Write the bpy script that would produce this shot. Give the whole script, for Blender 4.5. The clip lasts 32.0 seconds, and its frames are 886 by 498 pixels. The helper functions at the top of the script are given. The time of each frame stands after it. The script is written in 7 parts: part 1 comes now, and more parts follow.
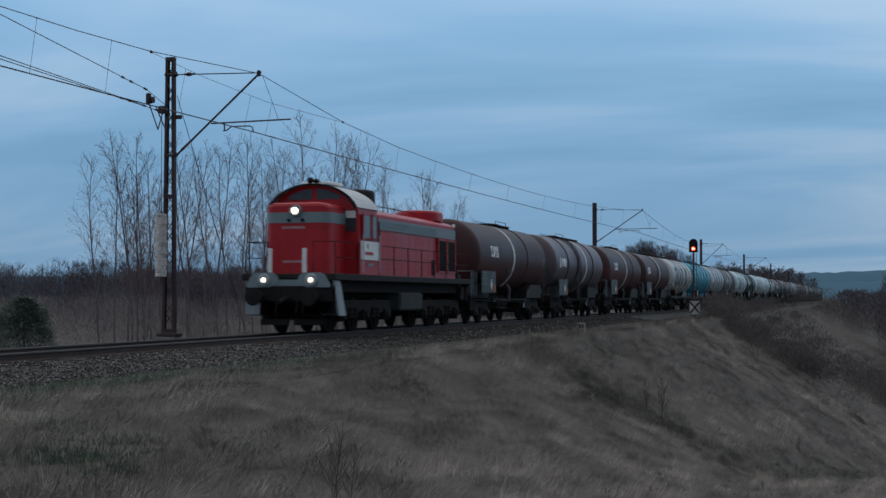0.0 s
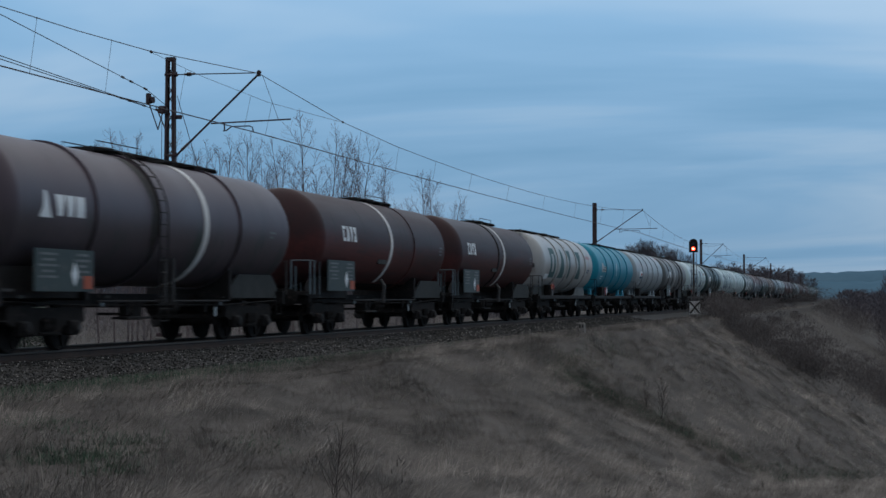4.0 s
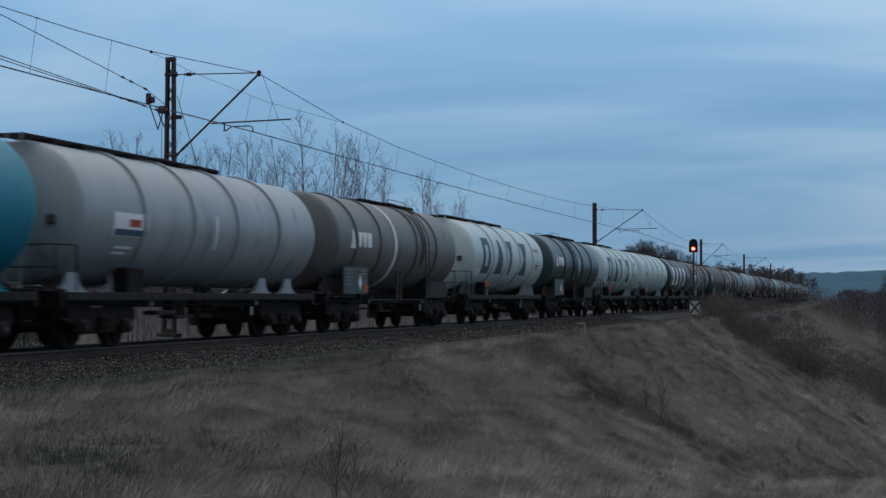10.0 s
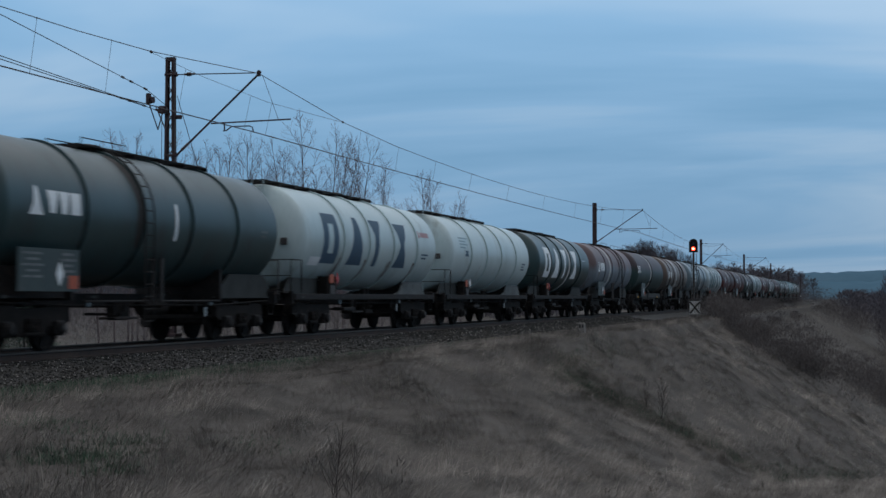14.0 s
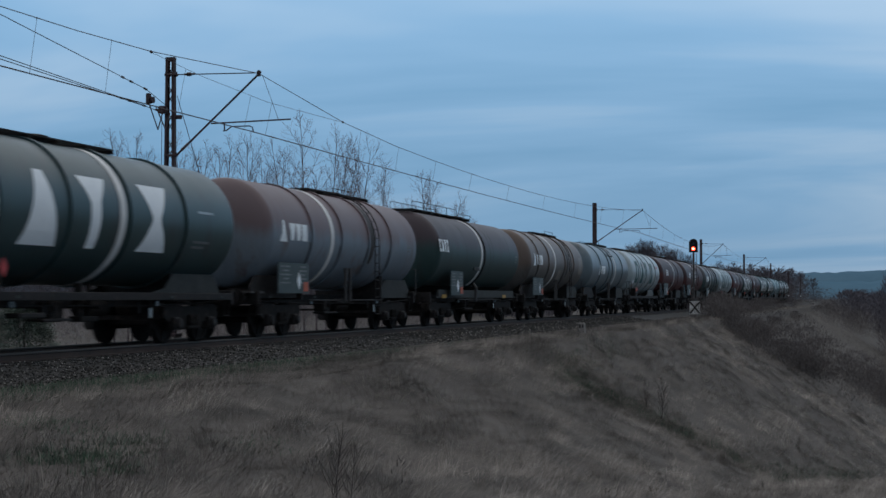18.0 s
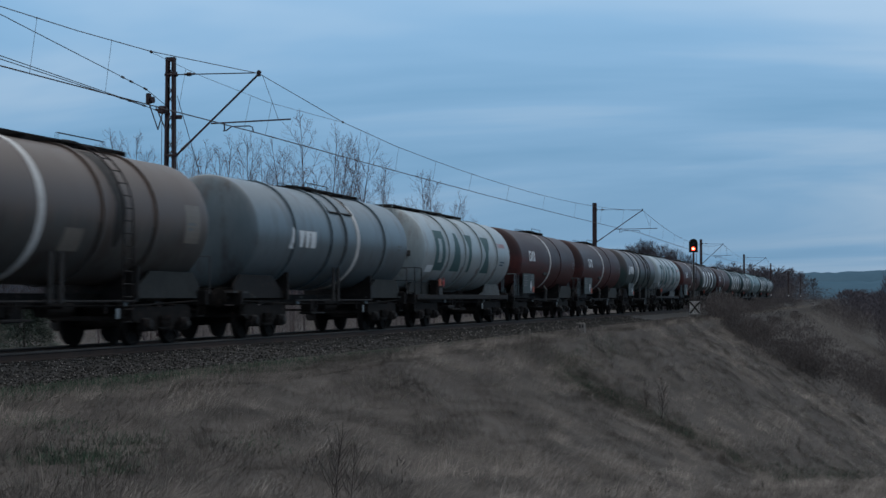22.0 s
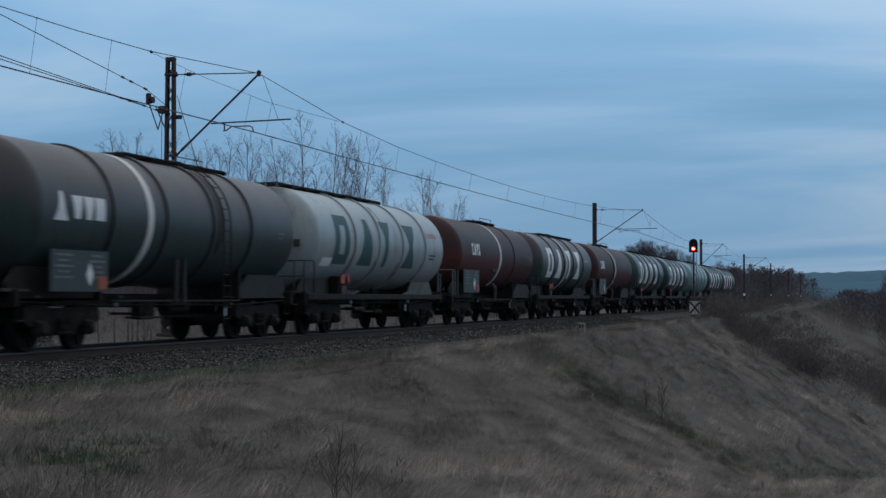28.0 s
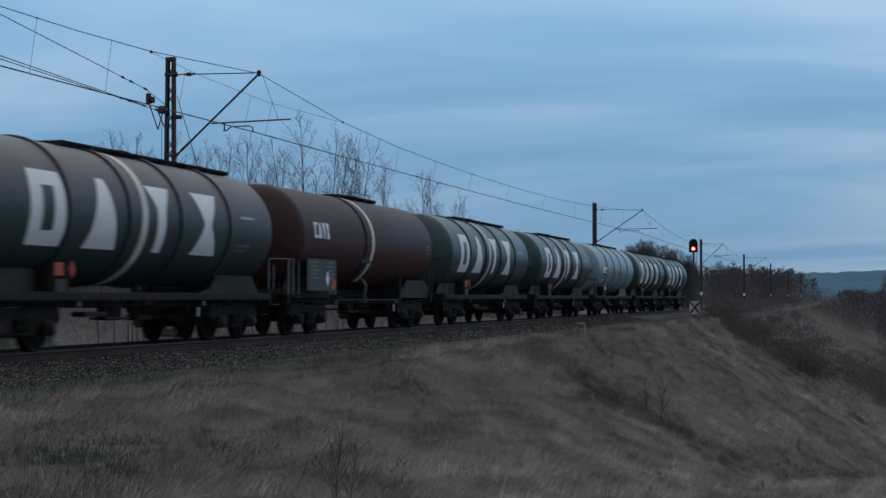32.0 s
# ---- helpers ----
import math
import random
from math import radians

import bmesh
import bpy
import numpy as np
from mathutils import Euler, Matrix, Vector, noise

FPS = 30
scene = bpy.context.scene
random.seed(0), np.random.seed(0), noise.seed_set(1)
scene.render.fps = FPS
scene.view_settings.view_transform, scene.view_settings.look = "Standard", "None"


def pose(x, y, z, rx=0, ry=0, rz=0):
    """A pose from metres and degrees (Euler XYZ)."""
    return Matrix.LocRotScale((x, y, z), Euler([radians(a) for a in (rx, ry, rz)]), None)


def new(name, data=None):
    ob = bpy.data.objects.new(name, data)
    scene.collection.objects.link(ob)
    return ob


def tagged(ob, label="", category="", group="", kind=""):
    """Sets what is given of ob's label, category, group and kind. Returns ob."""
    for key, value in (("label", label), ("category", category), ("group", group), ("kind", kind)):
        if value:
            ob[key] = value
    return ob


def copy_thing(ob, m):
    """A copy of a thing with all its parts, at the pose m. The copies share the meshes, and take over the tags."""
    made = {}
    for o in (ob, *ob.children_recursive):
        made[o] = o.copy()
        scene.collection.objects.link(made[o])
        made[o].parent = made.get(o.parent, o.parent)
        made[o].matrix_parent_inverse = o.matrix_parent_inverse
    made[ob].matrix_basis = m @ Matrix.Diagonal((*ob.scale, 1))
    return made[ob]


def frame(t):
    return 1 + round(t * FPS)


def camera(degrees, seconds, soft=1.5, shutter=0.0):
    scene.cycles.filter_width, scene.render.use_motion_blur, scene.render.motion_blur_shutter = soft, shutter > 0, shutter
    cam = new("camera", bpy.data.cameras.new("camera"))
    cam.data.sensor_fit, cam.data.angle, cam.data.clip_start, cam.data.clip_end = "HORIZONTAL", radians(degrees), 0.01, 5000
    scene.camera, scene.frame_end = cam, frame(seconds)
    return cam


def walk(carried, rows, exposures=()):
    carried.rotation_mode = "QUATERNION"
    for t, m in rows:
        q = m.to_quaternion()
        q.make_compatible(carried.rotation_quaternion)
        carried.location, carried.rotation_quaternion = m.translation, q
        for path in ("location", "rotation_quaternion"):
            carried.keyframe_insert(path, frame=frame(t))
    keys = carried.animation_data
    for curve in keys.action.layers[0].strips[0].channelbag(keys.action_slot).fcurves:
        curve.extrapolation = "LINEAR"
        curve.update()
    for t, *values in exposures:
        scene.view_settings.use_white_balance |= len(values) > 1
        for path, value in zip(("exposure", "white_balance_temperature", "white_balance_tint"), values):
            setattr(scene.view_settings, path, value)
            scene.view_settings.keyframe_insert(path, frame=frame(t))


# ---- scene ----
cam = camera(34.0, 32.0, soft=1.5, shutter=0.5)
EYE = (16.5, 0.0, 1.06)
CAM = pose(*EYE, 91.92, 0, 16.42)
walk(cam, [(0.0, CAM), (32.0, CAM)], exposures=[(0.0, 0.0), (32.0, 0.0)])

# Track along +Y, rail top at z = 0; the train runs towards -Y.
SUN_EL, SUN_AZ = 9.0, 250.0
world = bpy.data.worlds.new("dusk_sky")
scene.world = world
world.use_nodes = True


def node(tree, kind, **values):
    n = tree.nodes.new(kind)
    for key, value in values.items():
        n.inputs[key.replace("_", " ")].default_value = value
    return n


def sky_world():
    tree = world.node_tree
    tree.nodes.clear()
    link = tree.links.new
    out = tree.nodes.new("ShaderNodeOutputWorld")
    coord = tree.nodes.new("ShaderNodeTexCoord")
    sky = tree.nodes.new("ShaderNodeTexSky")
    sky.sky_type, sky.sun_disc = "NISHITA", False
    sky.sun_elevation, sky.sun_rotation = radians(SUN_EL), radians(SUN_AZ)
    sky.air_density, sky.dust_density, sky.ozone_density = 1.2, 2.0, 3.0
    split = tree.nodes.new("ShaderNodeSeparateXYZ")
    link(coord.outputs["Generated"], split.inputs[0])
    high = tree.nodes.new("ShaderNodeMath")
    high.operation = "MAXIMUM"
    high.inputs[1].default_value = 0.0
    link(split.outputs["Z"], high.inputs[0])
    lift = tree.nodes.new("ShaderNodeMath")
    lift.operation = "ADD"
    lift.inputs[1].default_value = 0.17
    link(high.outputs[0], lift.inputs[0])
    flat = []
    for axis in "XY":
        d = tree.nodes.new("ShaderNodeMath")
        d.operation = "DIVIDE"
        link(split.outputs[axis], d.inputs[0])
        link(lift.outputs[0], d.inputs[1])
        flat.append(d)
    plane = tree.nodes.new("ShaderNodeCombineXYZ")
    link(flat[0].outputs[0], plane.inputs["X"])
    link(flat[1].outputs[0], plane.inputs["Y"])
    turn = tree.nodes.new("ShaderNodeMapping")
    turn.inputs["Rotation"].default_value = (0, 0, radians(52))
    turn.inputs["Location"].default_value = (1.3, 0.4, 0.0)
    turn.inputs["Scale"].default_value = (0.36, 0.78, 1.0)
    link(plane.outputs[0], turn.inputs["Vector"])
    bank = node(tree, "ShaderNodeTexNoise", Scale=1.0, Detail=5.0, Roughness=0.52, Distortion=0.6)
    link(turn.outputs[0], bank.inputs["Vector"])
    tone = tree.nodes.new("ShaderNodeValToRGB")
    tone.color_ramp.elements[0].position, tone.color_ramp.elements[0].color = 0.325, (0.172, 0.358, 0.572, 1)
    tone.color_ramp.elements[1].position, tone.color_ramp.elements[1].color = 0.595, (0.375, 0.540, 0.728, 1)
    mid = tone.color_ramp.elements.new(0.46)
    mid.color = (0.240, 0.434, 0.662, 1)
    link(bank.outputs["Fac"], tone.inputs["Fac"])
    # the cloud cover brightens towards the zenith
    grade = tree.nodes.new("ShaderNodeMapRange")
    grade.inputs["From Min"].default_value, grade.inputs["From Max"].default_value = 0.0, 0.30
    grade.inputs["To Min"].default_value, grade.inputs["To Max"].default_value = 0.80, 1.36
    link(split.outputs["Z"], grade.inputs["Value"])
    # overhead, out of view, the cover is thicker, paler and warmer
    cover = tree.nodes.new("ShaderNodeMapRange")
    cover.interpolation_type = "SMOOTHSTEP"
    cover.inputs["From Min"].default_value, cover.inputs["From Max"].default_value = 0.24, 0.62
    link(split.outputs["Z"], cover.inputs["Value"])
    over = tree.nodes.new("ShaderNodeMix")
    over.data_type = "RGBA"
    over.inputs[7].default_value = (0.74, 0.76, 0.79, 1)
    link(cover.outputs[0], over.inputs[0])
    link(tone.outputs["Color"], over.inputs[6])
    # dusk: the sky away from the afterglow is dimmer near the horizon
    glow_side = tree.nodes.new("ShaderNodeVectorMath")
    glow_side.operation = "DOT_PRODUCT"
    glow_side.inputs[1].default_value = (-0.62, 0.78, 0.0)
    link(coord.outputs["Generated"], glow_side.inputs[0])
    dusk = tree.nodes.new("ShaderNodeMapRange")
    dusk.interpolation_type = "SMOOTHSTEP"
    dusk.inputs["From Min"].default_value, dusk.inputs["From Max"].default_value = -0.75, 0.45
    dusk.inputs["To Min"].default_value, dusk.inputs["To Max"].default_value = 0.47, 1.0
    link(glow_side.outputs["Value"], dusk.inputs["Value"])
    both = tree.nodes.new("ShaderNodeMath")
    both.operation = "MULTIPLY"
    link(dusk.outputs[0], both.inputs[0])
    link(grade.outputs[0], both.inputs[1])
    cloud = tree.nodes.new("ShaderNodeBackground")
    link(over.outputs[2], cloud.inputs["Color"])
    link(both.outputs[0], cloud.inputs["Strength"])
    clear = tree.nodes.new("ShaderNodeBackground")
    clear.inputs["Strength"].default_value = 0.06
    link(sky.outputs[0], clear.inputs["Color"])
    mix = tree.nodes.new("ShaderNodeMixShader")
    mix.inputs["Fac"].default_value = 0.93
    link(clear.outputs[0], mix.inputs[1])
    link(cloud.outputs[0], mix.inputs[2])
    link(mix.outputs[0], out.inputs["Surface"])


sky_world()
sun = new("sun", bpy.data.lights.new("sun", "SUN"))
sun.data.energy, sun.data.angle, sun.data.color = 0.12, radians(40), (1.0, 0.86, 0.74)
sun.rotation_euler = (radians(90 - SUN_EL - 30), 0, radians(180 - SUN_AZ))

# ---- materials ----


def surface(name, dark, light, rough=0.7, metal=0.0, scale=3.0, fine=40.0, bump=0.2, stretch=(1, 1, 1), spots=None, spot_at=0.62, vary=0.0, gloss=0.5, top=None):
    """A weathered surface: two tones mixed by coarse and fine noise, spots of a third tone, and fine relief; top: an
    upper-half tone (colour, lower edge, share), rusty or dusty on some paints, sky sheen put into the green one.
    """
    m = bpy.data.materials.new(name)
    m.use_nodes = True
    t = m.node_tree
    link = t.links.new
    b = t.nodes["Principled BSDF"]
    b.inputs["Metallic"].default_value = metal
    b.inputs["Specular IOR Level"].default_value = gloss
    coord, info = t.nodes.new("ShaderNodeTexCoord"), t.nodes.new("ShaderNodeObjectInfo")
    shift = t.nodes.new("ShaderNodeVectorMath")
    shift.operation = "MULTIPLY_ADD"
    shift.inputs[1].default_value = stretch
    push = t.nodes.new("ShaderNodeVectorMath")
    push.operation = "SCALE"
    push.inputs[0].default_value = (17.0, 31.0, 11.0)
    link(info.outputs["Random"], push.inputs["Scale"])
    link(coord.outputs["Object"], shift.inputs[0])
    link(push.outputs[0], shift.inputs[2])
    coarse = node(t, "ShaderNodeTexNoise", Scale=scale, Detail=5.0, Roughness=0.6)
    grain = node(t, "ShaderNodeTexNoise", Scale=fine, Detail=3.0)
    for n in (coarse, grain):
        link(shift.outputs[0], n.inputs["Vector"])
    add = t.nodes.new("ShaderNodeMath")
    add.operation = "MULTIPLY_ADD"
    add.inputs[1].default_value = 0.35
    link(grain.outputs["Fac"], add.inputs[0])
    link(coarse.outputs["Fac"], add.inputs[2])
    ramp = t.nodes.new("ShaderNodeValToRGB")
    ramp.color_ramp.elements[0].position, ramp.color_ramp.elements[0].color = 0.48, (*dark, 1)
    ramp.color_ramp.elements[1].position, ramp.color_ramp.elements[1].color = 0.86, (*light, 1)
    link(add.outputs[0], ramp.inputs["Fac"])
    colour = ramp.outputs["Color"]
    if spots:
        blot = node(t, "ShaderNodeTexNoise", Scale=scale * 2.3, Detail=6.0, Roughness=0.7)
        link(shift.outputs[0], blot.inputs["Vector"])
        edge = t.nodes.new("ShaderNodeMapRange")
        edge.inputs["From Min"].default_value, edge.inputs["From Max"].default_value = spot_at - 0.06, spot_at + 0.08
        link(blot.outputs["Fac"], edge.inputs["Value"])
        mix = t.nodes.new("ShaderNodeMix")
        mix.data_type = "RGBA"
        mix.inputs[7].default_value = (*spots, 1)
        link(edge.outputs[0], mix.inputs[0])
        link(colour, mix.inputs[6])
        colour = mix.outputs[2]
    if top:
        high = t.nodes.new("ShaderNodeSeparateXYZ")
        link(coord.outputs["Object"], high.inputs[0])
        upper_noise = node(t, "ShaderNodeTexNoise", Scale=1.1, Detail=4.0, Roughness=0.6)
        link(shift.outputs[0], upper_noise.inputs["Vector"])
        edge = t.nodes.new("ShaderNodeMath")
        edge.operation = "MULTIPLY_ADD"
        edge.inputs[1].default_value = 0.9
        link(upper_noise.outputs["Fac"], edge.inputs[0])
        link(high.outputs["Z"], edge.inputs[2])
        share = t.nodes.new("ShaderNodeMapRange")
        share.interpolation_type = "SMOOTHSTEP"
        share.inputs["From Min"].default_value, share.inputs["From Max"].default_value = top[1] + 0.45 - 0.22, top[1] + 0.45 + 0.30
        share.inputs["To Max"].default_value = top[2]
        link(edge.outputs[0], share.inputs["Value"])
        upper_mix = t.nodes.new("ShaderNodeMix")
        upper_mix.data_type = "RGBA"
        upper_mix.inputs[7].default_value = (*top[0], 1)
        link(share.outputs[0], upper_mix.inputs[0])
        link(colour, upper_mix.inputs[6])
        colour = upper_mix.outputs[2]
    if vary:
        hsv = t.nodes.new("ShaderNodeHueSaturation")
        span = t.nodes.new("ShaderNodeMapRange")
        span.inputs["To Min"].default_value, span.inputs["To Max"].default_value = 1 - vary, 1 + vary
        geo = t.nodes.new("ShaderNodeNewGeometry")
        link(geo.outputs["Random Per Island"], span.inputs["Value"])
        link(span.outputs[0], hsv.inputs["Value"])
        link(colour, hsv.inputs["Color"])
        colour = hsv.outputs["Color"]
    link(colour, b.inputs["Base Color"])
    wear = t.nodes.new("ShaderNodeMapRange")
    wear.inputs["To Min"].default_value, wear.inputs["To Max"].default_value = max(rough - 0.15, 0.05), min(rough + 0.18, 1)
    link(coarse.outputs["Fac"], wear.inputs["Value"])
    link(wear.outputs[0], b.inputs["Roughness"])
    if bump:
        relief = t.nodes.new("ShaderNodeBump")
        relief.inputs["Strength"].default_value, relief.inputs["Distance"].default_value = bump, 0.02
        link(add.outputs[0], relief.inputs["Height"])
        link(relief.outputs[0], b.inputs["Normal"])
    return m


def glow(name, colour, strength):
    m = bpy.data.materials.new(name)
    m.use_nodes = True
    b = m.node_tree.nodes["Principled BSDF"]
    b.inputs["Base Color"].default_value = (*colour, 1)
    b.inputs["Emission Color"].default_value = (*colour, 1)
    b.inputs["Emission Strength"].default_value = strength
    return m


def tank_paint(name, dark, light, dirt, amount=0.55, rough=0.34, gloss=0.5, top=None):
    """Weathered tank enamel: run-down streaks, blotches and grime of a second tone."""
    return surface(name, dark, light, rough, 0.0, 0.55, 9.0, 0.06, (1.0, 1.0, 0.28), dirt, amount, gloss=gloss, top=top)


def turf():
    """Matted winter grass: swirling fine streaks of straw over brown, with darker hollows."""
    m = bpy.data.materials.new("matted_dry_turf")
    m.use_nodes = True
    t = m.node_tree
    link = t.links.new
    b = t.nodes["Principled BSDF"]
    b.inputs["Roughness"].default_value, b.inputs["Specular IOR Level"].default_value = 0.95, 0.1
    coord = t.nodes.new("ShaderNodeTexCoord")
    swirl = node(t, "ShaderNodeTexNoise", Scale=0.55, Detail=3.0)
    link(coord.outputs["Object"], swirl.inputs["Vector"])
    push = t.nodes.new("ShaderNodeVectorMath")
    push.operation = "MULTIPLY_ADD"
    push.inputs[1].default_value = (2.6, 2.6, 0.8)
    link(swirl.outputs["Color"], push.inputs[0])
    link(coord.outputs["Object"], push.inputs[2])
    lay = t.nodes.new("ShaderNodeMapping")
    lay.inputs["Rotation"].default_value = (0, 0, 0.5)
    lay.inputs["Scale"].default_value = (44.0, 17.0, 26.0)
    link(push.outputs[0], lay.inputs["Vector"])
    streak = node(t, "ShaderNodeTexNoise", Scale=1.0, Detail=5.0, Roughness=0.62)
    link(lay.outputs[0], streak.inputs["Vector"])
    patch = node(t, "ShaderNodeTexNoise", Scale=0.5, Detail=5.0, Roughness=0.6)
    link(coord.outputs["Object"], patch.inputs["Vector"])
    add = t.nodes.new("ShaderNodeMath")
    add.operation = "MULTIPLY_ADD"
    add.inputs[1].default_value = 1.1
    link(patch.outputs["Fac"], add.inputs[0])
    link(streak.outputs["Fac"], add.inputs[2])
    ramp = t.nodes.new("ShaderNodeValToRGB")
    e = ramp.color_ramp.elements
    e[0].position, e[0].color = 0.36, (0.052, 0.047, 0.043, 1)
    e[1].position, e[1].color = 0.72, (0.150, 0.135, 0.123, 1)
    mid = e.new(0.52)
    mid.color = (0.096, 0.086, 0.079, 1)
    half = t.nodes.new("ShaderNodeMath")
    half.operation = "MULTIPLY"
    half.inputs[1].default_value = 0.5
    link(add.outputs[0], half.inputs[0])
    link(half.outputs[0], ramp.inputs["Fac"])
    link(ramp.outputs["Color"], b.inputs["Base Color"])
    relief = t.nodes.new("ShaderNodeBump")
    relief.inputs["Strength"].default_value, relief.inputs["Distance"].default_value = 0.4, 0.03
    link(streak.outputs["Fac"], relief.inputs["Height"])
    link(relief.outputs[0], b.inputs["Normal"])
    return m


# upper half darker and duller, flank redder
BROWN = surface("red_brown_tank_paint", (0.044, 0.022, 0.023), (0.106, 0.032, 0.030), 0.50, 0.0, 0.75, 8.0, 0.05, (1.0, 0.16, 1.1), (0.050, 0.029, 0.030), 0.58, gloss=0.2, top=((0.042, 0.024, 0.026), 2.78, 0.8))
BROWN_GREEN = tank_paint("brown_green_tank_paint", (0.021, 0.048, 0.047), (0.036, 0.066, 0.066), (0.034, 0.040, 0.039), 0.60, 0.48, 0.3, ((0.062, 0.040, 0.048), 2.95, 0.85))
BROWN_GREY = tank_paint("brown_grey_tank_paint", (0.074, 0.076, 0.076), (0.112, 0.104, 0.098), (0.070, 0.056, 0.050), 0.55, 0.45, 0.35, ((0.140, 0.100, 0.082), 2.55, 0.8))
PLUM = tank_paint("plum_brown_tank_paint", (0.066, 0.054, 0.062), (0.100, 0.078, 0.088), (0.034, 0.050, 0.048), 0.58, 0.44, 0.35, ((0.096, 0.070, 0.086), 2.70, 0.75))
RUST_GREY = tank_paint("rusty_grey_tank_paint", (0.130, 0.165, 0.200), (0.190, 0.220, 0.255), (0.120, 0.085, 0.080), 0.60, 0.5, 0.3, ((0.150, 0.094, 0.094), 2.85, 0.85))
BLUE_GREY = tank_paint("blue_grey_tank_paint", (0.088, 0.128, 0.152), (0.142, 0.182, 0.208), (0.078, 0.084, 0.092), 0.58)
TAUPE = tank_paint("grey_taupe_tank_paint", (0.105, 0.118, 0.122), (0.170, 0.172, 0.174), (0.100, 0.078, 0.072), 0.60, 0.45, 0.35)
CREAM = tank_paint("cream_tank_paint", (0.33, 0.335, 0.335), (0.455, 0.455, 0.45), (0.26, 0.21, 0.19), 0.60)
WHITE = tank_paint("off_white_tank_paint", (0.42, 0.53, 0.545), (0.56, 0.66, 0.675), (0.34, 0.40, 0.39), 0.62)
WHITE_GREY = tank_paint("dirty_white_tank_paint", (0.275, 0.335, 0.36), (0.39, 0.445, 0.465), (0.22, 0.21, 0.20), 0.60)
TEAL = tank_paint("teal_tank_paint", (0.005, 0.192, 0.300), (0.011, 0.280, 0.395), (0.022, 0.155, 0.210), 0.62, 0.42, 0.35)
GREY = tank_paint("light_grey_tank_paint", (0.25, 0.295, 0.32), (0.36, 0.40, 0.425), (0.20, 0.22, 0.23), 0.60)
# the sky's sheen on the upper half is painted in as a blue-grey tone
GREEN = tank_paint("dark_green_tank_paint", (0.024, 0.052, 0.054), (0.040, 0.074, 0.078), (0.032, 0.044, 0.046), 0.58, 0.36, 0.4, ((0.052, 0.080, 0.088), 2.9, 0.3))
GREEN_GREY = tank_paint("grey_green_tank_paint", (0.027, 0.056, 0.056), (0.048, 0.077, 0.079), (0.040, 0.046, 0.047), 0.56, 0.42, 0.35, ((0.092, 0.072, 0.079), 2.85, 0.65))
SEA = tank_paint("sea_grey_tank_paint", (0.14, 0.24, 0.27), (0.23, 0.34, 0.37), (0.12, 0.15, 0.16), 0.60)
FADED = tank_paint("faded_khaki_repaint", (0.190, 0.170, 0.150), (0.250, 0.222, 0.196), (0.150, 0.128, 0.112), 0.6, 0.5, 0.25)
SOOT_RUN = surface("grey_soot_run", (0.17, 0.155, 0.145), (0.26, 0.24, 0.225), 0.7, 0, 3.0, 20, 0.05, gloss=0.3)
SPILL = surface("dried_oil_spill", (0.018, 0.016, 0.015), (0.045, 0.038, 0.034), 0.6, 0, 3.0, 20, 0.05, spots=(0.075, 0.062, 0.056), spot_at=0.60, gloss=0.3)
RUST = surface("rust_run_stain", (0.120, 0.062, 0.038), (0.210, 0.120, 0.080), 0.8, 0, 3.0, 20, 0.05, gloss=0.2)
DIM = surface("dim_data_lettering", (0.11, 0.12, 0.125), (0.20, 0.21, 0.215), 0.6, 0, 3.0, 20, 0.0, spots=(0.06, 0.065, 0.065), spot_at=0.58)
STRIPE = surface("white_band_paint", (0.56, 0.55, 0.54), (0.74, 0.73, 0.72), 0.6, 0, 2.0, 20, 0.05, spots=(0.40, 0.36, 0.33), spot_at=0.66)
MARK = surface("white_lettering_paint", (0.76, 0.80, 0.83), (0.86, 0.89, 0.91), 0.6, 0, 2.0, 20, 0.0, spots=(0.58, 0.58, 0.58), spot_at=0.68)
NAVY = surface("navy_lettering_paint", (0.030, 0.075, 0.130), (0.050, 0.105, 0.165), 0.6, 0, 2.0, 20, 0.0)
DEEP_GREEN = surface("green_lettering_paint", (0.025, 0.085, 0.090), (0.045, 0.120, 0.125), 0.6, 0, 2.0, 20, 0.0)
GRIME = surface("brake_dust_steel", (0.0105, 0.0095, 0.009), (0.025, 0.022, 0.021), 0.8, 0.0, 2.5, 30, 0.25, spots=(0.055, 0.041, 0.036), spot_at=0.62, gloss=0.12)
FRAME = surface("sooty_frame_paint", (0.012, 0.011, 0.011), (0.028, 0.025, 0.025), 0.7, 0.0, 2.0, 22, 0.15, spots=(0.062, 0.046, 0.040), spot_at=0.62, gloss=0.2)
GREY_STEEL = surface("grey_steel_paint", (0.034, 0.033, 0.034), (0.070, 0.066, 0.066), 0.7, 0.0, 2.0, 22, 0.12, spots=(0.022, 0.019, 0.018), spot_at=0.62)
CRADLE = surface("dull_cradle_steel", (0.030, 0.033, 0.033), (0.058, 0.062, 0.062), 0.75, 0.0, 2.0, 22, 0.12, spots=(0.080, 0.072, 0.065), spot_at=0.64, gloss=0.2)
# white skirt paint greyed: shade below the tank put in, with grime spots
SKIRT = surface("grimy_grey_skirt", (0.11, 0.12, 0.12), (0.19, 0.20, 0.20), 0.7, 0.0, 1.2, 14, 0.08, spots=(0.07, 0.066, 0.062), spot_at=0.58, gloss=0.2)
TREAD = surface("worn_wheel_steel", (0.011, 0.010, 0.010), (0.026, 0.023, 0.022), 0.85, 0.0, 4.0, 40, 0.1, gloss=0.12)
PANEL = surface("dark_green_data_panel", (0.030, 0.048, 0.050), (0.052, 0.075, 0.076), 0.6, 0, 2.0, 20, 0.05, spots=(0.085, 0.088, 0.088), spot_at=0.62)
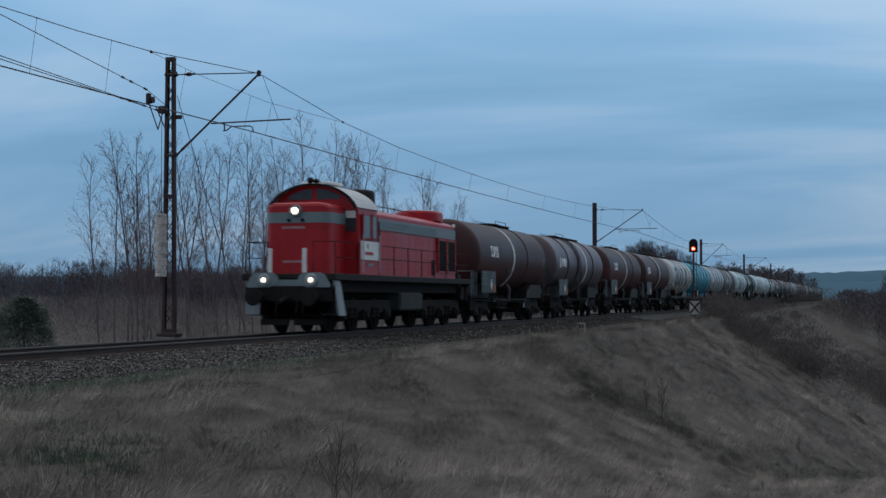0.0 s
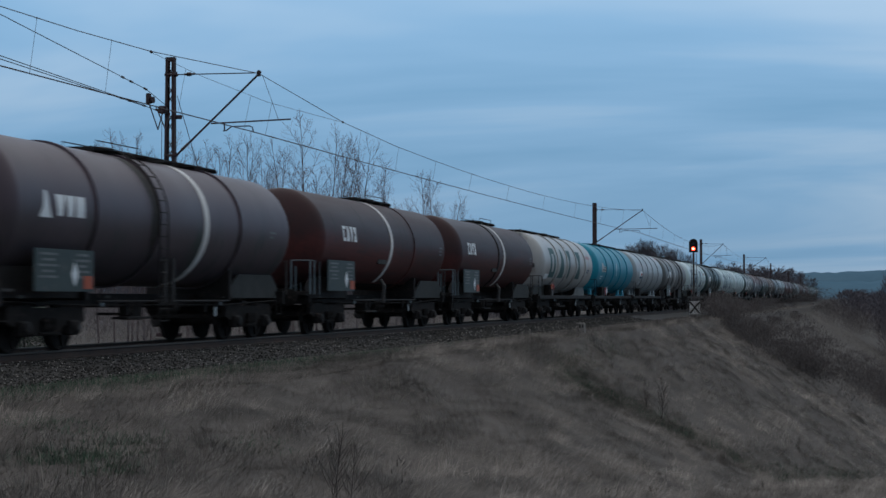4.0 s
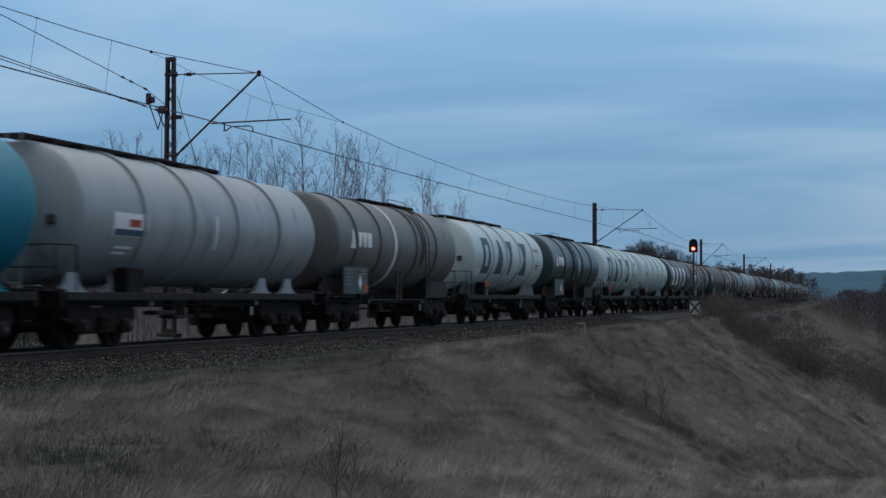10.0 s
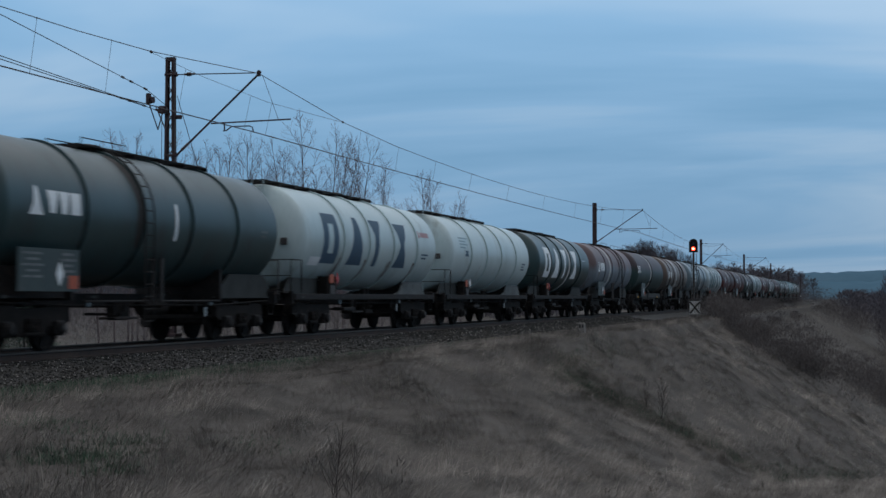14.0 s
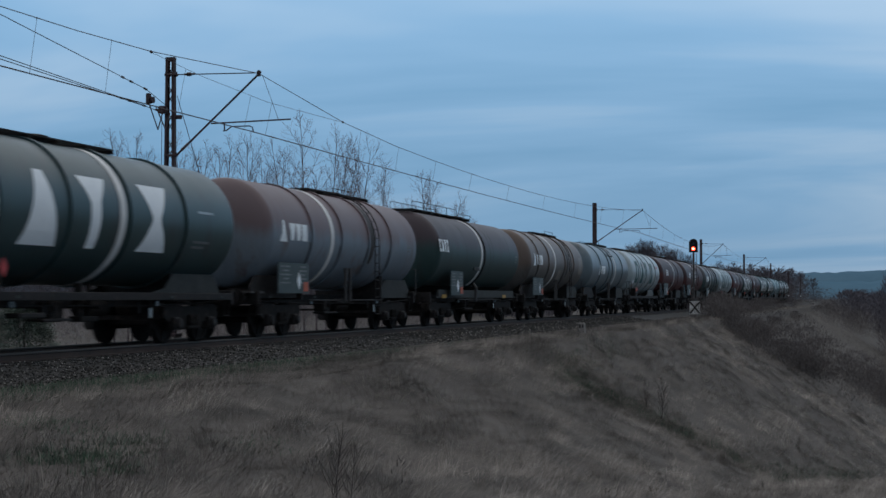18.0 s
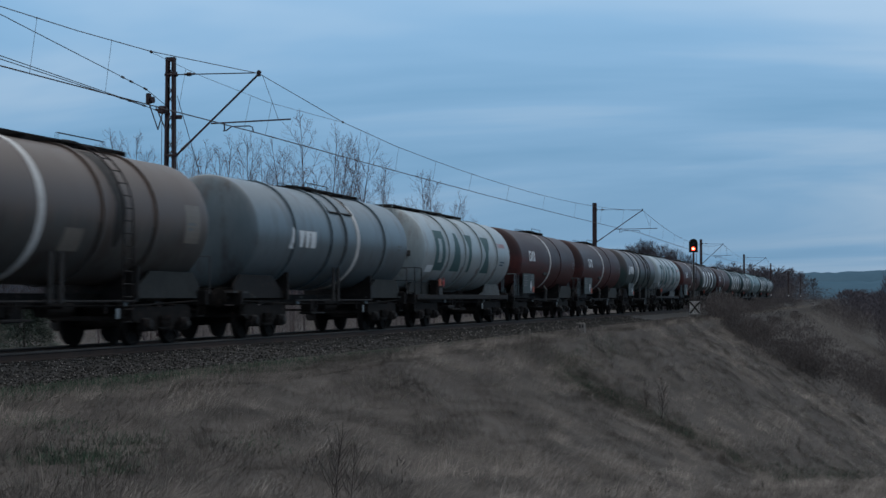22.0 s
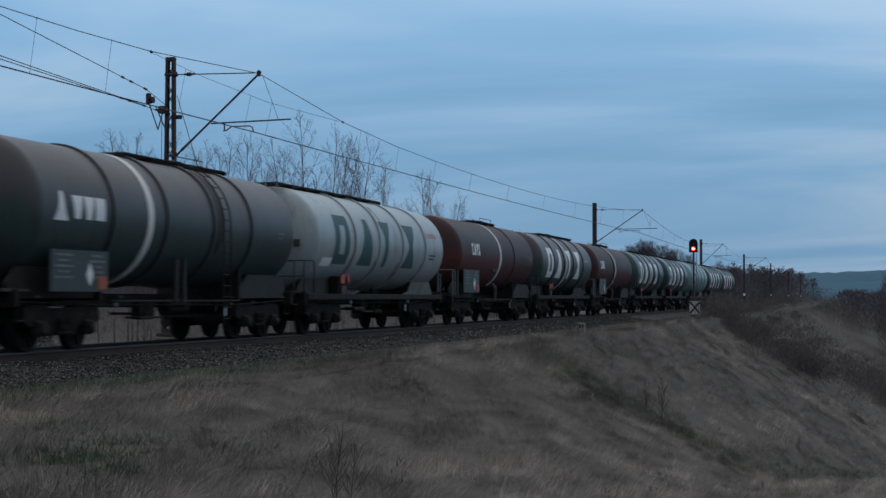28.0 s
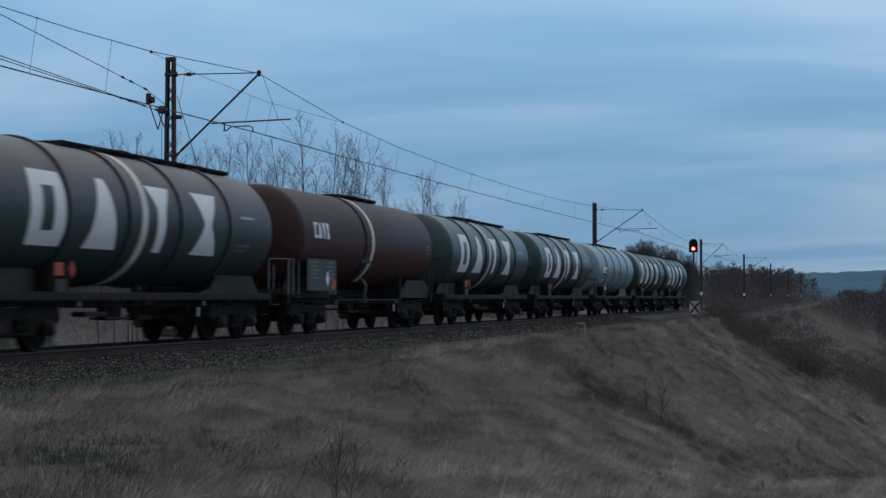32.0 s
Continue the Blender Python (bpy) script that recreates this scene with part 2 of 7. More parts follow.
ORANGE = surface("orange_placard", (0.36, 0.075, 0.035), (0.48, 0.105, 0.05), 0.6, 0, 3.0, 20, 0.0)
RED_MARK = surface("red_diamond_placard", (0.38, 0.035, 0.04), (0.50, 0.06, 0.06), 0.6, 0, 3.0, 20, 0.0)
PINK = surface("faded_red_lettering", (0.36, 0.20, 0.21), (0.46, 0.29, 0.30), 0.6, 0, 3.0, 20, 0.0)
RED = surface("red_locomotive_paint", (0.340, 0.013, 0.020), (0.440, 0.022, 0.030), 0.40, 0, 0.9, 14, 0.03, spots=(0.270, 0.016, 0.018), spot_at=0.62, gloss=0.32)
BAND = surface("blue_grey_band_paint", (0.150, 0.205, 0.225), (0.195, 0.250, 0.270), 0.5, 0, 1.2, 14, 0.03, spots=(0.12, 0.13, 0.14), spot_at=0.66)
ROOF = surface("pale_grey_roof_paint", (0.40, 0.42, 0.43), (0.54, 0.56, 0.57), 0.55, 0, 1.0, 14, 0.04, spots=(0.2, 0.2, 0.2), spot_at=0.62)
GLASS = surface("dark_cab_glass", (0.026, 0.031, 0.036), (0.048, 0.056, 0.062), 0.10, 0, 1.0, 4, 0.0, gloss=0.75)
BLACK = surface("black_grille_paint", (0.012, 0.0115, 0.0115), (0.022, 0.020, 0.020), 0.75, 0, 3.0, 30, 0.1, gloss=0.15)
LAMP = glow("headlight_lamp", (1.0, 0.80, 0.56), 3.2)
SIGNAL_RED = glow("red_signal_lamp", (1.0, 0.045, 0.022), 7.0)
SIGNAL_CORE = glow("signal_lamp_core", (1.0, 0.42, 0.22), 9.0)
YELLOW = surface("yellow_tag_paint", (0.36, 0.20, 0.03), (0.46, 0.27, 0.05), 0.6, 0, 3.0, 20, 0.0)
MAST = surface("maroon_mast_paint", (0.030, 0.018, 0.021), (0.056, 0.033, 0.037), 0.75, 0.1, 3.0, 26, 0.15, spots=(0.075, 0.060, 0.055), spot_at=0.66)
WIRE = surface("weathered_copper_wire", (0.045, 0.034, 0.038), (0.085, 0.065, 0.068), 0.6, 0.3, 6.0, 30, 0.0)
PORCELAIN = surface("brown_porcelain", (0.030, 0.018, 0.018), (0.055, 0.030, 0.028), 0.3, 0, 3.0, 20, 0.0)
CONCRETE = surface("weathered_concrete", (0.17, 0.16, 0.155), (0.29, 0.275, 0.265), 0.9, 0, 2.5, 35, 0.35, spots=(0.10, 0.095, 0.09), spot_at=0.60)
DARK_CONCRETE = surface("oil_stained_concrete", (0.075, 0.068, 0.064), (0.13, 0.12, 0.112), 0.9, 0, 2.5, 35, 0.35, spots=(0.05, 0.042, 0.038), spot_at=0.56)
PALE = surface("flaking_white_paint", (0.42, 0.41, 0.40), (0.62, 0.60, 0.58), 0.75, 0, 3.0, 20, 0.1, spots=(0.16, 0.14, 0.13), spot_at=0.60)
RAIL_SIDE = surface("rusty_rail_steel", (0.038, 0.026, 0.022), (0.075, 0.050, 0.042), 0.8, 0.2, 3.0, 30, 0.15)
RAIL_HEAD = surface("polished_rail_head", (0.045, 0.041, 0.040), (0.075, 0.070, 0.068), 0.75, 0.1, 2.0, 20, 0.0)
STONE = surface("grey_brown_ballast_stone", (0.014, 0.0125, 0.011), (0.040, 0.035, 0.031), 0.9, 0, 5.0, 40, 0.3, spots=(0.12, 0.11, 0.10), spot_at=0.68, vary=0.85)
PALE_STONE = surface("fresh_broken_ballast_stone", (0.26, 0.240, 0.220), (0.44, 0.41, 0.38), 0.9, 0, 5.0, 40, 0.3, vary=0.6)
BUSH = surface("dark_bush_twigs", (0.076, 0.066, 0.066), (0.132, 0.116, 0.114), 0.95, 0, 0.4, 6, 0.0, vary=0.5)
SCRUB = surface("bare_scrub_twigs", (0.125, 0.108, 0.108), (0.205, 0.180, 0.180), 0.95, 0, 0.4, 6, 0.0, vary=0.45)
BALLAST_BED = surface("dirty_ballast", (0.015, 0.013, 0.012), (0.044, 0.039, 0.035), 0.95, 0, 9.0, 24, 0.9, spots=(0.085, 0.077, 0.070), spot_at=0.64)
SOIL = turf()
STRAW = surface("dry_straw_grass", (0.136, 0.122, 0.111), (0.256, 0.229, 0.208), 0.9, 0, 0.45, 5, 0.0, spots=(0.112, 0.100, 0.091), spot_at=0.58, vary=0.6, gloss=0.15)
# darker grass tone, also used to paint shade into the hollows
THATCH = surface("damp_brown_thatch", (0.070, 0.061, 0.055), (0.128, 0.112, 0.101), 0.95, 0, 0.8, 6, 0.0, spots=(0.052, 0.050, 0.044), spot_at=0.58, vary=0.5, gloss=0.1)
PALE_STRAW = surface("bleached_grass_tussocks", (0.26, 0.238, 0.218), (0.41, 0.375, 0.345), 0.9, 0, 0.6, 5, 0.0, spots=(0.20, 0.18, 0.165), spot_at=0.60, vary=0.5, gloss=0.15)
GREEN_GRASS = surface("fresh_green_grass", (0.026, 0.056, 0.037), (0.046, 0.090, 0.058), 0.9, 0, 0.6, 6, 0.0, spots=(0.060, 0.062, 0.050), spot_at=0.60, vary=0.45, gloss=0.15)
DEAD_STEM = surface("dead_weed_stems", (0.055, 0.044, 0.042), (0.095, 0.078, 0.072), 0.9, 0, 2.0, 20, 0.0, vary=0.3)
BARK = surface("grey_brown_bark", (0.090, 0.068, 0.072), (0.145, 0.115, 0.118), 0.9, 0, 2.0, 20, 0.3)
TWIG = surface("red_brown_twigs", (0.105, 0.070, 0.076), (0.155, 0.108, 0.112), 0.9, 0, 2.0, 20, 0.0, vary=0.25)
# twig grey tinted mauve-blue: some distance haze is put into the colour
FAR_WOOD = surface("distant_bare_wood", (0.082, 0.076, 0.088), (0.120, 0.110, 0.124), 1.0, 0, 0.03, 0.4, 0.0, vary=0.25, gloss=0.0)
# hill colour with the blue of distance haze painted in
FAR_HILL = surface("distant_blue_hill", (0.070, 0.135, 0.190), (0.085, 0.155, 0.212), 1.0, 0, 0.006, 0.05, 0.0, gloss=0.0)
NEEDLES = surface("dark_pine_needles", (0.075, 0.105, 0.088), (0.135, 0.170, 0.142), 0.8, 0, 2.0, 14, 0.0, vary=0.45, gloss=0.2)
IVORY = surface("white_signal_board", (0.70, 0.71, 0.72), (0.82, 0.82, 0.83), 0.6, 0, 4.0, 20, 0.0, spots=(0.4, 0.38, 0.36), spot_at=0.66)

# ---- mesh helpers ----


def part(name, bm, material, parent, label="", smooth=False):
    me = bpy.data.meshes.new(name)
    bm.to_mesh(me)
    bm.free()
    me.materials.append(material)
    if smooth:
        me.shade_smooth()
    ob = new(name, me)
    ob.parent = parent
    if label:
        ob["label"] = label
    return ob


def again(ob, x=0.0, y=0.0, z=0.0, rz=0.0, parent=None):
    """Another part on the same mesh, at a place in its parent's space."""
    o = new(ob.name.split(".")[0], ob.data)
    o.parent = parent or ob.parent
    o.matrix_basis = pose(x, y, z, 0, 0, rz)
    if "label" in ob:
        o["label"] = ob["label"]
    return o


def thing(name, label, category, x=0.0, y=0.0, z=0.0, group="", kind="", rz=0.0):
    ob = new(name)
    ob.matrix_basis = pose(x, y, z, 0, 0, rz)
    return tagged(ob, label, category, group, kind)


def box(bm, sx, sy, sz, x=0.0, y=0.0, z=0.0, bevel=0.0, m=None):
    """A box of that size centred at x, y, z; bevelled edges where asked."""
    made = bmesh.ops.create_cube(bm, size=1.0)["verts"]
    for v in made:
        v.co = Vector((v.co.x * sx, v.co.y * sy, v.co.z * sz))
    if bevel:
        edges = list({e for v in made for e in v.link_edges})
        made = [v for v in bmesh.ops.bevel(bm, geom=edges, offset=bevel, segments=1, affect="EDGES")["verts"]]
        made = list({v for v in made})
    m = (m or Matrix.Identity(4))
    for v in made:
        v.co = m @ v.co + Vector((x, y, z))
    return bm


def tube(bm, points, radius, sides=6, radius_end=None, caps=True):
    """A round bar along points, tapering to radius_end."""
    points = [Vector(p) for p in points]
    rings = []
    n = len(points)
    for i, p in enumerate(points):
        d = (points[min(i + 1, n - 1)] - points[max(i - 1, 0)]).normalized()
        u = d.cross(Vector((0, 0, 1)) if abs(d.z) < 0.95 else Vector((1, 0, 0))).normalized()
        w = d.cross(u)
        r = radius if radius_end is None else radius + (radius_end - radius) * i / (n - 1)
        rings.append([bm.verts.new(p + r * (u * math.cos(a) + w * math.sin(a))) for a in (2 * math.pi * k / sides for k in range(sides))])
    for a, b in zip(rings, rings[1:]):
        for k in range(sides):
            bm.faces.new((a[k], a[(k + 1) % sides], b[(k + 1) % sides], b[k]))
    if caps:
        bm.faces.new(rings[0])
        bm.faces.new(rings[-1][::-1])
    return bm


def turned(bm, profile, axis="Y", sides=40, x=0.0, y=0.0, z=0.0, start=0.0, sweep=2 * math.pi):
    """A surface of revolution: profile rows of (along, radius), about an axis through x, y, z."""
    whole = sweep > 6.28
    steps = sides if whole else sides + 1
    rings = []
    for along, r in profile:
        ring = []
        for k in range(steps):
            a = start + sweep * k / sides
            c, s = r * math.cos(a), r * math.sin(a)
            co = {"Y": (x + c, y + along, z + s), "X": (x + along, y + c, z + s), "Z": (x + c, y + s, z + along)}[axis]
            ring.append(bm.verts.new(co))
        rings.append(ring)
    for a, b in zip(rings, rings[1:]):
        for k in range(sides):
            j = (k + 1) % steps
            bm.faces.new((a[k], a[j], b[j], b[k]))
    if whole:
        for ring, flip in ((rings[0], False), (rings[-1], True)):
            bm.faces.new(ring if flip else ring[::-1])
    bmesh.ops.recalc_face_normals(bm, faces=bm.faces)
    return bm


def sweep_section(bm, section, y0, y1):
    """A straight bar along Y with an x, z section."""
    a = [bm.verts.new((x, y0, z)) for x, z in section]
    b = [bm.verts.new((x, y1, z)) for x, z in section]
    n = len(section)
    for k in range(n):
        bm.faces.new((a[k], a[(k + 1) % n], b[(k + 1) % n], b[k]))
    bm.faces.new(a[::-1])
    bm.faces.new(b)
    bmesh.ops.recalc_face_normals(bm, faces=bm.faces)
    return bm


def plate(bm, outline, x0, x1):
    """A flat plate of a y, z outline between two x."""
    a = [bm.verts.new((x0, y, z)) for y, z in outline]
    b = [bm.verts.new((x1, y, z)) for y, z in outline]
    n = len(outline)
    for k in range(n):
        bm.faces.new((a[k], a[(k + 1) % n], b[(k + 1) % n], b[k]))
    bm.faces.new(a[::-1])
    bm.faces.new(b)
    bmesh.ops.recalc_face_normals(bm, faces=bm.faces)
    return bm


TANK_Z, TANK_R = 2.79, 1.47


def on_tank(bm, rows, r=TANK_R + 0.006, y=0.0, z=None, step=0.12):
    """A painted shape on the tank's +X side: rows of (height along the arc, from, to) about y and the height z."""
    base = math.asin(max(-1, min(1, ((TANK_Z if z is None else z) - TANK_Z) / r)))
    for (v0, a0, b0), (v1, a1, b1) in zip(rows, rows[1:]):
        n = max(1, int(abs(v1 - v0) / step))
        last = None
        for k in range(n + 1):
            f = k / n
            ang = base + (v0 + (v1 - v0) * f) / r
            row = [bm.verts.new((r * math.cos(ang), y + c, TANK_Z + r * math.sin(ang))) for c in (a0 + (a1 - a0) * f, b0 + (b1 - b0) * f)]
            if last:
                bm.faces.new((last[0], last[1], row[1], row[0]))
            last = row
    return bm


def array_mesh(name, verts, faces, material, smooth=False):
    """One mesh from numpy arrays of vertices and of triangles or quads."""
    me = bpy.data.meshes.new(name)
    size = faces.shape[1]
    me.vertices.add(len(verts))
    me.vertices.foreach_set("co", np.asarray(verts, np.float32).ravel())
    me.loops.add(faces.size)
    me.loops.foreach_set("vertex_index", faces.astype(np.int32).ravel())
    me.polygons.add(len(faces))
    me.polygons.foreach_set("loop_start", np.arange(0, faces.size, size, dtype=np.int32))
    me.update(calc_edges=True)
    me.validate()
    me.materials.append(material)
    if smooth:
        me.shade_smooth()
    return me


# ---- ground and track ----


def waves(x, y):
    return (np.sin(x * 0.9 + 1.3 * np.sin(y * 0.31)) * np.sin(y * 0.7 + 0.8 * np.sin(x * 0.43)) * 0.6
            + np.sin(x * 2.3 + y * 1.1) * np.sin(y * 1.9 - x * 0.7) * 0.4)


def lumps(x, y, size, seed=0):
    """Smooth uneven noise, 0 to 1, with lumps of about that size in metres."""
    u, v = np.asarray(x, float) / size, np.asarray(y, float) / size
    i, j = np.floor(u), np.floor(v)
    a, b = u - i, v - j
    a, b = a * a * (3 - 2 * a), b * b * (3 - 2 * b)

    def corner(p, q):
        h = np.sin(p * 127.1 + q * 311.7 + seed * 74.7) * 43758.5453
        return h - np.floor(h)

    low = corner(i, j) * (1 - a) + corner(i + 1, j) * a
    high = corner(i, j + 1) * (1 - a) + corner(i + 1, j + 1) * a
    return low * (1 - b) + high * b


def tuft(x, y):
    """How far the matted grass stands up in tussocks, 0 to 1."""
    return np.clip(0.22 * lumps(x, y * 0.4, 1.1, 1) + 0.44 * lumps(x + 0.05 * y, y * 0.32, 0.46, 2) + 0.34 * lumps(x + 3, y * 0.32, 0.25, 3), 0, 1)


def soft_ramp(d, k=0.9):
    return np.where(d / k > 20, d, k * np.log1p(np.exp(np.clip(d / k, -30, 20))))


def ground_z(x, y):
    """The height of the ground: the level formation, the steep bank beside it and the gentle rise in front."""
    x, y = np.asarray(x, float), np.asarray(y, float)
    edge = 6.8 - 1.3 * np.clip((y - 60) / 60, 0, 1)
    bank = -0.42 - 0.62 * soft_ramp(x - edge, 0.8)
    share = np.clip((x - 6.4) / 7.4, 0, 1)
    rise = -0.42 - 0.107 * share * soft_ramp(y - 6.0, 1.4)
    floor = -9.0 + 0.0 * x
    near = np.maximum(rise, floor)
    bank = np.maximum(bank, floor)
    z = np.maximum(near, bank)
    # the groove of a trodden way where the rise meets the bank
    z = z - 0.18 * np.exp(-((near - bank) / 0.28) ** 2) * np.clip((x - 6.5) * 0.6, 0, 1) * np.clip((80 - y) / 12, 0, 1) * (y > 20)
    left = np.clip((-x - 4.0) / 6.0, 0, 1)
    z = np.where(x < 0, -0.42 - 0.75 * left * left * (3 - 2 * left), z)
    rough = np.clip((np.abs(x) - 3.0) / 2.0, 0, 1) * np.clip(1.2 - np.abs(y) / 400, 0.1, 1)
    mat = np.clip((x - 3.6) / 1.4, 0, 1) * np.clip((y - 3) / 5, 0, 1) * np.clip((150 - y) / 60, 0, 1)
    return z + 0.02 * rough * waves(x, y) + 0.05 * rough * waves(x * 0.31 + 5, y * 0.27) + 0.24 * mat * (tuft(x, y) - 0.5)


def spaced(marks):
    """Rows of (from, to, step), joined."""
    return np.concatenate([np.arange(a, b, s) for a, b, s in marks])


def grid_mesh(name, xs, ys, z, material):
    nx, ny = len(xs), len(ys)
    gx, gy = np.meshgrid(xs, ys, indexing="ij")
    verts = np.stack([gx, gy, z(gx, gy)], -1).reshape(-1, 3)
    i, j = np.meshgrid(np.arange(nx - 1), np.arange(ny - 1), indexing="ij")
    a = (i * ny + j).ravel()
    return array_mesh(name, verts, np.stack([a, a + ny, a + ny + 1, a + 1], -1), material, True)


def build_ground():
    xs = spaced(((-1600, -200, 100), (-200, -60, 20), (-60, -12, 3), (-12, 3, 0.75), (3, 22, 0.17), (22, 24, 0.5), (24, 60, 3), (60, 240, 20), (240, 1700, 100)))
    ys = spaced(((-400, -40, 40), (-40, 4, 4), (4, 9, 0.5), (9, 52, 0.19), (52, 110, 0.5), (110, 180, 2.0), (180, 400, 15), (400, 4200, 120)))
    ob = new("ground", grid_mesh("ground", xs, ys, ground_z, SOIL))
    tagged(ob, "rough dry grassland falling from the railway bank to the valley", "ground", kind="structure")


def ballast_z(x, y):
    a = np.abs(x)
    z = np.where(a < 1.62, -0.185, -0.185 - (a - 1.62) * 0.155)
    z = np.where(a > 3.05, z - (a - 3.05) * 1.2, z)
    return z + 0.022 * waves(x * 6, y * 5.3) + 0.014 * waves(x * 13 + 2, y * 11)


def build_track():
    near = new("ballast_bed", grid_mesh("ballast_bed", np.arange(-3.5, 3.51, 0.125), spaced(((-30, 12, 1.0), (12, 70, 0.13), (70, 200, 1.0), (200, 720, 6.0))), ballast_z, BALLAST_BED))
    tagged(near, "grey-brown crushed stone ballast bed under the rails", "ballast", kind="structure")
    half = ((0.075, 0.0), (0.075, 0.012), (0.012, 0.030), (0.0095, 0.120), (0.036, 0.133))
    web = [(x, z - 0.172) for x, z in half] + [(-x, z - 0.172) for x, z in reversed(half)]
    head = [(0.036, -0.0385), (0.036, -0.012), (0.026, -0.001), (-0.026, -0.001), (-0.036, -0.012), (-0.036, -0.0385)]
    for x in (-0.7535, 0.7535):
        rail = thing("rail", "long steel running rail, rusty web and polished head", "rail", x, 0, 0, "rails", "structure")
        part("rail_web", sweep_section(bmesh.new(), web, -40, 720), RAIL_SIDE, rail, "rusty brown web and foot")
        part("rail_head", sweep_section(bmesh.new(), head, -40, 720), RAIL_HEAD, rail, "worn bright head")
    # sleepers, with a clip at each rail
    bm = bmesh.new()
    for s in (-1, 1):
        plate(bm, [(-0.14, -0.40), (0.14, -0.40), (0.105, -0.177), (-0.105, -0.177)], *sorted((s * 0.45, s * 1.28)))
    plate(bm, [(-0.12, -0.40), (0.12, -0.40), (0.09, -0.215), (-0.09, -0.215)], -0.45, 0.45)
    bed = thing("sleeper_bed", "row of oil-stained concrete sleepers under the rails", "sleepers", kind="structure")
    first = part("sleeper", bm, DARK_CONCRETE, bed)
    first.matrix_basis = pose(0, 8, 0)
    for k in range(1, 240):
        again(first, 0, 8 + 0.62 * k, 0)
    bm = bmesh.new()
    for k in range(240, 800):
        box(bm, 2.56, 0.25, 0.2, 0, 8 + 0.62 * k, -0.277)
    far = part("far_sleepers", bm, DARK_CONCRETE, bed)
    far["kind"] = "stuff"


def scatter_stones():
    """Loose stones over the near ballast shoulder, one mesh."""
    rng = np.random.default_rng(4)
    n = 46000
    y = 13 + 80 * rng.random(n) ** 1.8
    x = 0.95 + 2.35 * rng.random(n)
    x = np.where(rng.random(n) < 0.12, -x, x)
    x = np.where(rng.random(n) < 0.06, rng.uniform(-0.6, 0.6, n), x)
    keep = np.abs(np.abs(x) - 0.75) > 0.11
    x, y = x[keep], y[keep]
    n = len(x)
    size = rng.uniform(0.010, 0.027, n) * (1 + 0.4 * (y > 45))
    base = np.array([(1, 0, 0), (-1, 0, 0), (0, 1, 0), (0, -1, 0), (0, 0, 1), (0, 0, -1)], float)
    v = base[None] * rng.uniform(0.6, 1.25, (n, 6, 1)) + rng.uniform(-0.35, 0.35, (n, 6, 3))
    v = v * size[:, None, None]
    v[:, :, 2] *= 0.75
    v[:, :, 0] *= rng.uniform(0.6, 1.5, (n, 1))
    z = ballast_z(x, y) + size * 0.35
    v += np.stack([x, y, z], -1)[:, None]
    f = np.array([(0, 2, 4), (2, 1, 4), (1, 3, 4), (3, 0, 4), (2, 0, 5), (1, 2, 5), (3, 1, 5), (0, 3, 5)])
    faces = (f[None] + 6 * np.arange(n)[:, None, None]).reshape(-1, 3)
    pale = rng.random(n) < 0.08
    v[pale] = (v[pale] - v[pale].mean(1, keepdims=True)) * 0.75 + v[pale].mean(1, keepdims=True) + np.array((0, 0, 0.012))
    for name, pick, material in (("pale_ballast_stones", pale, PALE_STONE), ("ballast_stones", ~pale, STONE)):
        k = int(pick.sum())
        tagged(new(name, array_mesh(name, v[pick].reshape(-1, 3), faces[:8 * k], material)), "loose angular ballast stones on the shoulder" if pick is not pale else "freshly broken pale stones among the ballast", "stones", kind="stuff")


build_ground()
build_track()
scatter_stones()

# ---- grass ----


def blades(name, x, y, length, width, lean, turn, material, label, seed):
    """Bent tapering blades on the ground, one mesh."""
    rng = np.random.default_rng(seed)
    n = len(x)
    z = ground_z(x, y) - 0.02
    face = turn + np.pi / 2 + rng.normal(0, 0.5, n)
    wx, wy = np.cos(face) * width, np.sin(face) * width
    dx, dy = np.cos(turn), np.sin(turn)
    up = np.cos(lean)
    reach = length * np.sin(lean) * 0.9
    pts = []
    for h, d, w in ((0.0 * up, 0.0, 1.0), (0.14 + 0.50 * up, 0.42, 0.8)):
        for s in (-1, 1):
            pts.append(np.stack([x + dx * reach * d + s * wx * w, y + dy * reach * d + s * wy * w, z + length * h], -1))
    pts.append(np.stack([x + dx * reach, y + dy * reach, z + length * (0.10 + 0.85 * up) * rng.uniform(0.6, 1.1, n)], -1))
    v = np.stack(pts, 1).reshape(-1, 3)
    f = np.array([(0, 1, 3), (0, 3, 2), (2, 3, 4)])
    faces = (f[None] + 5 * np.arange(n)[:, None, None]).reshape(-1, 3)
    # the matted blades take the light of the turf that they lie on
    a, b, c = v[faces[:, 0]], v[faces[:, 1]], v[faces[:, 2]]
    flip = np.cross(b - a, c - a) @ np.array((0.0, -1.0, 0.35)) < 0
    faces[flip] = faces[flip][:, ::-1]
    me = array_mesh(name, v, faces, material, True)
    up = np.repeat(np.stack([0.25 * dx, 0.25 * dy - 0.2, np.ones(n)], -1), 5, 0)
    me.normals_split_custom_set_from_vertices((up / np.linalg.norm(up, axis=1)[:, None]).tolist())
    tagged(new(name, me), label, "grass", kind="stuff")


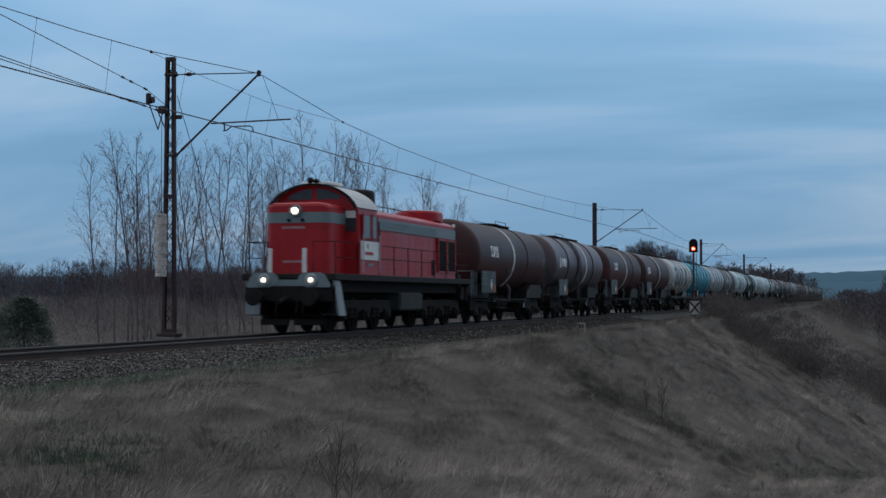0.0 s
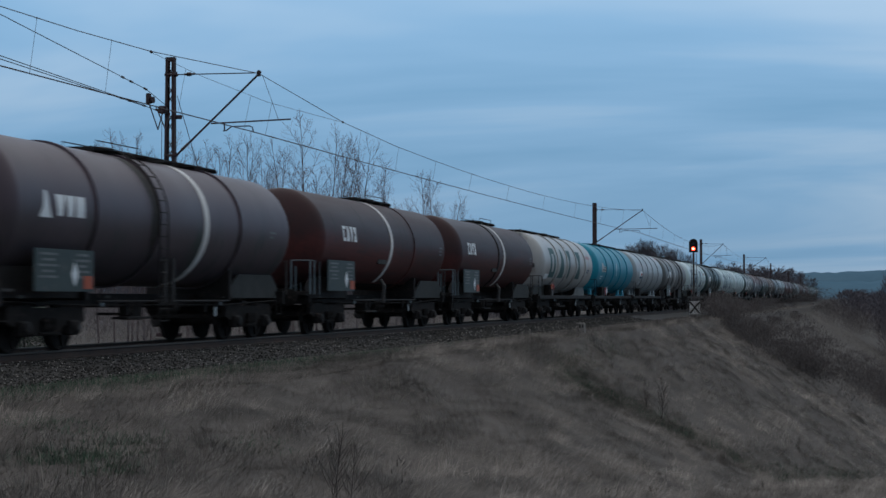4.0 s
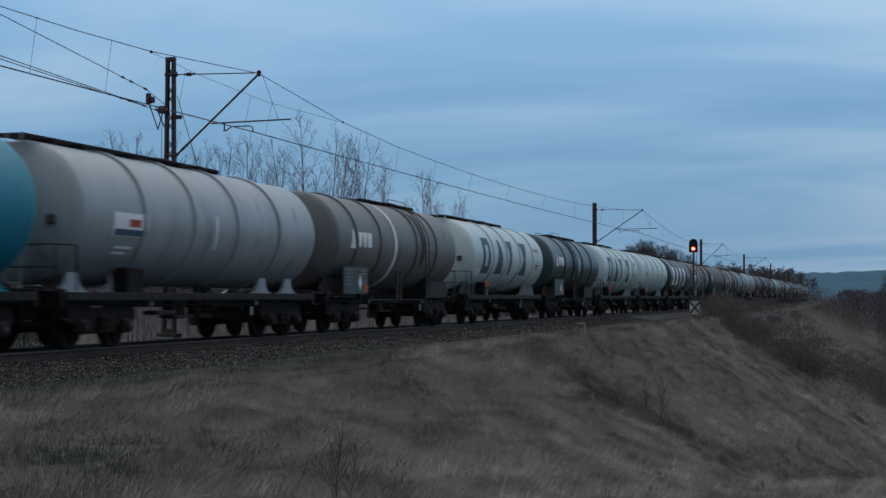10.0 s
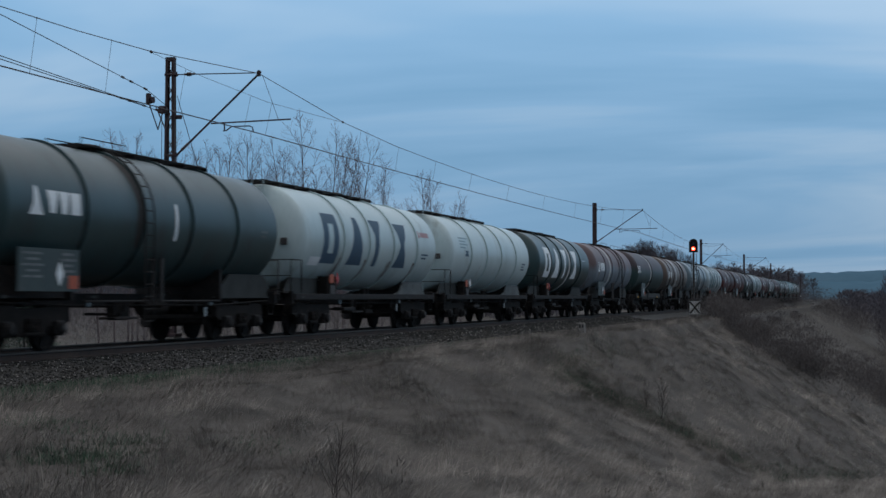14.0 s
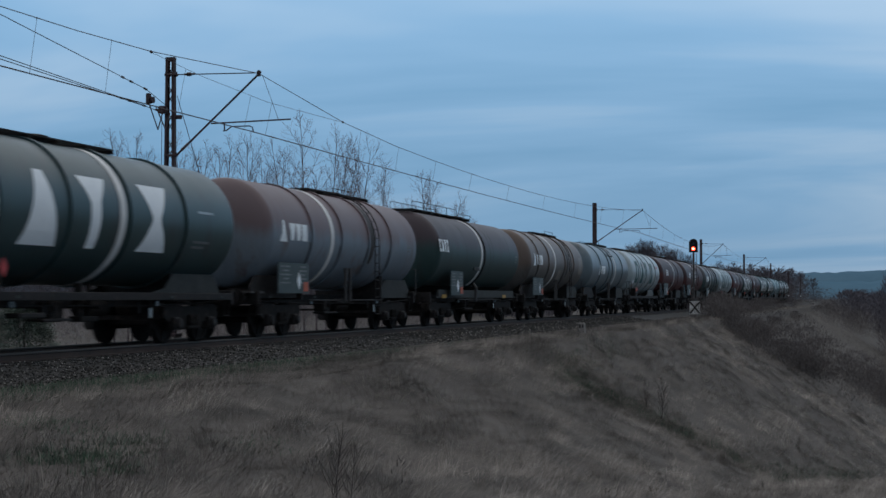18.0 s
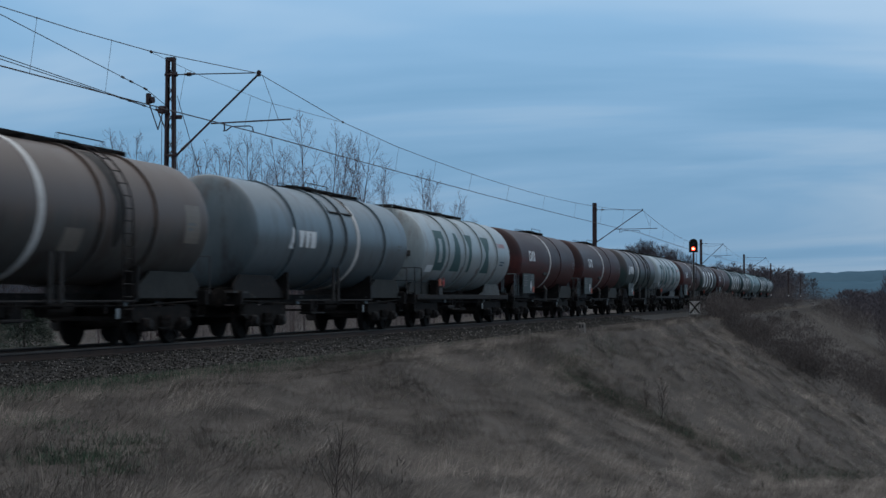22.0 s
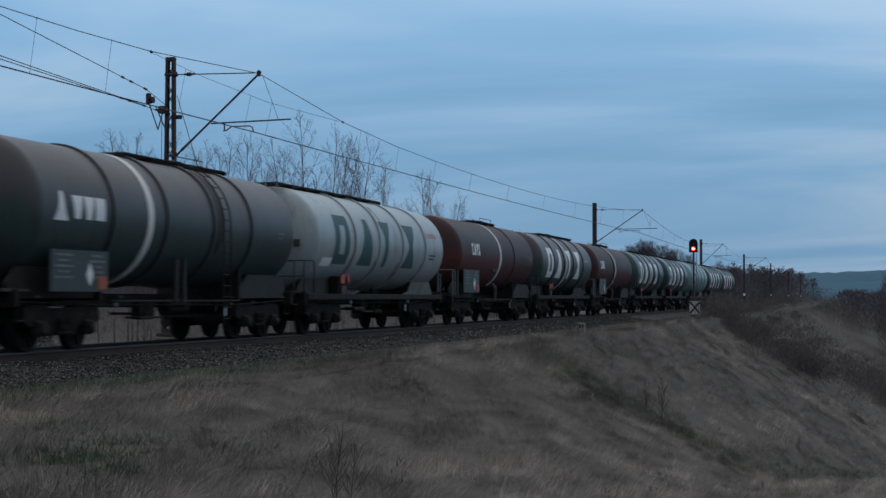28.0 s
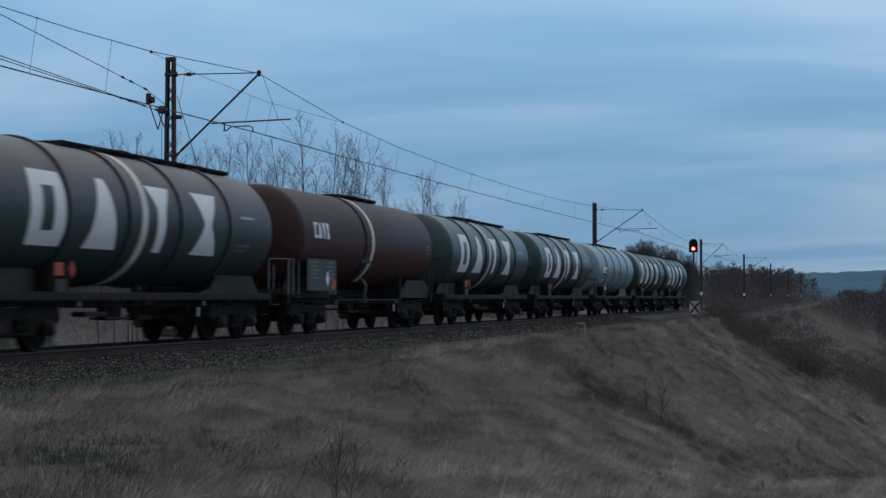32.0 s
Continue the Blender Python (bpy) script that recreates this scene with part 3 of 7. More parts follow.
def green_share(x, y):
    """How much of the turf is fresh green at a place."""
    strip = np.exp(-((x - 3.75) / 0.9) ** 2) * np.clip((48 - y) / 20, 0, 1) * 0.45
    near = 0.07 * (0.5 + 0.5 * waves(x * 0.8 + 4, y * 0.7)) ** 2 * np.clip((24 - y) / 8, 0, 1) * np.clip((11 - x) / 3, 0, 1)
    return np.clip(strip + near, 0, 0.9)


def build_grass():
    rng = np.random.default_rng(11)
    sets = []
    # rows: count, near, far, crowding, left, right, shortest, longest, width, lean
    plots = ((250000, 9, 46, 1.3, 3.1, 17.6, 0.16, 0.40, 0.0016, 1.45), (60000, 9, 46, 1.2, 4.2, 17.6, 0.35, 0.75, 0.0016, 1.26), (130000, 40, 100, 1.2, 3.1, 19, 0.26, 0.55, 0.0032, 1.38),
             (26000, 90, 260, 1.3, 3.1, 24, 0.4, 0.8, 0.010, 1.35), (36000, 18, 150, 1.3, -40, -3.2, 0.2, 0.5, 0.008, 1.35))
    for n, y0, y1, power, x0, x1, l0, l1, w, bend in plots:
        y = y0 + (y1 - y0) * rng.random(n) ** power
        x = rng.uniform(x0, x1, n)
        seen = (x - 16.5) / y < 0.035
        x, y = x[seen], y[seen]
        n = len(x)
        clump = np.clip((tuft(x, y) - 0.22) / 0.56, 0, 1)
        patch = lumps(x, y * 0.5, 2.4, 5)
        keep = rng.random(n) < 0.45 + 0.55 * clump
        x, y, clump, patch = x[keep], y[keep], clump[keep], patch[keep]
        n = len(x)
        length = rng.uniform(l0, l1, n) * (0.50 + 0.65 * clump + 0.25 * patch)
        length *= np.where((x > 0) & (x < 5), 0.35 + 0.65 * np.clip((x - 3.0) / 2.0, 0, 1), 1)
        green = rng.random(n) < green_share(x, y)
        length = np.where(green, length * 0.6, length)
        w = np.where(green, w * 1.8, w)
        lean = np.clip(rng.normal(bend, 0.2, n), 0.1, 1.56)
        turn = rng.normal(-0.35, 0.42, n) + 2.6 * (lumps(x, y * 0.4, 1.6, 7) - 0.5) + 4.2 * (lumps(x, y * 0.3, 0.42, 8) - 0.5)
        # dark blades: random patches, the verge, and painted shade between the tussocks
        dark_blade = (rng.random(n) < 0.10 + np.clip(0.62 - 1.1 * lumps(x + 7, y * 0.3, 0.34, 9), 0, 0.5) + 0.25 * np.clip(0.4 - clump, 0, 1) + 0.55 * (x > 0) * np.clip((5.6 - x) / 1.6, 0, 1)) & ~green
        sets.append((x, y, length, w * rng.uniform(0.7, 1.4, n), lean, turn, green + 2 * dark_blade))
    # tussocks: long blades fanned from one foot
    n, k = 11000, 22
    cy = 10 + 85 * rng.random(n) ** 1.25
    cx = rng.uniform(4.6, 17.4, n)
    seen = ((cx - 16.5) / cy < 0.035) & (tuft(cx, cy) > 0.50 + 0.12 * rng.random(n))
    cx, cy = np.repeat(cx[seen], k), np.repeat(cy[seen], k)
    size = np.repeat(rng.uniform(0.4, 1.0, seen.sum()), k)
    way = np.repeat(rng.normal(-0.4, 0.5, seen.sum()) + 3.4 * (lumps(cx[::k], cy[::k] * 0.4, 1.6, 7) - 0.5), k)
    n = len(cx)
    blades("grass_tussocks", cx + rng.normal(0, 0.09, n), cy + rng.normal(0, 0.09, n), rng.uniform(0.22, 0.58, n) * size, rng.uniform(0.0011, 0.0019, n) * (1 + np.clip(cy - 25, 0, 70) / 35), np.clip(rng.normal(1.08, 0.25, n), 0.3, 1.5), way + rng.normal(0, 0.5, n), PALE_STRAW, "bleached tussocks of long dry grass", 3)
    # fresh green: the verge of the ballast, near patches
    for n, cx, cy, rx, ry in ((9000, 3.9, 29, 0.6, 9.0), (5000, 3.7, 21, 0.5, 4.0), (1700, 8.5, 13.6, 0.22, 0.55), (450, 8.1, 15.4, 0.2, 0.5), (350, 9.3, 12.9, 0.15, 0.3), (250, 9.0, 17.0, 0.3, 0.5), (400, 7.0, 15.5, 0.3, 0.5)):
        x, y = rng.normal(cx, rx, n), rng.normal(cy, ry, n)
        keep = (x > 3.05) & (y > 11)
        x, y = x[keep], y[keep]
        n = len(x)
        sets.append((x, y, rng.uniform(0.06, 0.17, n), np.full(n, 0.004), rng.uniform(0.3, 1.3, n), rng.uniform(0, 6.28, n), (rng.random(n) < 0.85) + 0))
    # the green line of the trodden way
    way = []
    for x in np.linspace(6.9, 17.2, 24):
        share = min((x - 6.4) / 7.4, 1.0)
        way.append((x, 6.0 + 0.62 * float(soft_ramp(x - 6.8, 0.8)) / (0.107 * share)))
    way = [p for p in way if p[1] < 80]
    for line, n, spread in ((way, 26000, 0.75), (way, 9000, 1.5)):
        f = rng.random(n) * (len(line) - 1)
        j = f.astype(int)
        a, b = np.array(line)[j], np.array(line)[j + 1]
        p = a + (b - a) * (f - j)[:, None] + rng.normal(0, spread, (n, 2)) * np.array((0.5, 1.0))
        sets.append((p[:, 0], p[:, 1], rng.uniform(0.10, 0.26, n), np.full(n, 0.006), rng.uniform(0.6, 1.4, n), rng.uniform(0, 6.28, n), np.where(rng.random(n) < (0.62 if spread < 1 else 0.12), 1, 2)))
    x, y, length, width, lean, turn, green = (np.concatenate(c) for c in zip(*sets))
    for kind, name, material, label in ((0, "dry_grass", STRAW, "long matted straw-coloured winter grass on the slope"), (1, "green_grass", GREEN_GRASS, "patches of short fresh green grass among the straw"), (2, "damp_thatch", THATCH, "dark brown matted grass, in the hollows shade put into its colour")):
        d = green == kind
        blades(name, x[d], y[d], length[d], width[d], lean[d], turn[d], material, label, kind + 1)


build_grass()

# ---- tank wagons ----
WAGON = 14.6
PIVOT = 4.80


def cylinder_tank(parent, material, dish=0.50, half=6.22):
    prof = [(-half - dish * math.cos(a), max(TANK_R * math.sin(a), 0.03)) for a in np.linspace(0.02, math.pi / 2, 8)]
    prof += [(-half + 0.02, TANK_R), (-half * 0.5, TANK_R), (0, TANK_R), (half * 0.5, TANK_R), (half - 0.02, TANK_R)]
    prof += [(half + dish * math.sin(a), max(TANK_R * math.cos(a), 0.03)) for a in np.linspace(0, math.pi / 2 - 0.02, 8)]
    tank = part("tank", turned(bmesh.new(), prof, sides=56, z=TANK_Z), material, parent, smooth=True)
    return tank


def hoop(tank, name, y, material, width=0.11, thick=0.05, label=""):
    r = TANK_R - 0.01
    prof = [(-width / 2, r), (-width / 2, r + 0.01 + thick), (width / 2, r + 0.01 + thick), (width / 2, r)]
    bm = turned(bmesh.new(), prof, sides=56, z=TANK_Z)
    ob = part(name, bm, material, tank, label)
    ob.matrix_basis = pose(0, y, 0)
    return ob


def white_band(tank, y, width=0.24, low=-90):
    """A painted lifting band, from one lower edge (degrees below the level) over the top to the other."""
    prof = [(-width / 2, TANK_R + 0.003), (-width / 2, TANK_R + 0.014), (width / 2, TANK_R + 0.014), (width / 2, TANK_R + 0.003)]
    return part("white_band", turned(bmesh.new(), prof, sides=56, z=TANK_Z, y=y, start=radians(low), sweep=radians(180 - 2 * low)), STRIPE, tank, "scuffed white lifting band")


def runs(tank, marks, material, seed):
    """Stains that ran down the tank's side: rows of (y, top height, length, width)."""
    rng = random.Random(seed)
    bm = bmesh.new()
    for y, z, length, w in marks:
        h = max(-0.95, min(0.95, (z - TANK_Z) / TANK_R))
        v = TANK_R * math.asin(h)
        rows = []
        for k in range(7):
            f = k / 6
            c, half = rng.uniform(-0.25, 0.25) * w, w * (0.35 + 0.5 * rng.random()) * (1 - 0.75 * f ** 2)
            rows.append((v - length * f, c - half, c + half))
        on_tank(bm, rows, TANK_R + 0.004, y=y, z=TANK_Z)
    part("run_stain", bm, material, tank)["kind"] = "stuff"


def wheelset(parent, y):
    bm = bmesh.new()
    for s in (-1, 1):
        rim = [(-0.07, 0.20), (-0.07, 0.495), (-0.038, 0.495), (-0.028, 0.462), (0.065, 0.455), (0.065, 0.40), (0.02, 0.38), (0.02, 0.16), (0.08, 0.14), (0.08, 0.02)]
        turned(bm, [(s * a, r) for a, r in rim], axis="X", sides=28, x=s * 0.75)
    turned(bm, [(-0.80, 0.075), (0.80, 0.075)], axis="X", sides=10)
    # radial web ribs, so that the turning shows
    for s in (-1, 1):
        for k in range(4):
            box(bm, 0.03, 0.05, 0.24, s * 0.785, 0.27 * math.sin(k * math.pi / 2), 0.27 * math.cos(k * math.pi / 2), m=Euler((-k * math.pi / 2, 0, 0)).to_matrix().to_4x4())
    ob = part("wheelset", bm, TREAD, parent, "dark steel wheelset with dusty rims")
    ob.matrix_parent_inverse = pose(0, y, 0.46)
    return ob


def bogie(parent, y):
    frame_ob = part("bogie", box(bmesh.new(), 1.7, 0.42, 0.26, 0, 0, 0.72, 0.03), GRIME, parent, "sooty two-axle bogie")
    frame_ob.matrix_basis = pose(0, y, 0)
    outline = [(-1.42, 0.60), (-1.38, 0.84), (-1.20, 0.90), (-0.62, 0.92), (-0.45, 0.86), (0.45, 0.86), (0.62, 0.92), (1.20, 0.90), (1.38, 0.84), (1.42, 0.60), (1.18, 0.50), (0.62, 0.50), (0.46, 0.31), (-0.46, 0.31), (-0.62, 0.50), (-1.18, 0.50)]
    for s in (-1, 1):
        bm = plate(bmesh.new(), outline, *sorted((s * 0.92, s * 1.06)))
        part("side_frame", bm, GRIME, frame_ob)
        for a in (-0.9, 0.9):
            bm = box(bmesh.new(), 0.24, 0.30, 0.30, s * 1.05, a, 0.46, 0.03)
            turned(bm, [(0, 0.13), (s * 0.07, 0.12), (s * 0.09, 0.06)], axis="X", sides=14, x=s * 1.16, y=a, z=0.46)
            cap = part("axle_box", bm, FRAME, frame_ob)
            if a * s > 0:
                part("axle_cap", turned(bmesh.new(), [(0, 0.06), (s * 0.012, 0.055), (s * 0.014, 0.01)], axis="X", sides=12, x=s * 1.255, y=a, z=0.46), GREY_STEEL, cap)
            for o in (-0.21, 0.21):
                coil = [(s * 1.0 + 0.055 * math.cos(k * 1.1), a + o + 0.055 * math.sin(k * 1.1), 0.50 + 0.011 * k) for k in range(20)]
                part("spring", tube(bmesh.new(), coil, 0.016, 4), GRIME, frame_ob)
    for a in (-1.42, 1.42):
        bm = box(bmesh.new(), 1.9, 0.08, 0.10, 0, a * 0.98, 0.60)
        for s in (-1, 1):
            box(bm, 0.10, 0.09, 0.34, s * 0.75, a * 0.98, 0.52, 0.015)
        part("brake_beam", bm, GRIME, frame_ob)
    for s in (-1, 1):
        bm = tube(bmesh.new(), [(s * 1.10, -0.30, 0.36), (s * 1.10, 0.30, 0.36)], 0.035, 8)
        for o in (-0.16, 0.0, 0.16):
            turned(bm, [(0, 0.055), (0.06, 0.065), (0.12, 0.055), (0.18, 0.065), (0.24, 0.055)], axis="Z", sides=10, x=s * 1.12, y=o, z=0.42)
        part("bolster_spring", bm, GRIME, frame_ob)
        part("side_bearer", box(bmesh.new(), 0.16, 0.34, 0.10, s * 0.86, 0, 0.93, 0.015), FRAME, frame_ob)
    return frame_ob


def buffer_beam(parent, end):
    y = end * (WAGON / 2 - 0.62)
    bm = box(bmesh.new(), 2.5, 0.12, 0.36, 0, y, 1.06, 0.015)
    beam = part("headstock", bm, FRAME, parent)
    for s in (-1, 1):
        bm = bmesh.new()
        turned(bm, [(0, 0.10), (end * 0.34, 0.10), (end * 0.34, 0.065), (end * 0.555, 0.065), (end * 0.56, 0.23), (end * 0.59, 0.235), (end * 0.61, 0.12)], axis="Y", sides=18, x=s * 0.875, y=y + end * 0.05, z=1.06)
        part("buffer", bm, GRIME, beam)
    bm = bmesh.new()
    tube(bm, [(0, y, 1.0), (0, y + end * 0.35, 0.98), (0, y + end * 0.62, 0.92)], 0.05, 8)
    tube(bm, [(0.12, y, 0.95), (0.14, y + end * 0.28, 0.70), (0.1, y + end * 0.5, 0.78)], 0.022, 6)
    part("coupling", bm, GRIME, beam)
    bm = tube(bmesh.new(), [(1.18, y - end * 0.05, 0.62), (1.18, y - end * 0.05, 1.0)], 0.014, 5)
    tube(bm, [(1.18, y - end * 0.35, 0.62), (1.18, y - end * 0.35, 1.0)], 0.014, 5)
    tube(bm, [(1.18, y - end * 0.05, 0.62), (1.18, y - end * 0.35, 0.62)], 0.014, 5)
    part("shunter_step", bm, FRAME, beam)
    return beam


def walkway(parent, y0, y1, hatch, rails=True):
    z = TANK_Z + TANK_R + 0.07
    bm = bmesh.new()
    for x in (-0.34, -0.17, 0.0, 0.17, 0.34):
        box(bm, 0.10, y1 - y0, 0.03, x, (y0 + y1) / 2, z)
    n = int((y1 - y0) / 1.1)
    for k in range(n + 1):
        box(bm, 0.82, 0.05, 0.09, 0, y0 + (y1 - y0) * k / n, z - 0.045)
    deck = part("walkway", bm, FRAME, parent, "dark grating walkway along the tank's top")
    bm = turned(bmesh.new(), [(0, 0.30), (0.10, 0.30), (0.10, 0.34), (0.16, 0.33), (0.20, 0.16)], axis="Z", sides=20, y=hatch, z=TANK_Z + TANK_R - 0.04)
    part("manhole", bm, FRAME, deck)
    if rails:
        bm = bmesh.new()
        for x in (-0.42, 0.42):
            tube(bm, [(x, hatch - 0.9, z - 0.02), (x, hatch - 0.9, z + 0.14), (x, hatch + 1.0, z + 0.14), (x, hatch + 1.0, z - 0.02)], 0.014, 5)
        part("handrail", bm, FRAME, deck)
    return deck


def ladder(parent, y, z0, z1, curved=True, x=None, material=None):
    bm = bmesh.new()
    rails = []
    for dy in (-0.2, 0.2):
        pts = []
        n = 14
        for k in range(n + 1):
            z = z0 + (z1 - z0) * k / n
            h = max(-0.98, min(0.98, (z - TANK_Z) / (TANK_R + 0.12)))
            px = (TANK_R + 0.12) * math.cos(math.asin(h)) if (curved and z > TANK_Z) else TANK_R + 0.12
            pts.append((px if x is None else x, y + dy, z))
        rails.append(pts)
        tube(bm, pts, 0.019, 5)
    for a, b in zip(rails[0], rails[1]):
        tube(bm, [a, b], 0.014, 5)
    return part("ladder", bm, material or FRAME, parent)


def end_ladder(parent, y, material):
    """Rungs up the tank's end and the low rail round its platform."""
    bm = bmesh.new()
    for x in (0.12, 0.46):
        tube(bm, [(x, y, 1.2), (x, y, TANK_Z + TANK_R + 0.05)], 0.014, 5)
    for k in range(10):
        tube(bm, [(0.12, y, 1.35 + 0.31 * k), (0.46, y, 1.35 + 0.31 * k)], 0.010, 5)
    part("end_ladder", bm, material, parent)
    bm = bmesh.new()
    tube(bm, [(0.2, y - 0.15, 2.1), (1.35, y - 0.15, 2.1), (1.35, y - 0.15, 1.2)], 0.018, 5)
    tube(bm, [(1.35, y - 0.15, 2.1), (1.35, y + 0.62, 2.1), (1.35, y + 0.62, 1.2)], 0.018, 5)
    tube(bm, [(0.2, y - 0.15, 1.66), (1.35, y - 0.15, 1.66)], 0.013, 5)
    part("platform_rail", bm, GRIME, parent)
    part("platform_deck", box(bmesh.new(), 2.3, 0.80, 0.05, 0, y + 0.20, 1.20, 0.01), FRAME, parent)


def blocks_logo(tank, y, z, w, h, material, hollow=True):
    """A short maker's mark: four plain upright blocks."""
    bm = bmesh.new()
    cell = w / 4
    for k in range(4):
        c = -w / 2 + cell * (k + 0.5)
        a = cell * 0.42
        if k == 0:
            on_tank(bm, [(-h / 2, c - a, c + a), (-h * 0.3, c - a, c + a)], y=y, z=z)
            on_tank(bm, [(h * 0.3, c - a, c + a), (h / 2, c - a, c + a)], y=y, z=z)
            on_tank(bm, [(-h * 0.3, c - a, c - a * 0.2), (h * 0.3, c - a, c - a * 0.2)], y=y, z=z)
        elif k == 1:
            on_tank(bm, [(-h / 2, c - a, c + a), (h / 2, c - a * 0.4, c + a * 0.4)], y=y, z=z)
        elif k == 2:
            on_tank(bm, [(-h / 2, c - a * 0.35, c + a * 0.35), (h / 2, c - a * 0.8, c + a * 0.8)], y=y, z=z)
        else:
            on_tank(bm, [(-h / 2, c - a, c + a), (0, c - a * 0.4, c + a * 0.4), (h / 2, c - a, c + a)], y=y, z=z)
    return part("maker_mark", bm, material, tank)


def three_blocks(tank, y, z, w, h, material):
    """A mark of one rounded emblem and three plain blocks."""
    bm = bmesh.new()
    e = w * 0.13
    on_tank(bm, [(-h / 2, -w / 2, -w / 2 + 2 * e), (-h * 0.1, -w / 2 + e * 0.5, -w / 2 + e * 1.5), (h / 2, -w / 2 + e * 0.8, -w / 2 + e * 1.2)], y=y, z=z)
    for k, (lo, hi) in enumerate(((0.5, 1.0), (0.5, 1.0), (0.95, 0.95))):
        c = -w / 2 + w * (0.43 + 0.22 * k)
        a = w * 0.102
        on_tank(bm, [(-h * 0.4, c - a * lo, c + a * lo), (h * 0.4, c - a * hi, c + a * hi)], y=y, z=z)
    return part("maker_mark", bm, material, tank)


def giant_blocks(tank, material, ys=(-4.6, -2.5, 0.0, 2.3), z=2.78, h=1.52):
    """Four man-high plain shapes along the tank: a hollow block, a wedge, a tapered bar and an hourglass."""
    def one(rows_list, y):
        bm = bmesh.new()
        for rows in rows_list:
            on_tank(bm, rows, y=y, z=z)
        part("painted_block", bm, material, tank, smooth=True)
    b = h / 2
    one([[(-b, -0.58, 0.62), (-b + 0.32, -0.62, 0.66)], [(b - 0.32, -0.62, 0.60), (b, -0.56, 0.56)], [(-b + 0.32, -0.62, -0.20), (b - 0.32, -0.62, -0.20)], [(-b + 0.32, 0.22, 0.66), (b - 0.32, 0.22, 0.60)]], ys[0])
    one([[(-b, -0.66, 0.66), (-b + 0.30, -0.54, 0.54), (b, -0.16, 0.16)]], ys[1])
    one([[(-b, -0.18, 0.18), (b * 0.3, -0.20, 0.20), (b, -0.56, 0.56)]], ys[2])
    one([[(-b, -0.66, 0.66), (-0.05, -0.20, 0.20), (0.05, -0.20, 0.20), (b, -0.66, 0.66)]], ys[3])


def small_marks(tank, y, z, w, rows, material):
    """Unreadable data lines: plain bars."""
    bm = bmesh.new()
    for k in range(rows):
        f = (0.95, 0.7, 0.85, 0.6)[k % 4]
        on_tank(bm, [(-0.03, -w / 2, -w / 2 + w * f), (0.03, -w / 2, -w / 2 + w * f)], y=y, z=z - 0.12 * k)
    ob = part("data_text", bm, material, tank)
    ob["kind"] = "stuff"
    return ob


def data_panel(parent, y0, y1, z0, z1, material=None, placards=True, x=None):
    """A flat board on the wagon's side with plain bars, a placard and a white diamond."""
    x = TANK_R - 0.02 if x is None else x
    board = part("data_board", box(bmesh.new(), 0.03, y1 - y0, z1 - z0, x, (y0 + y1) / 2, (z0 + z1) / 2), material or PANEL, parent, "dark board with pale data lines")
    bm = bmesh.new()
    w = y1 - y0
    for k in range(5):
        z = z1 - 0.1 - 0.11 * k
        if z < z0 + 0.1:
            break
        box(bm, 0.006, w * (0.30, 0.22, 0.34, 0.2, 0.3)[k], 0.045, x + 0.019, y0 + w * 0.22, z)
        box(bm, 0.006, w * (0.2, 0.28, 0.16, 0.24, 0.2)[k], 0.05, x + 0.019, y0 + w * 0.80, z)
    part("data_text", bm, DIM, board)["kind"] = "stuff"
    if placards:
        part("orange_plate", box(bmesh.new(), 0.012, min(0.34, w * 0.2), 0.26, x + 0.022, y1 - 0.22, z0 + 0.18), ORANGE, board, "orange hazard plate")
        d = [(-0.15, 0), (0, -0.24), (0.15, 0), (0, 0.24)]
        part("diamond", plate(bmesh.new(), [(y1 - 0.72 + a * 0.9, z0 + 0.34 + b) for a, b in d], x + 0.017, x + 0.025), MARK, board, "white diamond placard")
    return board


def saddles(parent, material, low=1.05, out=1.13):
    """Cradles that carry the tank's ends above the bogies."""
    for s in (-1, 1):
        outline = [(s * 3.35, low), (s * 3.5, 1.18), (s * 4.25, 1.66), (s * 6.35, 1.66), (s * 6.72, 1.36), (s * 6.72, low)]
        for side in (-1, 1):
            part("cradle", plate(bmesh.new(), outline, *sorted((side * (out - 0.06), side * out))), FRAME if s < 0 else material, parent, "steel end cradle")
        bm = box(bmesh.new(), 2.3, 0.10, 0.75, 0, s * 3.45, 1.38)
        part("cradle_web", bm, FRAME, parent)


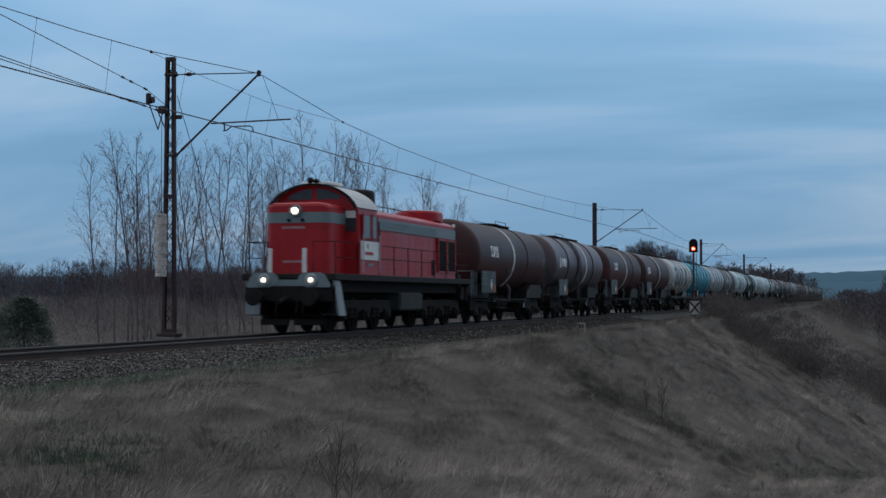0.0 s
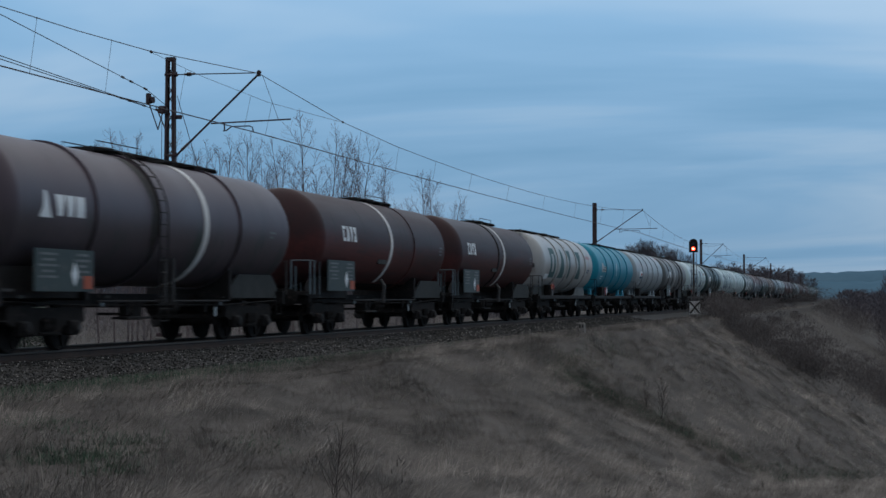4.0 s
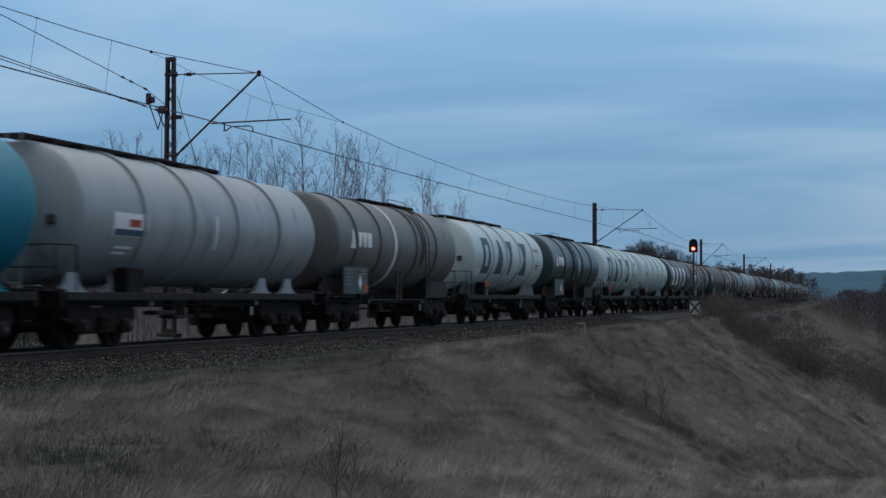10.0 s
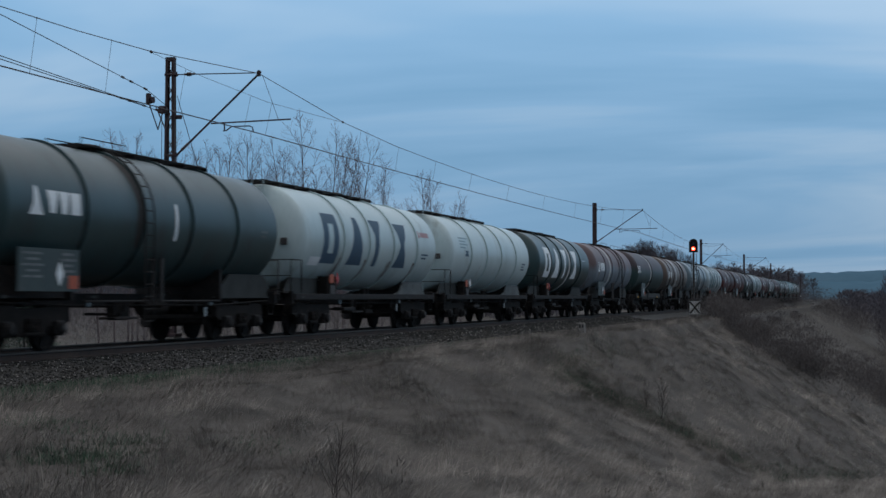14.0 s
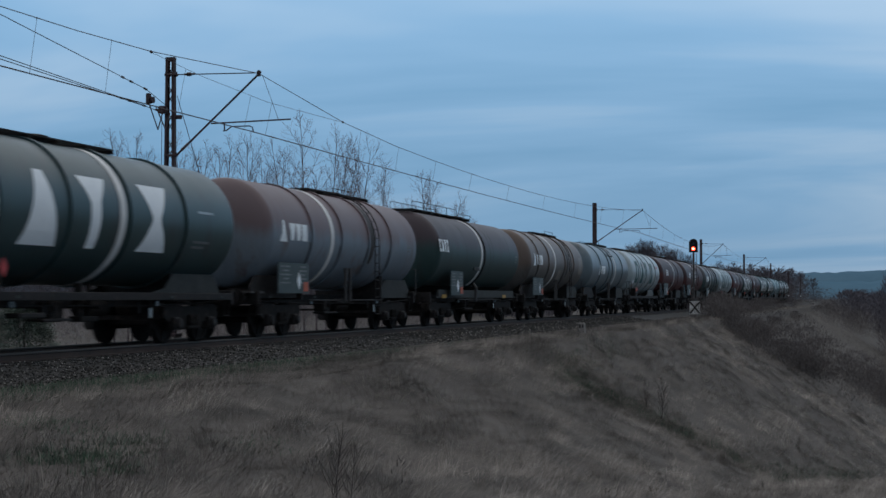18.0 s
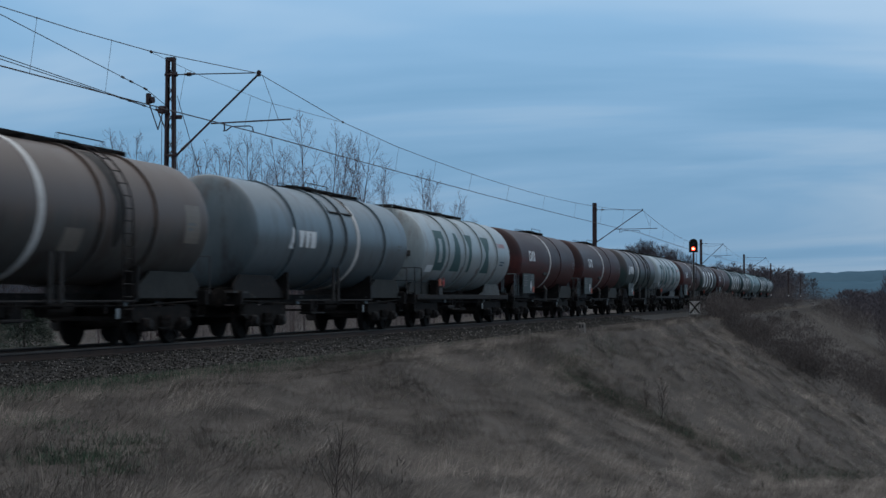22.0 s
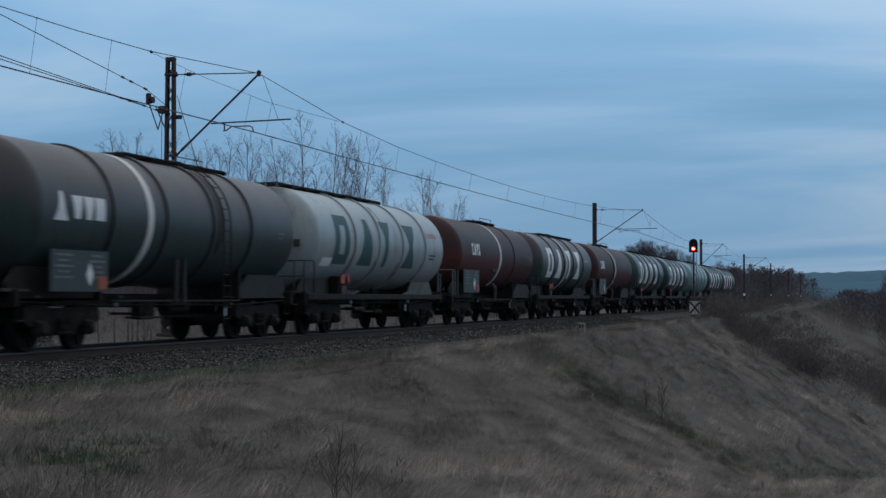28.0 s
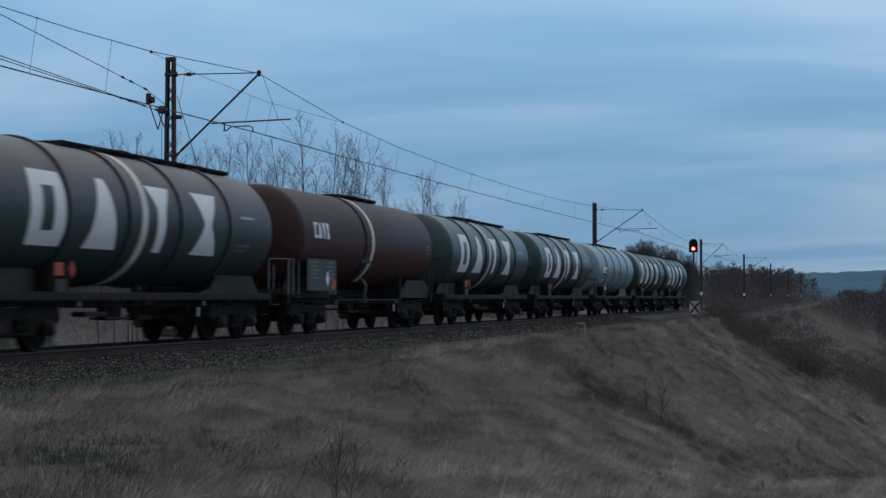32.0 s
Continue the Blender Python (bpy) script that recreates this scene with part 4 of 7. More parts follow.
def common(parent):
    for s in (-1, 1):
        bogie(parent, s * PIVOT)
        buffer_beam(parent, s)
    for y in (-PIVOT - 0.9, -PIVOT + 0.9, PIVOT - 0.9, PIVOT + 0.9):
        wheelset(parent, y)
    bm = box(bmesh.new(), 0.36, WAGON - 1.3, 0.26, 0, 0, 1.02, 0.01)
    part("centre_sill", bm, GRIME, parent)
    bm = turned(bmesh.new(), [(-0.55, 0.05), (-0.5, 0.19), (0.5, 0.19), (0.55, 0.05)], axis="Y", sides=16, x=0.5, y=1.1, z=0.84)
    part("brake_reservoir", bm, GRIME, parent)
    bm = box(bmesh.new(), 0.32, 0.55, 0.42, 0.75, -0.9, 0.78, 0.03)
    box(bm, 0.9, 0.06, 0.06, 0.6, -1.3, 0.7)
    part("brake_gear", bm, GRIME, parent)
    for y in (-6.1, -2.9, 3.3, 5.9):
        part("tag_plate", box(bmesh.new(), 0.012, 0.16, 0.06, 1.31, y, 1.075), CRADLE, parent, "small dull tag plate")
    for y in (-3.0, 2.7):
        part("lashing_ring", box(bmesh.new(), 0.05, 0.10, 0.12, 1.24, y, 0.93, 0.01), BLUE_GREY, parent)
    bm = tube(bmesh.new(), [(-1.25, 0.2, 0.86), (1.25, 0.2, 0.86)], 0.03, 8)
    part("brake_shaft", bm, GRIME, parent)
    part("brake_plate", box(bmesh.new(), 0.02, 0.11, 0.22, 1.27, 2.35, 0.72, 0.004), GREY, parent, "small pale brake plate")
    for y, tall in ((-1.75, 0.30), (-1.35, 0.22), (2.05, 0.26), (2.6, 0.34)):
        part("hanger_bracket", box(bmesh.new(), 0.06, 0.07, tall, 1.14, y, 0.98 - tall / 2, 0.008), FRAME, parent)
    part("brake_pipe", tube(bmesh.new(), [(1.10, -6.4, 0.98), (1.12, -3.4, 0.90), (1.12, 3.2, 0.88), (1.10, 6.4, 0.98)], 0.022, 6), GRIME, parent)
    part("handbrake_step", box(bmesh.new(), 0.40, 1.05, 0.05, 1.02, -1.35, 0.62, 0.01), FRAME, parent)


def smooth_wagon(paint, sill=False, logo=-4.0, band=-0.05, strap=2.45):
    """Type A: smooth jacketed tank, one white band, panel by the front, cradle ends."""
    w = thing("tank_wagon", "", "tank wagon", group="tank wagons of the train")
    tank = cylinder_tank(w, paint, 0.62, 6.05)
    white_band(tank, band, 0.24, -57)
    hoop(tank, "strap", strap, FRAME if strap < 2 else paint, 0.14, 0.03)
    part("jacket_lip", turned(bmesh.new(), [(-5.9, TANK_R + 0.002), (-5.9, TANK_R + 0.016), (5.9, TANK_R + 0.016), (5.9, TANK_R + 0.002)], sides=3, z=TANK_Z, start=radians(-59), sweep=radians(3)), paint, tank)
    # dark sheet below the jacket: the underside's shade put into colour
    part("bare_belly", turned(bmesh.new(), [(-5.9, TANK_R + 0.003), (5.9, TANK_R + 0.003)], sides=14, z=TANK_Z, start=radians(-120), sweep=radians(60)), GRIME, tank, "bare underside below the jacket, its shade put into a dark colour")
    blocks_logo(tank, logo, 2.98, 1.25, 0.46, MARK)
    small_marks(tank, 5.6, 2.85, 0.35, 3, DIM)
    runs(tank, [(-5.2, 3.6, 1.2, 0.05), (-2.6, 3.9, 1.5, 0.07), (1.1, 3.9, 1.9, 0.10), (1.6, 3.8, 1.4, 0.06), (4.4, 3.7, 1.2, 0.05)], SPILL, 7)
    part("cover_plate", box(bmesh.new(), 0.04, 0.85, 0.28, TANK_R - 0.11, -0.75, 2.28), CRADLE, tank)
    part("drain_pipe", tube(bmesh.new(), [(1.16, band - 0.25, 1.62), (1.30, band - 0.3, 1.45), (1.26, band - 0.3, 0.9)], 0.07, 10), GREY_STEEL, w, "pale drain pipe below the band")
    if sill:
        # the long-walkway make: rails along the top, a full side sill, hazard marks on the front end
        deck = walkway(w, -6.2, 1.7, 0.7)
        z = TANK_Z + TANK_R + 0.05
        bm = bmesh.new()
        for x in (-0.42, 0.42):
            tube(bm, [(x, -6.3, z), (x, -6.3, z + 0.30), (x, -0.4, z + 0.30), (x, -0.4, z)], 0.014, 5)
            for k in range(1, 4):
                tube(bm, [(x, -6.3 + 1.5 * k, z), (x, -6.3 + 1.5 * k, z + 0.30)], 0.012, 5)
        part("long_handrail", bm, FRAME, deck)
        for side in (-1, 1):
            part("side_sill", box(bmesh.new(), 0.08, 11.6, 0.30, side * 1.22, 0.1, 1.20, 0.012), CRADLE, w, "dusty side sill")
        for y in (-5.0, 4.2):
            part("yellow_tag", box(bmesh.new(), 0.012, 0.55, 0.13, 1.27, y, 1.11), YELLOW, w, "yellow tag plate")
        for k in range(3):
            d = [(-0.11, -0.10), (0.11, -0.10), (0.0, 0.11)] if k else [(-0.13, -0.13), (0.13, -0.13), (0.13, 0.13), (-0.13, 0.13)]
            bm = plate(bmesh.new(), [(a + 0.16, 2.86 + 0.28 * k + b) for a, b in d], 6.635 - 0.05 * k, 6.665 - 0.05 * k)
            for v in bm.verts:
                v.co = Vector((v.co.y, -v.co.x, v.co.z))
            bmesh.ops.recalc_face_normals(bm, faces=bm.faces)
            part("hazard_mark", bm, ORANGE, tank, "orange hazard mark")
        data_panel(w, -4.75, -3.1, 1.16, 2.06)
        part("side_rod", tube(bmesh.new(), [(1.25, -3.2, 0.98), (1.25, 3.2, 0.98)], 0.03, 6), FRAME, w)
        common(w)
        return w
    walkway(w, -0.5, 3.0, 1.3)
    data_panel(w, -5.85, -3.6, 1.26, 2.16)
    saddles(w, CRADLE)
    for y in (-6.78, -6.45, -6.05):
        bm = tube(bmesh.new(), [(1.28, y, 1.15), (1.28, y, 2.12), (0.7, y, 2.12)], 0.022, 6)
        tube(bm, [(0.7, y, 2.12), (0.7, y, 1.15)], 0.022, 6)
        part("end_handrail", bm, BLUE_GREY, w)
    for y in (6.4, 6.75):
        part("end_handrail", tube(bmesh.new(), [(1.28, y, 1.15), (1.28, y, 2.05), (0.75, y, 2.05), (0.75, y, 1.15)], 0.02, 6), GREY_STEEL, w)
    bm = box(bmesh.new(), 0.7, 1.0, 0.05, 0.9, -6.5, 1.15)
    part("end_platform", bm, FRAME, w)
    part("side_rod", tube(bmesh.new(), [(1.25, -3.2, 0.98), (1.25, 3.2, 0.98)], 0.03, 6), FRAME, w)
    common(w)
    return w


def ribbed_wagon(paint, ribs, band, mark=(-4.3, 2.85, 2.0, 0.58), climb=2.2, board=True, streak=None, half=6.22, steps=True):
    """Type B: tank with raised hoops, a white band, a side ladder and a data board."""
    w = thing("tank_wagon", "", "tank wagon", group="tank wagons of the train")
    tank = cylinder_tank(w, paint, 0.50, half)
    for y in ribs:
        hoop(tank, "hoop", y, paint)
    if band is not None:
        white_band(tank, band, 0.26)
    if streak is not None:
        part("level_mark", on_tank(bmesh.new(), [(-0.42, -0.07, 0.07), (0.42, -0.06, 0.06)], y=streak, z=2.75), MARK, tank, "upright white mark")
    if mark:
        three_blocks(tank, *mark, MARK)
    small_marks(tank, 5.4, 2.75, 0.4, 2, DIM)
    if paint is BROWN_GREY:
        part("pasted_sheet", on_tank(bmesh.new(), [(-0.45, -0.35, 0.4), (0.45, -0.35, 0.4)], y=5.45, z=2.75), FADED, tank, "faded repainted field")
        part("pasted_sheet", on_tank(bmesh.new(), [(-0.25, -0.4, 0.35), (0.25, -0.35, 0.35)], y=0.35, z=2.2), FADED, tank, "faded repainted field")
    walkway(w, min(-1.2, climb - 1.0), 4.2, climb)
    if steps:
        ladder(w, climb, 0.55, TANK_Z + TANK_R)
        part("spill", on_tank(bmesh.new(), [(-0.85, -0.08, 0.06), (-0.62, -0.20, 0.14), (-0.30, -0.24, 0.22), (0.10, -0.17, 0.26), (0.50, -0.24, 0.20), (0.95, -0.28, 0.24), (1.55, -0.34, 0.30)], TANK_R + 0.004, y=climb - 0.12, z=2.95), SPILL, tank, "dried dark oil spill under the hatch")
    else:
        # a sunken footboard high on the side instead of a ladder
        edge = [(math.cos(a) * (TANK_R + 0.03), y, TANK_Z + math.sin(a) * (TANK_R + 0.03)) for a, y in ((1.25, climb - 1.2), (0.85, climb - 1.2), (0.55, climb - 1.1), (0.55, climb + 0.85), (0.9, climb + 0.9), (1.25, climb + 0.9))]
        part("footboard_edge", tube(bmesh.new(), edge, 0.028, 6), FRAME, w)
    runs(tank, [(y + 0.1, 3.9, 1.7, 0.05) for y in ribs] + [(y - 0.12, 2.6, 1.0, 0.06) for y in ribs], SPILL, 11)
    if board:
        data_panel(w, -5.9, -3.75, 1.18, 2.0)
    saddles(w, CRADLE, out=1.02)
    for y in (-0.35, 0.05):
        part("drain_leg", tube(bmesh.new(), [(1.3, y, 1.95), (1.3, y, 0.95)], 0.05, 8), GREY_STEEL, w)
    part("end_platform", box(bmesh.new(), 2.3, 0.9, 0.05, 0, -6.55, 1.20), GREY_STEEL, w)
    part("end_handrail", tube(bmesh.new(), [(1.28, 6.75, 1.15), (1.28, 6.75, 2.05), (0.75, 6.75, 2.05), (0.75, 6.75, 1.15)], 0.02, 6), GREY_STEEL, w)
    part("side_rod", tube(bmesh.new(), [(1.25, -3.2, 0.98), (1.25, 3.2, 0.98)], 0.03, 6), FRAME, w)
    common(w)
    return w


def sill_wagon(paint, front_walk, letters=None, band=None, extra=None, hoops=(-3.72, -1.3, 1.1, 3.72), at=(-4.57, -2.5, 0.0, 2.27), fins=False):
    """Type C: hooped tank on a full-length side sill with short saddles; man-high painted blocks on some."""
    w = thing("tank_wagon", "", "tank wagon", group="tank wagons of the train")
    tank = cylinder_tank(w, paint)
    for y in hoops:
        hoop(tank, "hoop", y, paint)
    if band is not None:
        white_band(tank, band, 0.26)
    if letters:
        giant_blocks(tank, letters, at)
    runs(tank, [(y + 0.10, 2.75, 1.25, 0.06) for y in hoops[1:]] + [(hoops[0] - 0.1, 2.4, 0.9, 0.06)], SPILL if letters is MARK else SOOT_RUN if paint in (WHITE, GREY, TEAL) else RUST, 5)
    if letters is not MARK and letters:
        runs(tank, [(y - 0.13, 2.25, 0.85, 0.14) for y in hoops] + [(hoops[2] - 0.3, 2.2, 0.7, 0.10)], SOOT_RUN, 6)
        if paint is not WHITE:
            runs(tank, [(hoops[1] + 0.5, 4.0, 0.8, 0.10), (hoops[2] + 0.12, 3.9, 1.0, 0.06)], RUST, 8)
    if band is not None:
        for k in range(2):
            bm = box(bmesh.new(), 0.20 - 0.05 * k, 0.03, 0.24 - 0.06 * k, 0.2, -6.70 + 0.05 * k, 2.92 + 0.30 * k, 0.004)
            part("hazard_mark", bm, ORANGE, tank, "small orange hazard mark")
    if extra:
        extra(tank)
    y0, y1 = (-6.8, 2.2) if front_walk else (-2.3, 5.8)
    walkway(w, y0, y1, -0.4 if front_walk else 0.6, rails=False)
    end_ladder(w, -6.95, GREY_STEEL if letters is MARK else paint)
    for side in (-1, 1):
        sill = part("side_sill", box(bmesh.new(), 0.10, WAGON - 1.35, 0.17, side * 1.25, 0, 1.085, 0.012), FRAME, w, "dusty grey side sill")
    if fins:
        for y in (-5.7, -3.9, 3.9, 5.7):
            outline = [(y - 0.66, 1.175), (y - 0.44, 1.23), (y - 0.27, 1.36), (y - 0.22, 1.58), (y + 0.22, 1.58), (y + 0.27, 1.36), (y + 0.44, 1.23), (y + 0.66, 1.175)]
            for side in (-1, 1):
                part("saddle", plate(bmesh.new(), outline, *sorted((side * 0.78, side * 0.88))), paint, w)
    else:
        for s in (-1, 1):
            outline = [(s * 3.1, 1.175), (s * 3.7, 1.28), (s * 4.1, 1.62), (s * 6.2, 1.62), (s * 6.62, 1.175)]
            for side in (-1, 1):
                part("skirt", plate(bmesh.new(), outline, *sorted((side * 0.88, side * 0.93))), (CRADLE if letters is MARK else SKIRT) if s > 0 else CRADLE, w, "end skirt of the tank above the sill")
            part("skirt_web", box(bmesh.new(), 1.8, 0.08, 0.50, 0, s * 4.0, 1.42), FRAME, w)
    part("valve_box", box(bmesh.new(), 0.30, 0.75, 0.55, 1.12, -3.75, 1.42, 0.03), GRIME, w)
    for y in (-4.8, -1.6, 1.6, 4.8):
        part("cross_bearer", box(bmesh.new(), 2.4, 0.16, 0.16, 0, y, 1.08), FRAME, w)
    if not fins:
        part("orange_plate", box(bmesh.new(), 0.02, 0.32, 0.26, 1.30, -3.85, 1.62), ORANGE, w, "orange hazard plate")
        part("plate_holder", box(bmesh.new(), 0.02, 0.40, 0.26, 1.31, -3.80, 1.29), GREY_STEEL, w, "grey plate under the orange one")
        d = [(-0.13, 0), (0, -0.19), (0.13, 0), (0, 0.19)]
        part("diamond", plate(bmesh.new(), [(-3.35 + a, 1.62 + b) for a, b in d], 1.285, 1.30), RED_MARK if letters else MARK, w, "hazard diamond")
    part("end_box", box(bmesh.new(), 0.20, 0.08, 0.20, 0.95, -6.66, 2.62, 0.02), GREY_STEEL, w)
    bm = bmesh.new()
    tube(bm, [(0.95, -0.15, 1.35), (0.95, -0.15, 0.62)], 0.09, 10)
    tube(bm, [(0.95, 0.25, 1.35), (0.95, 0.25, 0.70)], 0.06, 10)
    box(bm, 0.30, 0.7, 0.12, 0.95, 0.05, 0.62, 0.02)
    part("bottom_outlet", bm, GRIME, w)
    part("step_box", box(bmesh.new(), 0.35, 0.9, 0.10, 1.15, -2.4, 0.72, 0.015), FRAME, w)
    common(w)
    return w


def logo_card(tank):
    """A pale pasted card with plain green bars, and hazard diamonds below."""
    bm = on_tank(bmesh.new(), [(-0.24, -0.75, 0.75), (0.10, -0.75, 0.75)], y=-4.45, z=2.80)
    on_tank(bm, [(0.10, -0.75, -0.25), (0.26, -0.75, -0.25)], y=-4.45, z=2.80)
    part("pasted_card", bm, CREAM, tank, "torn pale pasted card")
    bm = on_tank(bmesh.new(), [(-0.14, -0.5, 0.6), (-0.08, -0.5, 0.6)], TANK_R + 0.010, y=-4.45, z=2.80)
    on_tank(bm, [(0.0, -0.3, 0.6), (0.05, -0.3, 0.6)], TANK_R + 0.010, y=-4.45, z=2.80)
    part("card_bars", bm, DEEP_GREEN, tank)
    part("level_mark", on_tank(bmesh.new(), [(-0.4, -0.06, 0.06), (0.4, -0.05, 0.05)], y=-0.1, z=2.75), MARK, tank, "upright white mark")
    small_marks(tank, -5.0, 2.3, 0.7, 2, MARK)
    for y, material in ((-3.4, RED_MARK), (-2.95, MARK)):
        d = [(-0.19, 0), (0, -0.27), (0.19, 0), (0, 0.27)]
        part("diamond", plate(bmesh.new(), [(y + a, 1.45 + b) for a, b in d], 1.33, 1.345), material, tank)


def grey_card(tank):
    bm = on_tank(bmesh.new(), [(-0.27, -0.75, 0.75), (0.23, -0.75, 0.75)], y=-4.3, z=2.62)
    part("pasted_card", bm, MARK, tank, "pale pasted card")
    part("card_base", on_tank(bmesh.new(), [(-0.26, -0.70, 0.74), (-0.12, -0.70, 0.74)], TANK_R + 0.010, y=-4.3, z=2.62), NAVY, tank)
    part("card_bars", on_tank(bmesh.new(), [(-0.1, -0.4, 0.1), (0.06, -0.4, 0.1)], TANK_R + 0.010, y=-4.0, z=2.66), RED_MARK, tank)
    small_marks(tank, -4.4, 2.12, 0.8, 2, MARK)
    part("level_mark", on_tank(bmesh.new(), [(-0.4, -0.05, 0.05), (0.4, -0.05, 0.05)], y=-0.1, z=2.6), MARK, tank)


def white_marks(tank):
    small_marks(tank, -4.7, 3.35, 1.3, 4, SEA)
    small_marks(tank, 5.2, 2.55, 0.7, 3, NAVY)
    part("emblem", on_tank(bmesh.new(), [(-0.12, -0.3, 0.3), (0.0, -0.15, 0.15), (0.1, -0.25, 0.25)], y=-4.4, z=2.78), NAVY, tank)


def green_marks(tank):
    small_marks(tank, 4.75, 3.05, 0.85, 1, GREY)
    small_marks(tank, 4.6, 2.35, 0.9, 2, DIM)


def cream_marks(tank):
    bm = on_tank(bmesh.new(), [(-0.09, -0.40, 0.55), (0.09, -0.40, 0.55)], y=4.95, z=3.25)
    on_tank(bm, [(-0.12, -0.68, -0.48), (0.13, -0.62, -0.54)], y=4.95, z=3.25)
    small_marks(tank, 4.95, 2.55, 0.8, 2, NAVY)
    part("data_text", bm, PINK, tank)
    part("pasted_card", on_tank(bmesh.new(), [(-0.14, -0.4, 0.4), (0.14, -0.4, 0.4)], y=-5.3, z=2.1), MARK, tank)


# ends of the train's vehicles at the clip's start, metres along the track
ENDS = (55.4, 69.35, 85.3, 99.9, 114.8, 129.9, 144.3, 158.65, 172.95, 188.45, 203.3, 217.8, 232.8, 248.6, 262.4, 277.7, 293.0, 308.05, 323.0, 337.4, 352.3, 367.0, 381.9, 397.1, 411.25, 426.0, 441.4, 456.8, 472.2, 486.8, 500.8)


def travel(t):
    """How far the train has run after t seconds: it slows a little."""
    return 11.969 * t - 0.00169 * t * t - 0.0001885 * t ** 3


# stretched couplings: wagons that hang back from the middle of their place
SLACK = {1: 0.07, 2: 0.32, 3: 0.35, 4: 0.24, 5: 0.1, 6: -0.12, 7: -0.2, 9: 0.35, 10: 0.1, 12: 0.14, 13: -0.4, 14: -0.2, 15: 0.6, 16: 0.2, 17: 0.45, 21: 0.4, 22: 0.0, 23: -0.1, 24: -0.2}
RIBS_B = (-4.75, -2.45, 1.4, 3.7)
RIBS_V = (-3.4, -1.05, 1.3, 3.8)
RIBS_S = (-3.7, -0.9, 0.3, 3.9)


def build_train():
    """Thirty wagons: a first one of each look, then copies in other paints."""
    smooth = lambda p: smooth_wagon(p, p is BROWN_GREEN, *((-5.65, -0.28, 0.20) if p is BROWN_GREEN else ()))
    first_smooth = lambda p: smooth_wagon(p, False, -3.7, -0.28, 2.35)
    fourth_smooth = lambda p: smooth_wagon(p, False, -4.65, 0.58, -0.38)
    late_smooth = lambda p: smooth_wagon(p, False, -4.72, -0.30, -0.95)
    ribbed = lambda p: ribbed_wagon(p, RIBS_B, -0.95, (-4.3 if p is TAUPE else -4.75, 2.85, 2.0, 0.58))
    long_ribbed = lambda p: ribbed_wagon(p, (-3.6, -0.9, 3.4), 1.45, (-4.9, 2.85, 1.7, 0.52), -0.95, half=6.45)
    rusty_ribbed = lambda p: ribbed_wagon(p, (-3.5, -1.1, 1.3, 3.5), -1.9, (-4.8, 2.85, 2.0, 0.58), 1.75)
    dark_ribbed = lambda p: ribbed_wagon(p, RIBS_V, None, (-4.6, 2.9, 1.9, 0.55), -1.05, streak=0.46)
    slate_ribbed = lambda p: ribbed_wagon(p, RIBS_S, 1.35, (-3.1, 2.68, 2.0, 0.58), 0.4, board=False, steps=False)
    giant = lambda p: sill_wagon(p, True, NAVY if p is WHITE else DEEP_GREEN, extra=cream_marks, hoops=(-3.2, -0.9, 1.5, 4.05), at=(-4.3, -2.05, -0.2, 2.35))
    giant_dark = lambda p: sill_wagon(p, False, MARK, -0.66, green_marks, at=(-4.5, -2.35, 0.12, 2.45))
    giant_first = lambda p: sill_wagon(p, True, MARK, 0.75, green_marks, at=(-4.45, -2.3, -0.35, 2.25))
    kinds = dict(A=smooth, H=first_smooth, E=fourth_smooth, F=late_smooth, B=ribbed, L=long_ribbed, R=rusty_ribbed, V=dark_ribbed, S=slate_ribbed, G=giant, D=giant_dark, N=giant_first)
    kinds.update(T=lambda p: sill_wagon(p, False, None, None, logo_card, fins=True), Y=lambda p: sill_wagon(p, True, None, None, grey_card, fins=True), W=lambda p: sill_wagon(p, True, None, None, white_marks), C=lambda p: sill_wagon(p, False, None, None, grey_card))
    brown = "red-brown smooth tank wagon with a white band and data board"
    plan = (("H", BROWN, brown), ("L", PLUM, "plum-brown hooped tank wagon with a white band and side ladder"), ("A", BROWN, brown), ("E", BROWN, brown),
            ("G", CREAM, "cream hooped tank wagon with four man-high green blocks"), ("T", TEAL, "bright teal hooped tank wagon with a torn pale card"),
            ("Y", GREY, "light grey hooped tank wagon with a pale card"), ("B", TAUPE, "taupe-grey hooped tank wagon with a white band"),
            ("G", WHITE, "off-white hooped tank wagon with four man-high navy blocks"), ("V", GREEN, "dark green hooped tank wagon with a side ladder"),
            ("G", WHITE, "off-white hooped tank wagon with four man-high navy blocks"), ("W", WHITE, "plain off-white hooped tank wagon with small data lines"),
            ("N", GREEN, "dark green hooped tank wagon with four man-high white blocks"), ("R", RUST_GREY, "rust-streaked grey hooped tank wagon with a white band"),
            ("A", BROWN_GREEN, "smooth brown and dark green tank wagon, long railed walkway"), ("B", BROWN_GREY, "dusty brown hooped tank wagon with a white band"),
            ("S", BLUE_GREY, "blue-grey hooped tank wagon with a white band"), ("G", WHITE_GREY, "dirty white hooped tank wagon with four man-high green blocks"),
            ("A", BROWN, brown), ("A", BROWN, brown), ("R", GREEN_GREY, "grey-green hooped tank wagon with a white band"),
            ("G", WHITE_GREY, "dirty white hooped tank wagon with four man-high green blocks"), ("A", BROWN, brown),
            ("D", GREEN_GREY, "grey-green hooped tank wagon with four man-high white blocks"), ("F", BROWN, brown),
            ("D", GREEN, "dark green hooped tank wagon with four man-high white blocks"), ("D", GREEN, "dark green hooped tank wagon with four man-high white blocks"),
            ("C", SEA, "sea-grey hooped tank wagon with a pale card"), ("D", GREEN, "dark green hooped tank wagon with four man-high white blocks"),
            ("D", GREEN, "dark green hooped tank wagon with four man-high white blocks"))
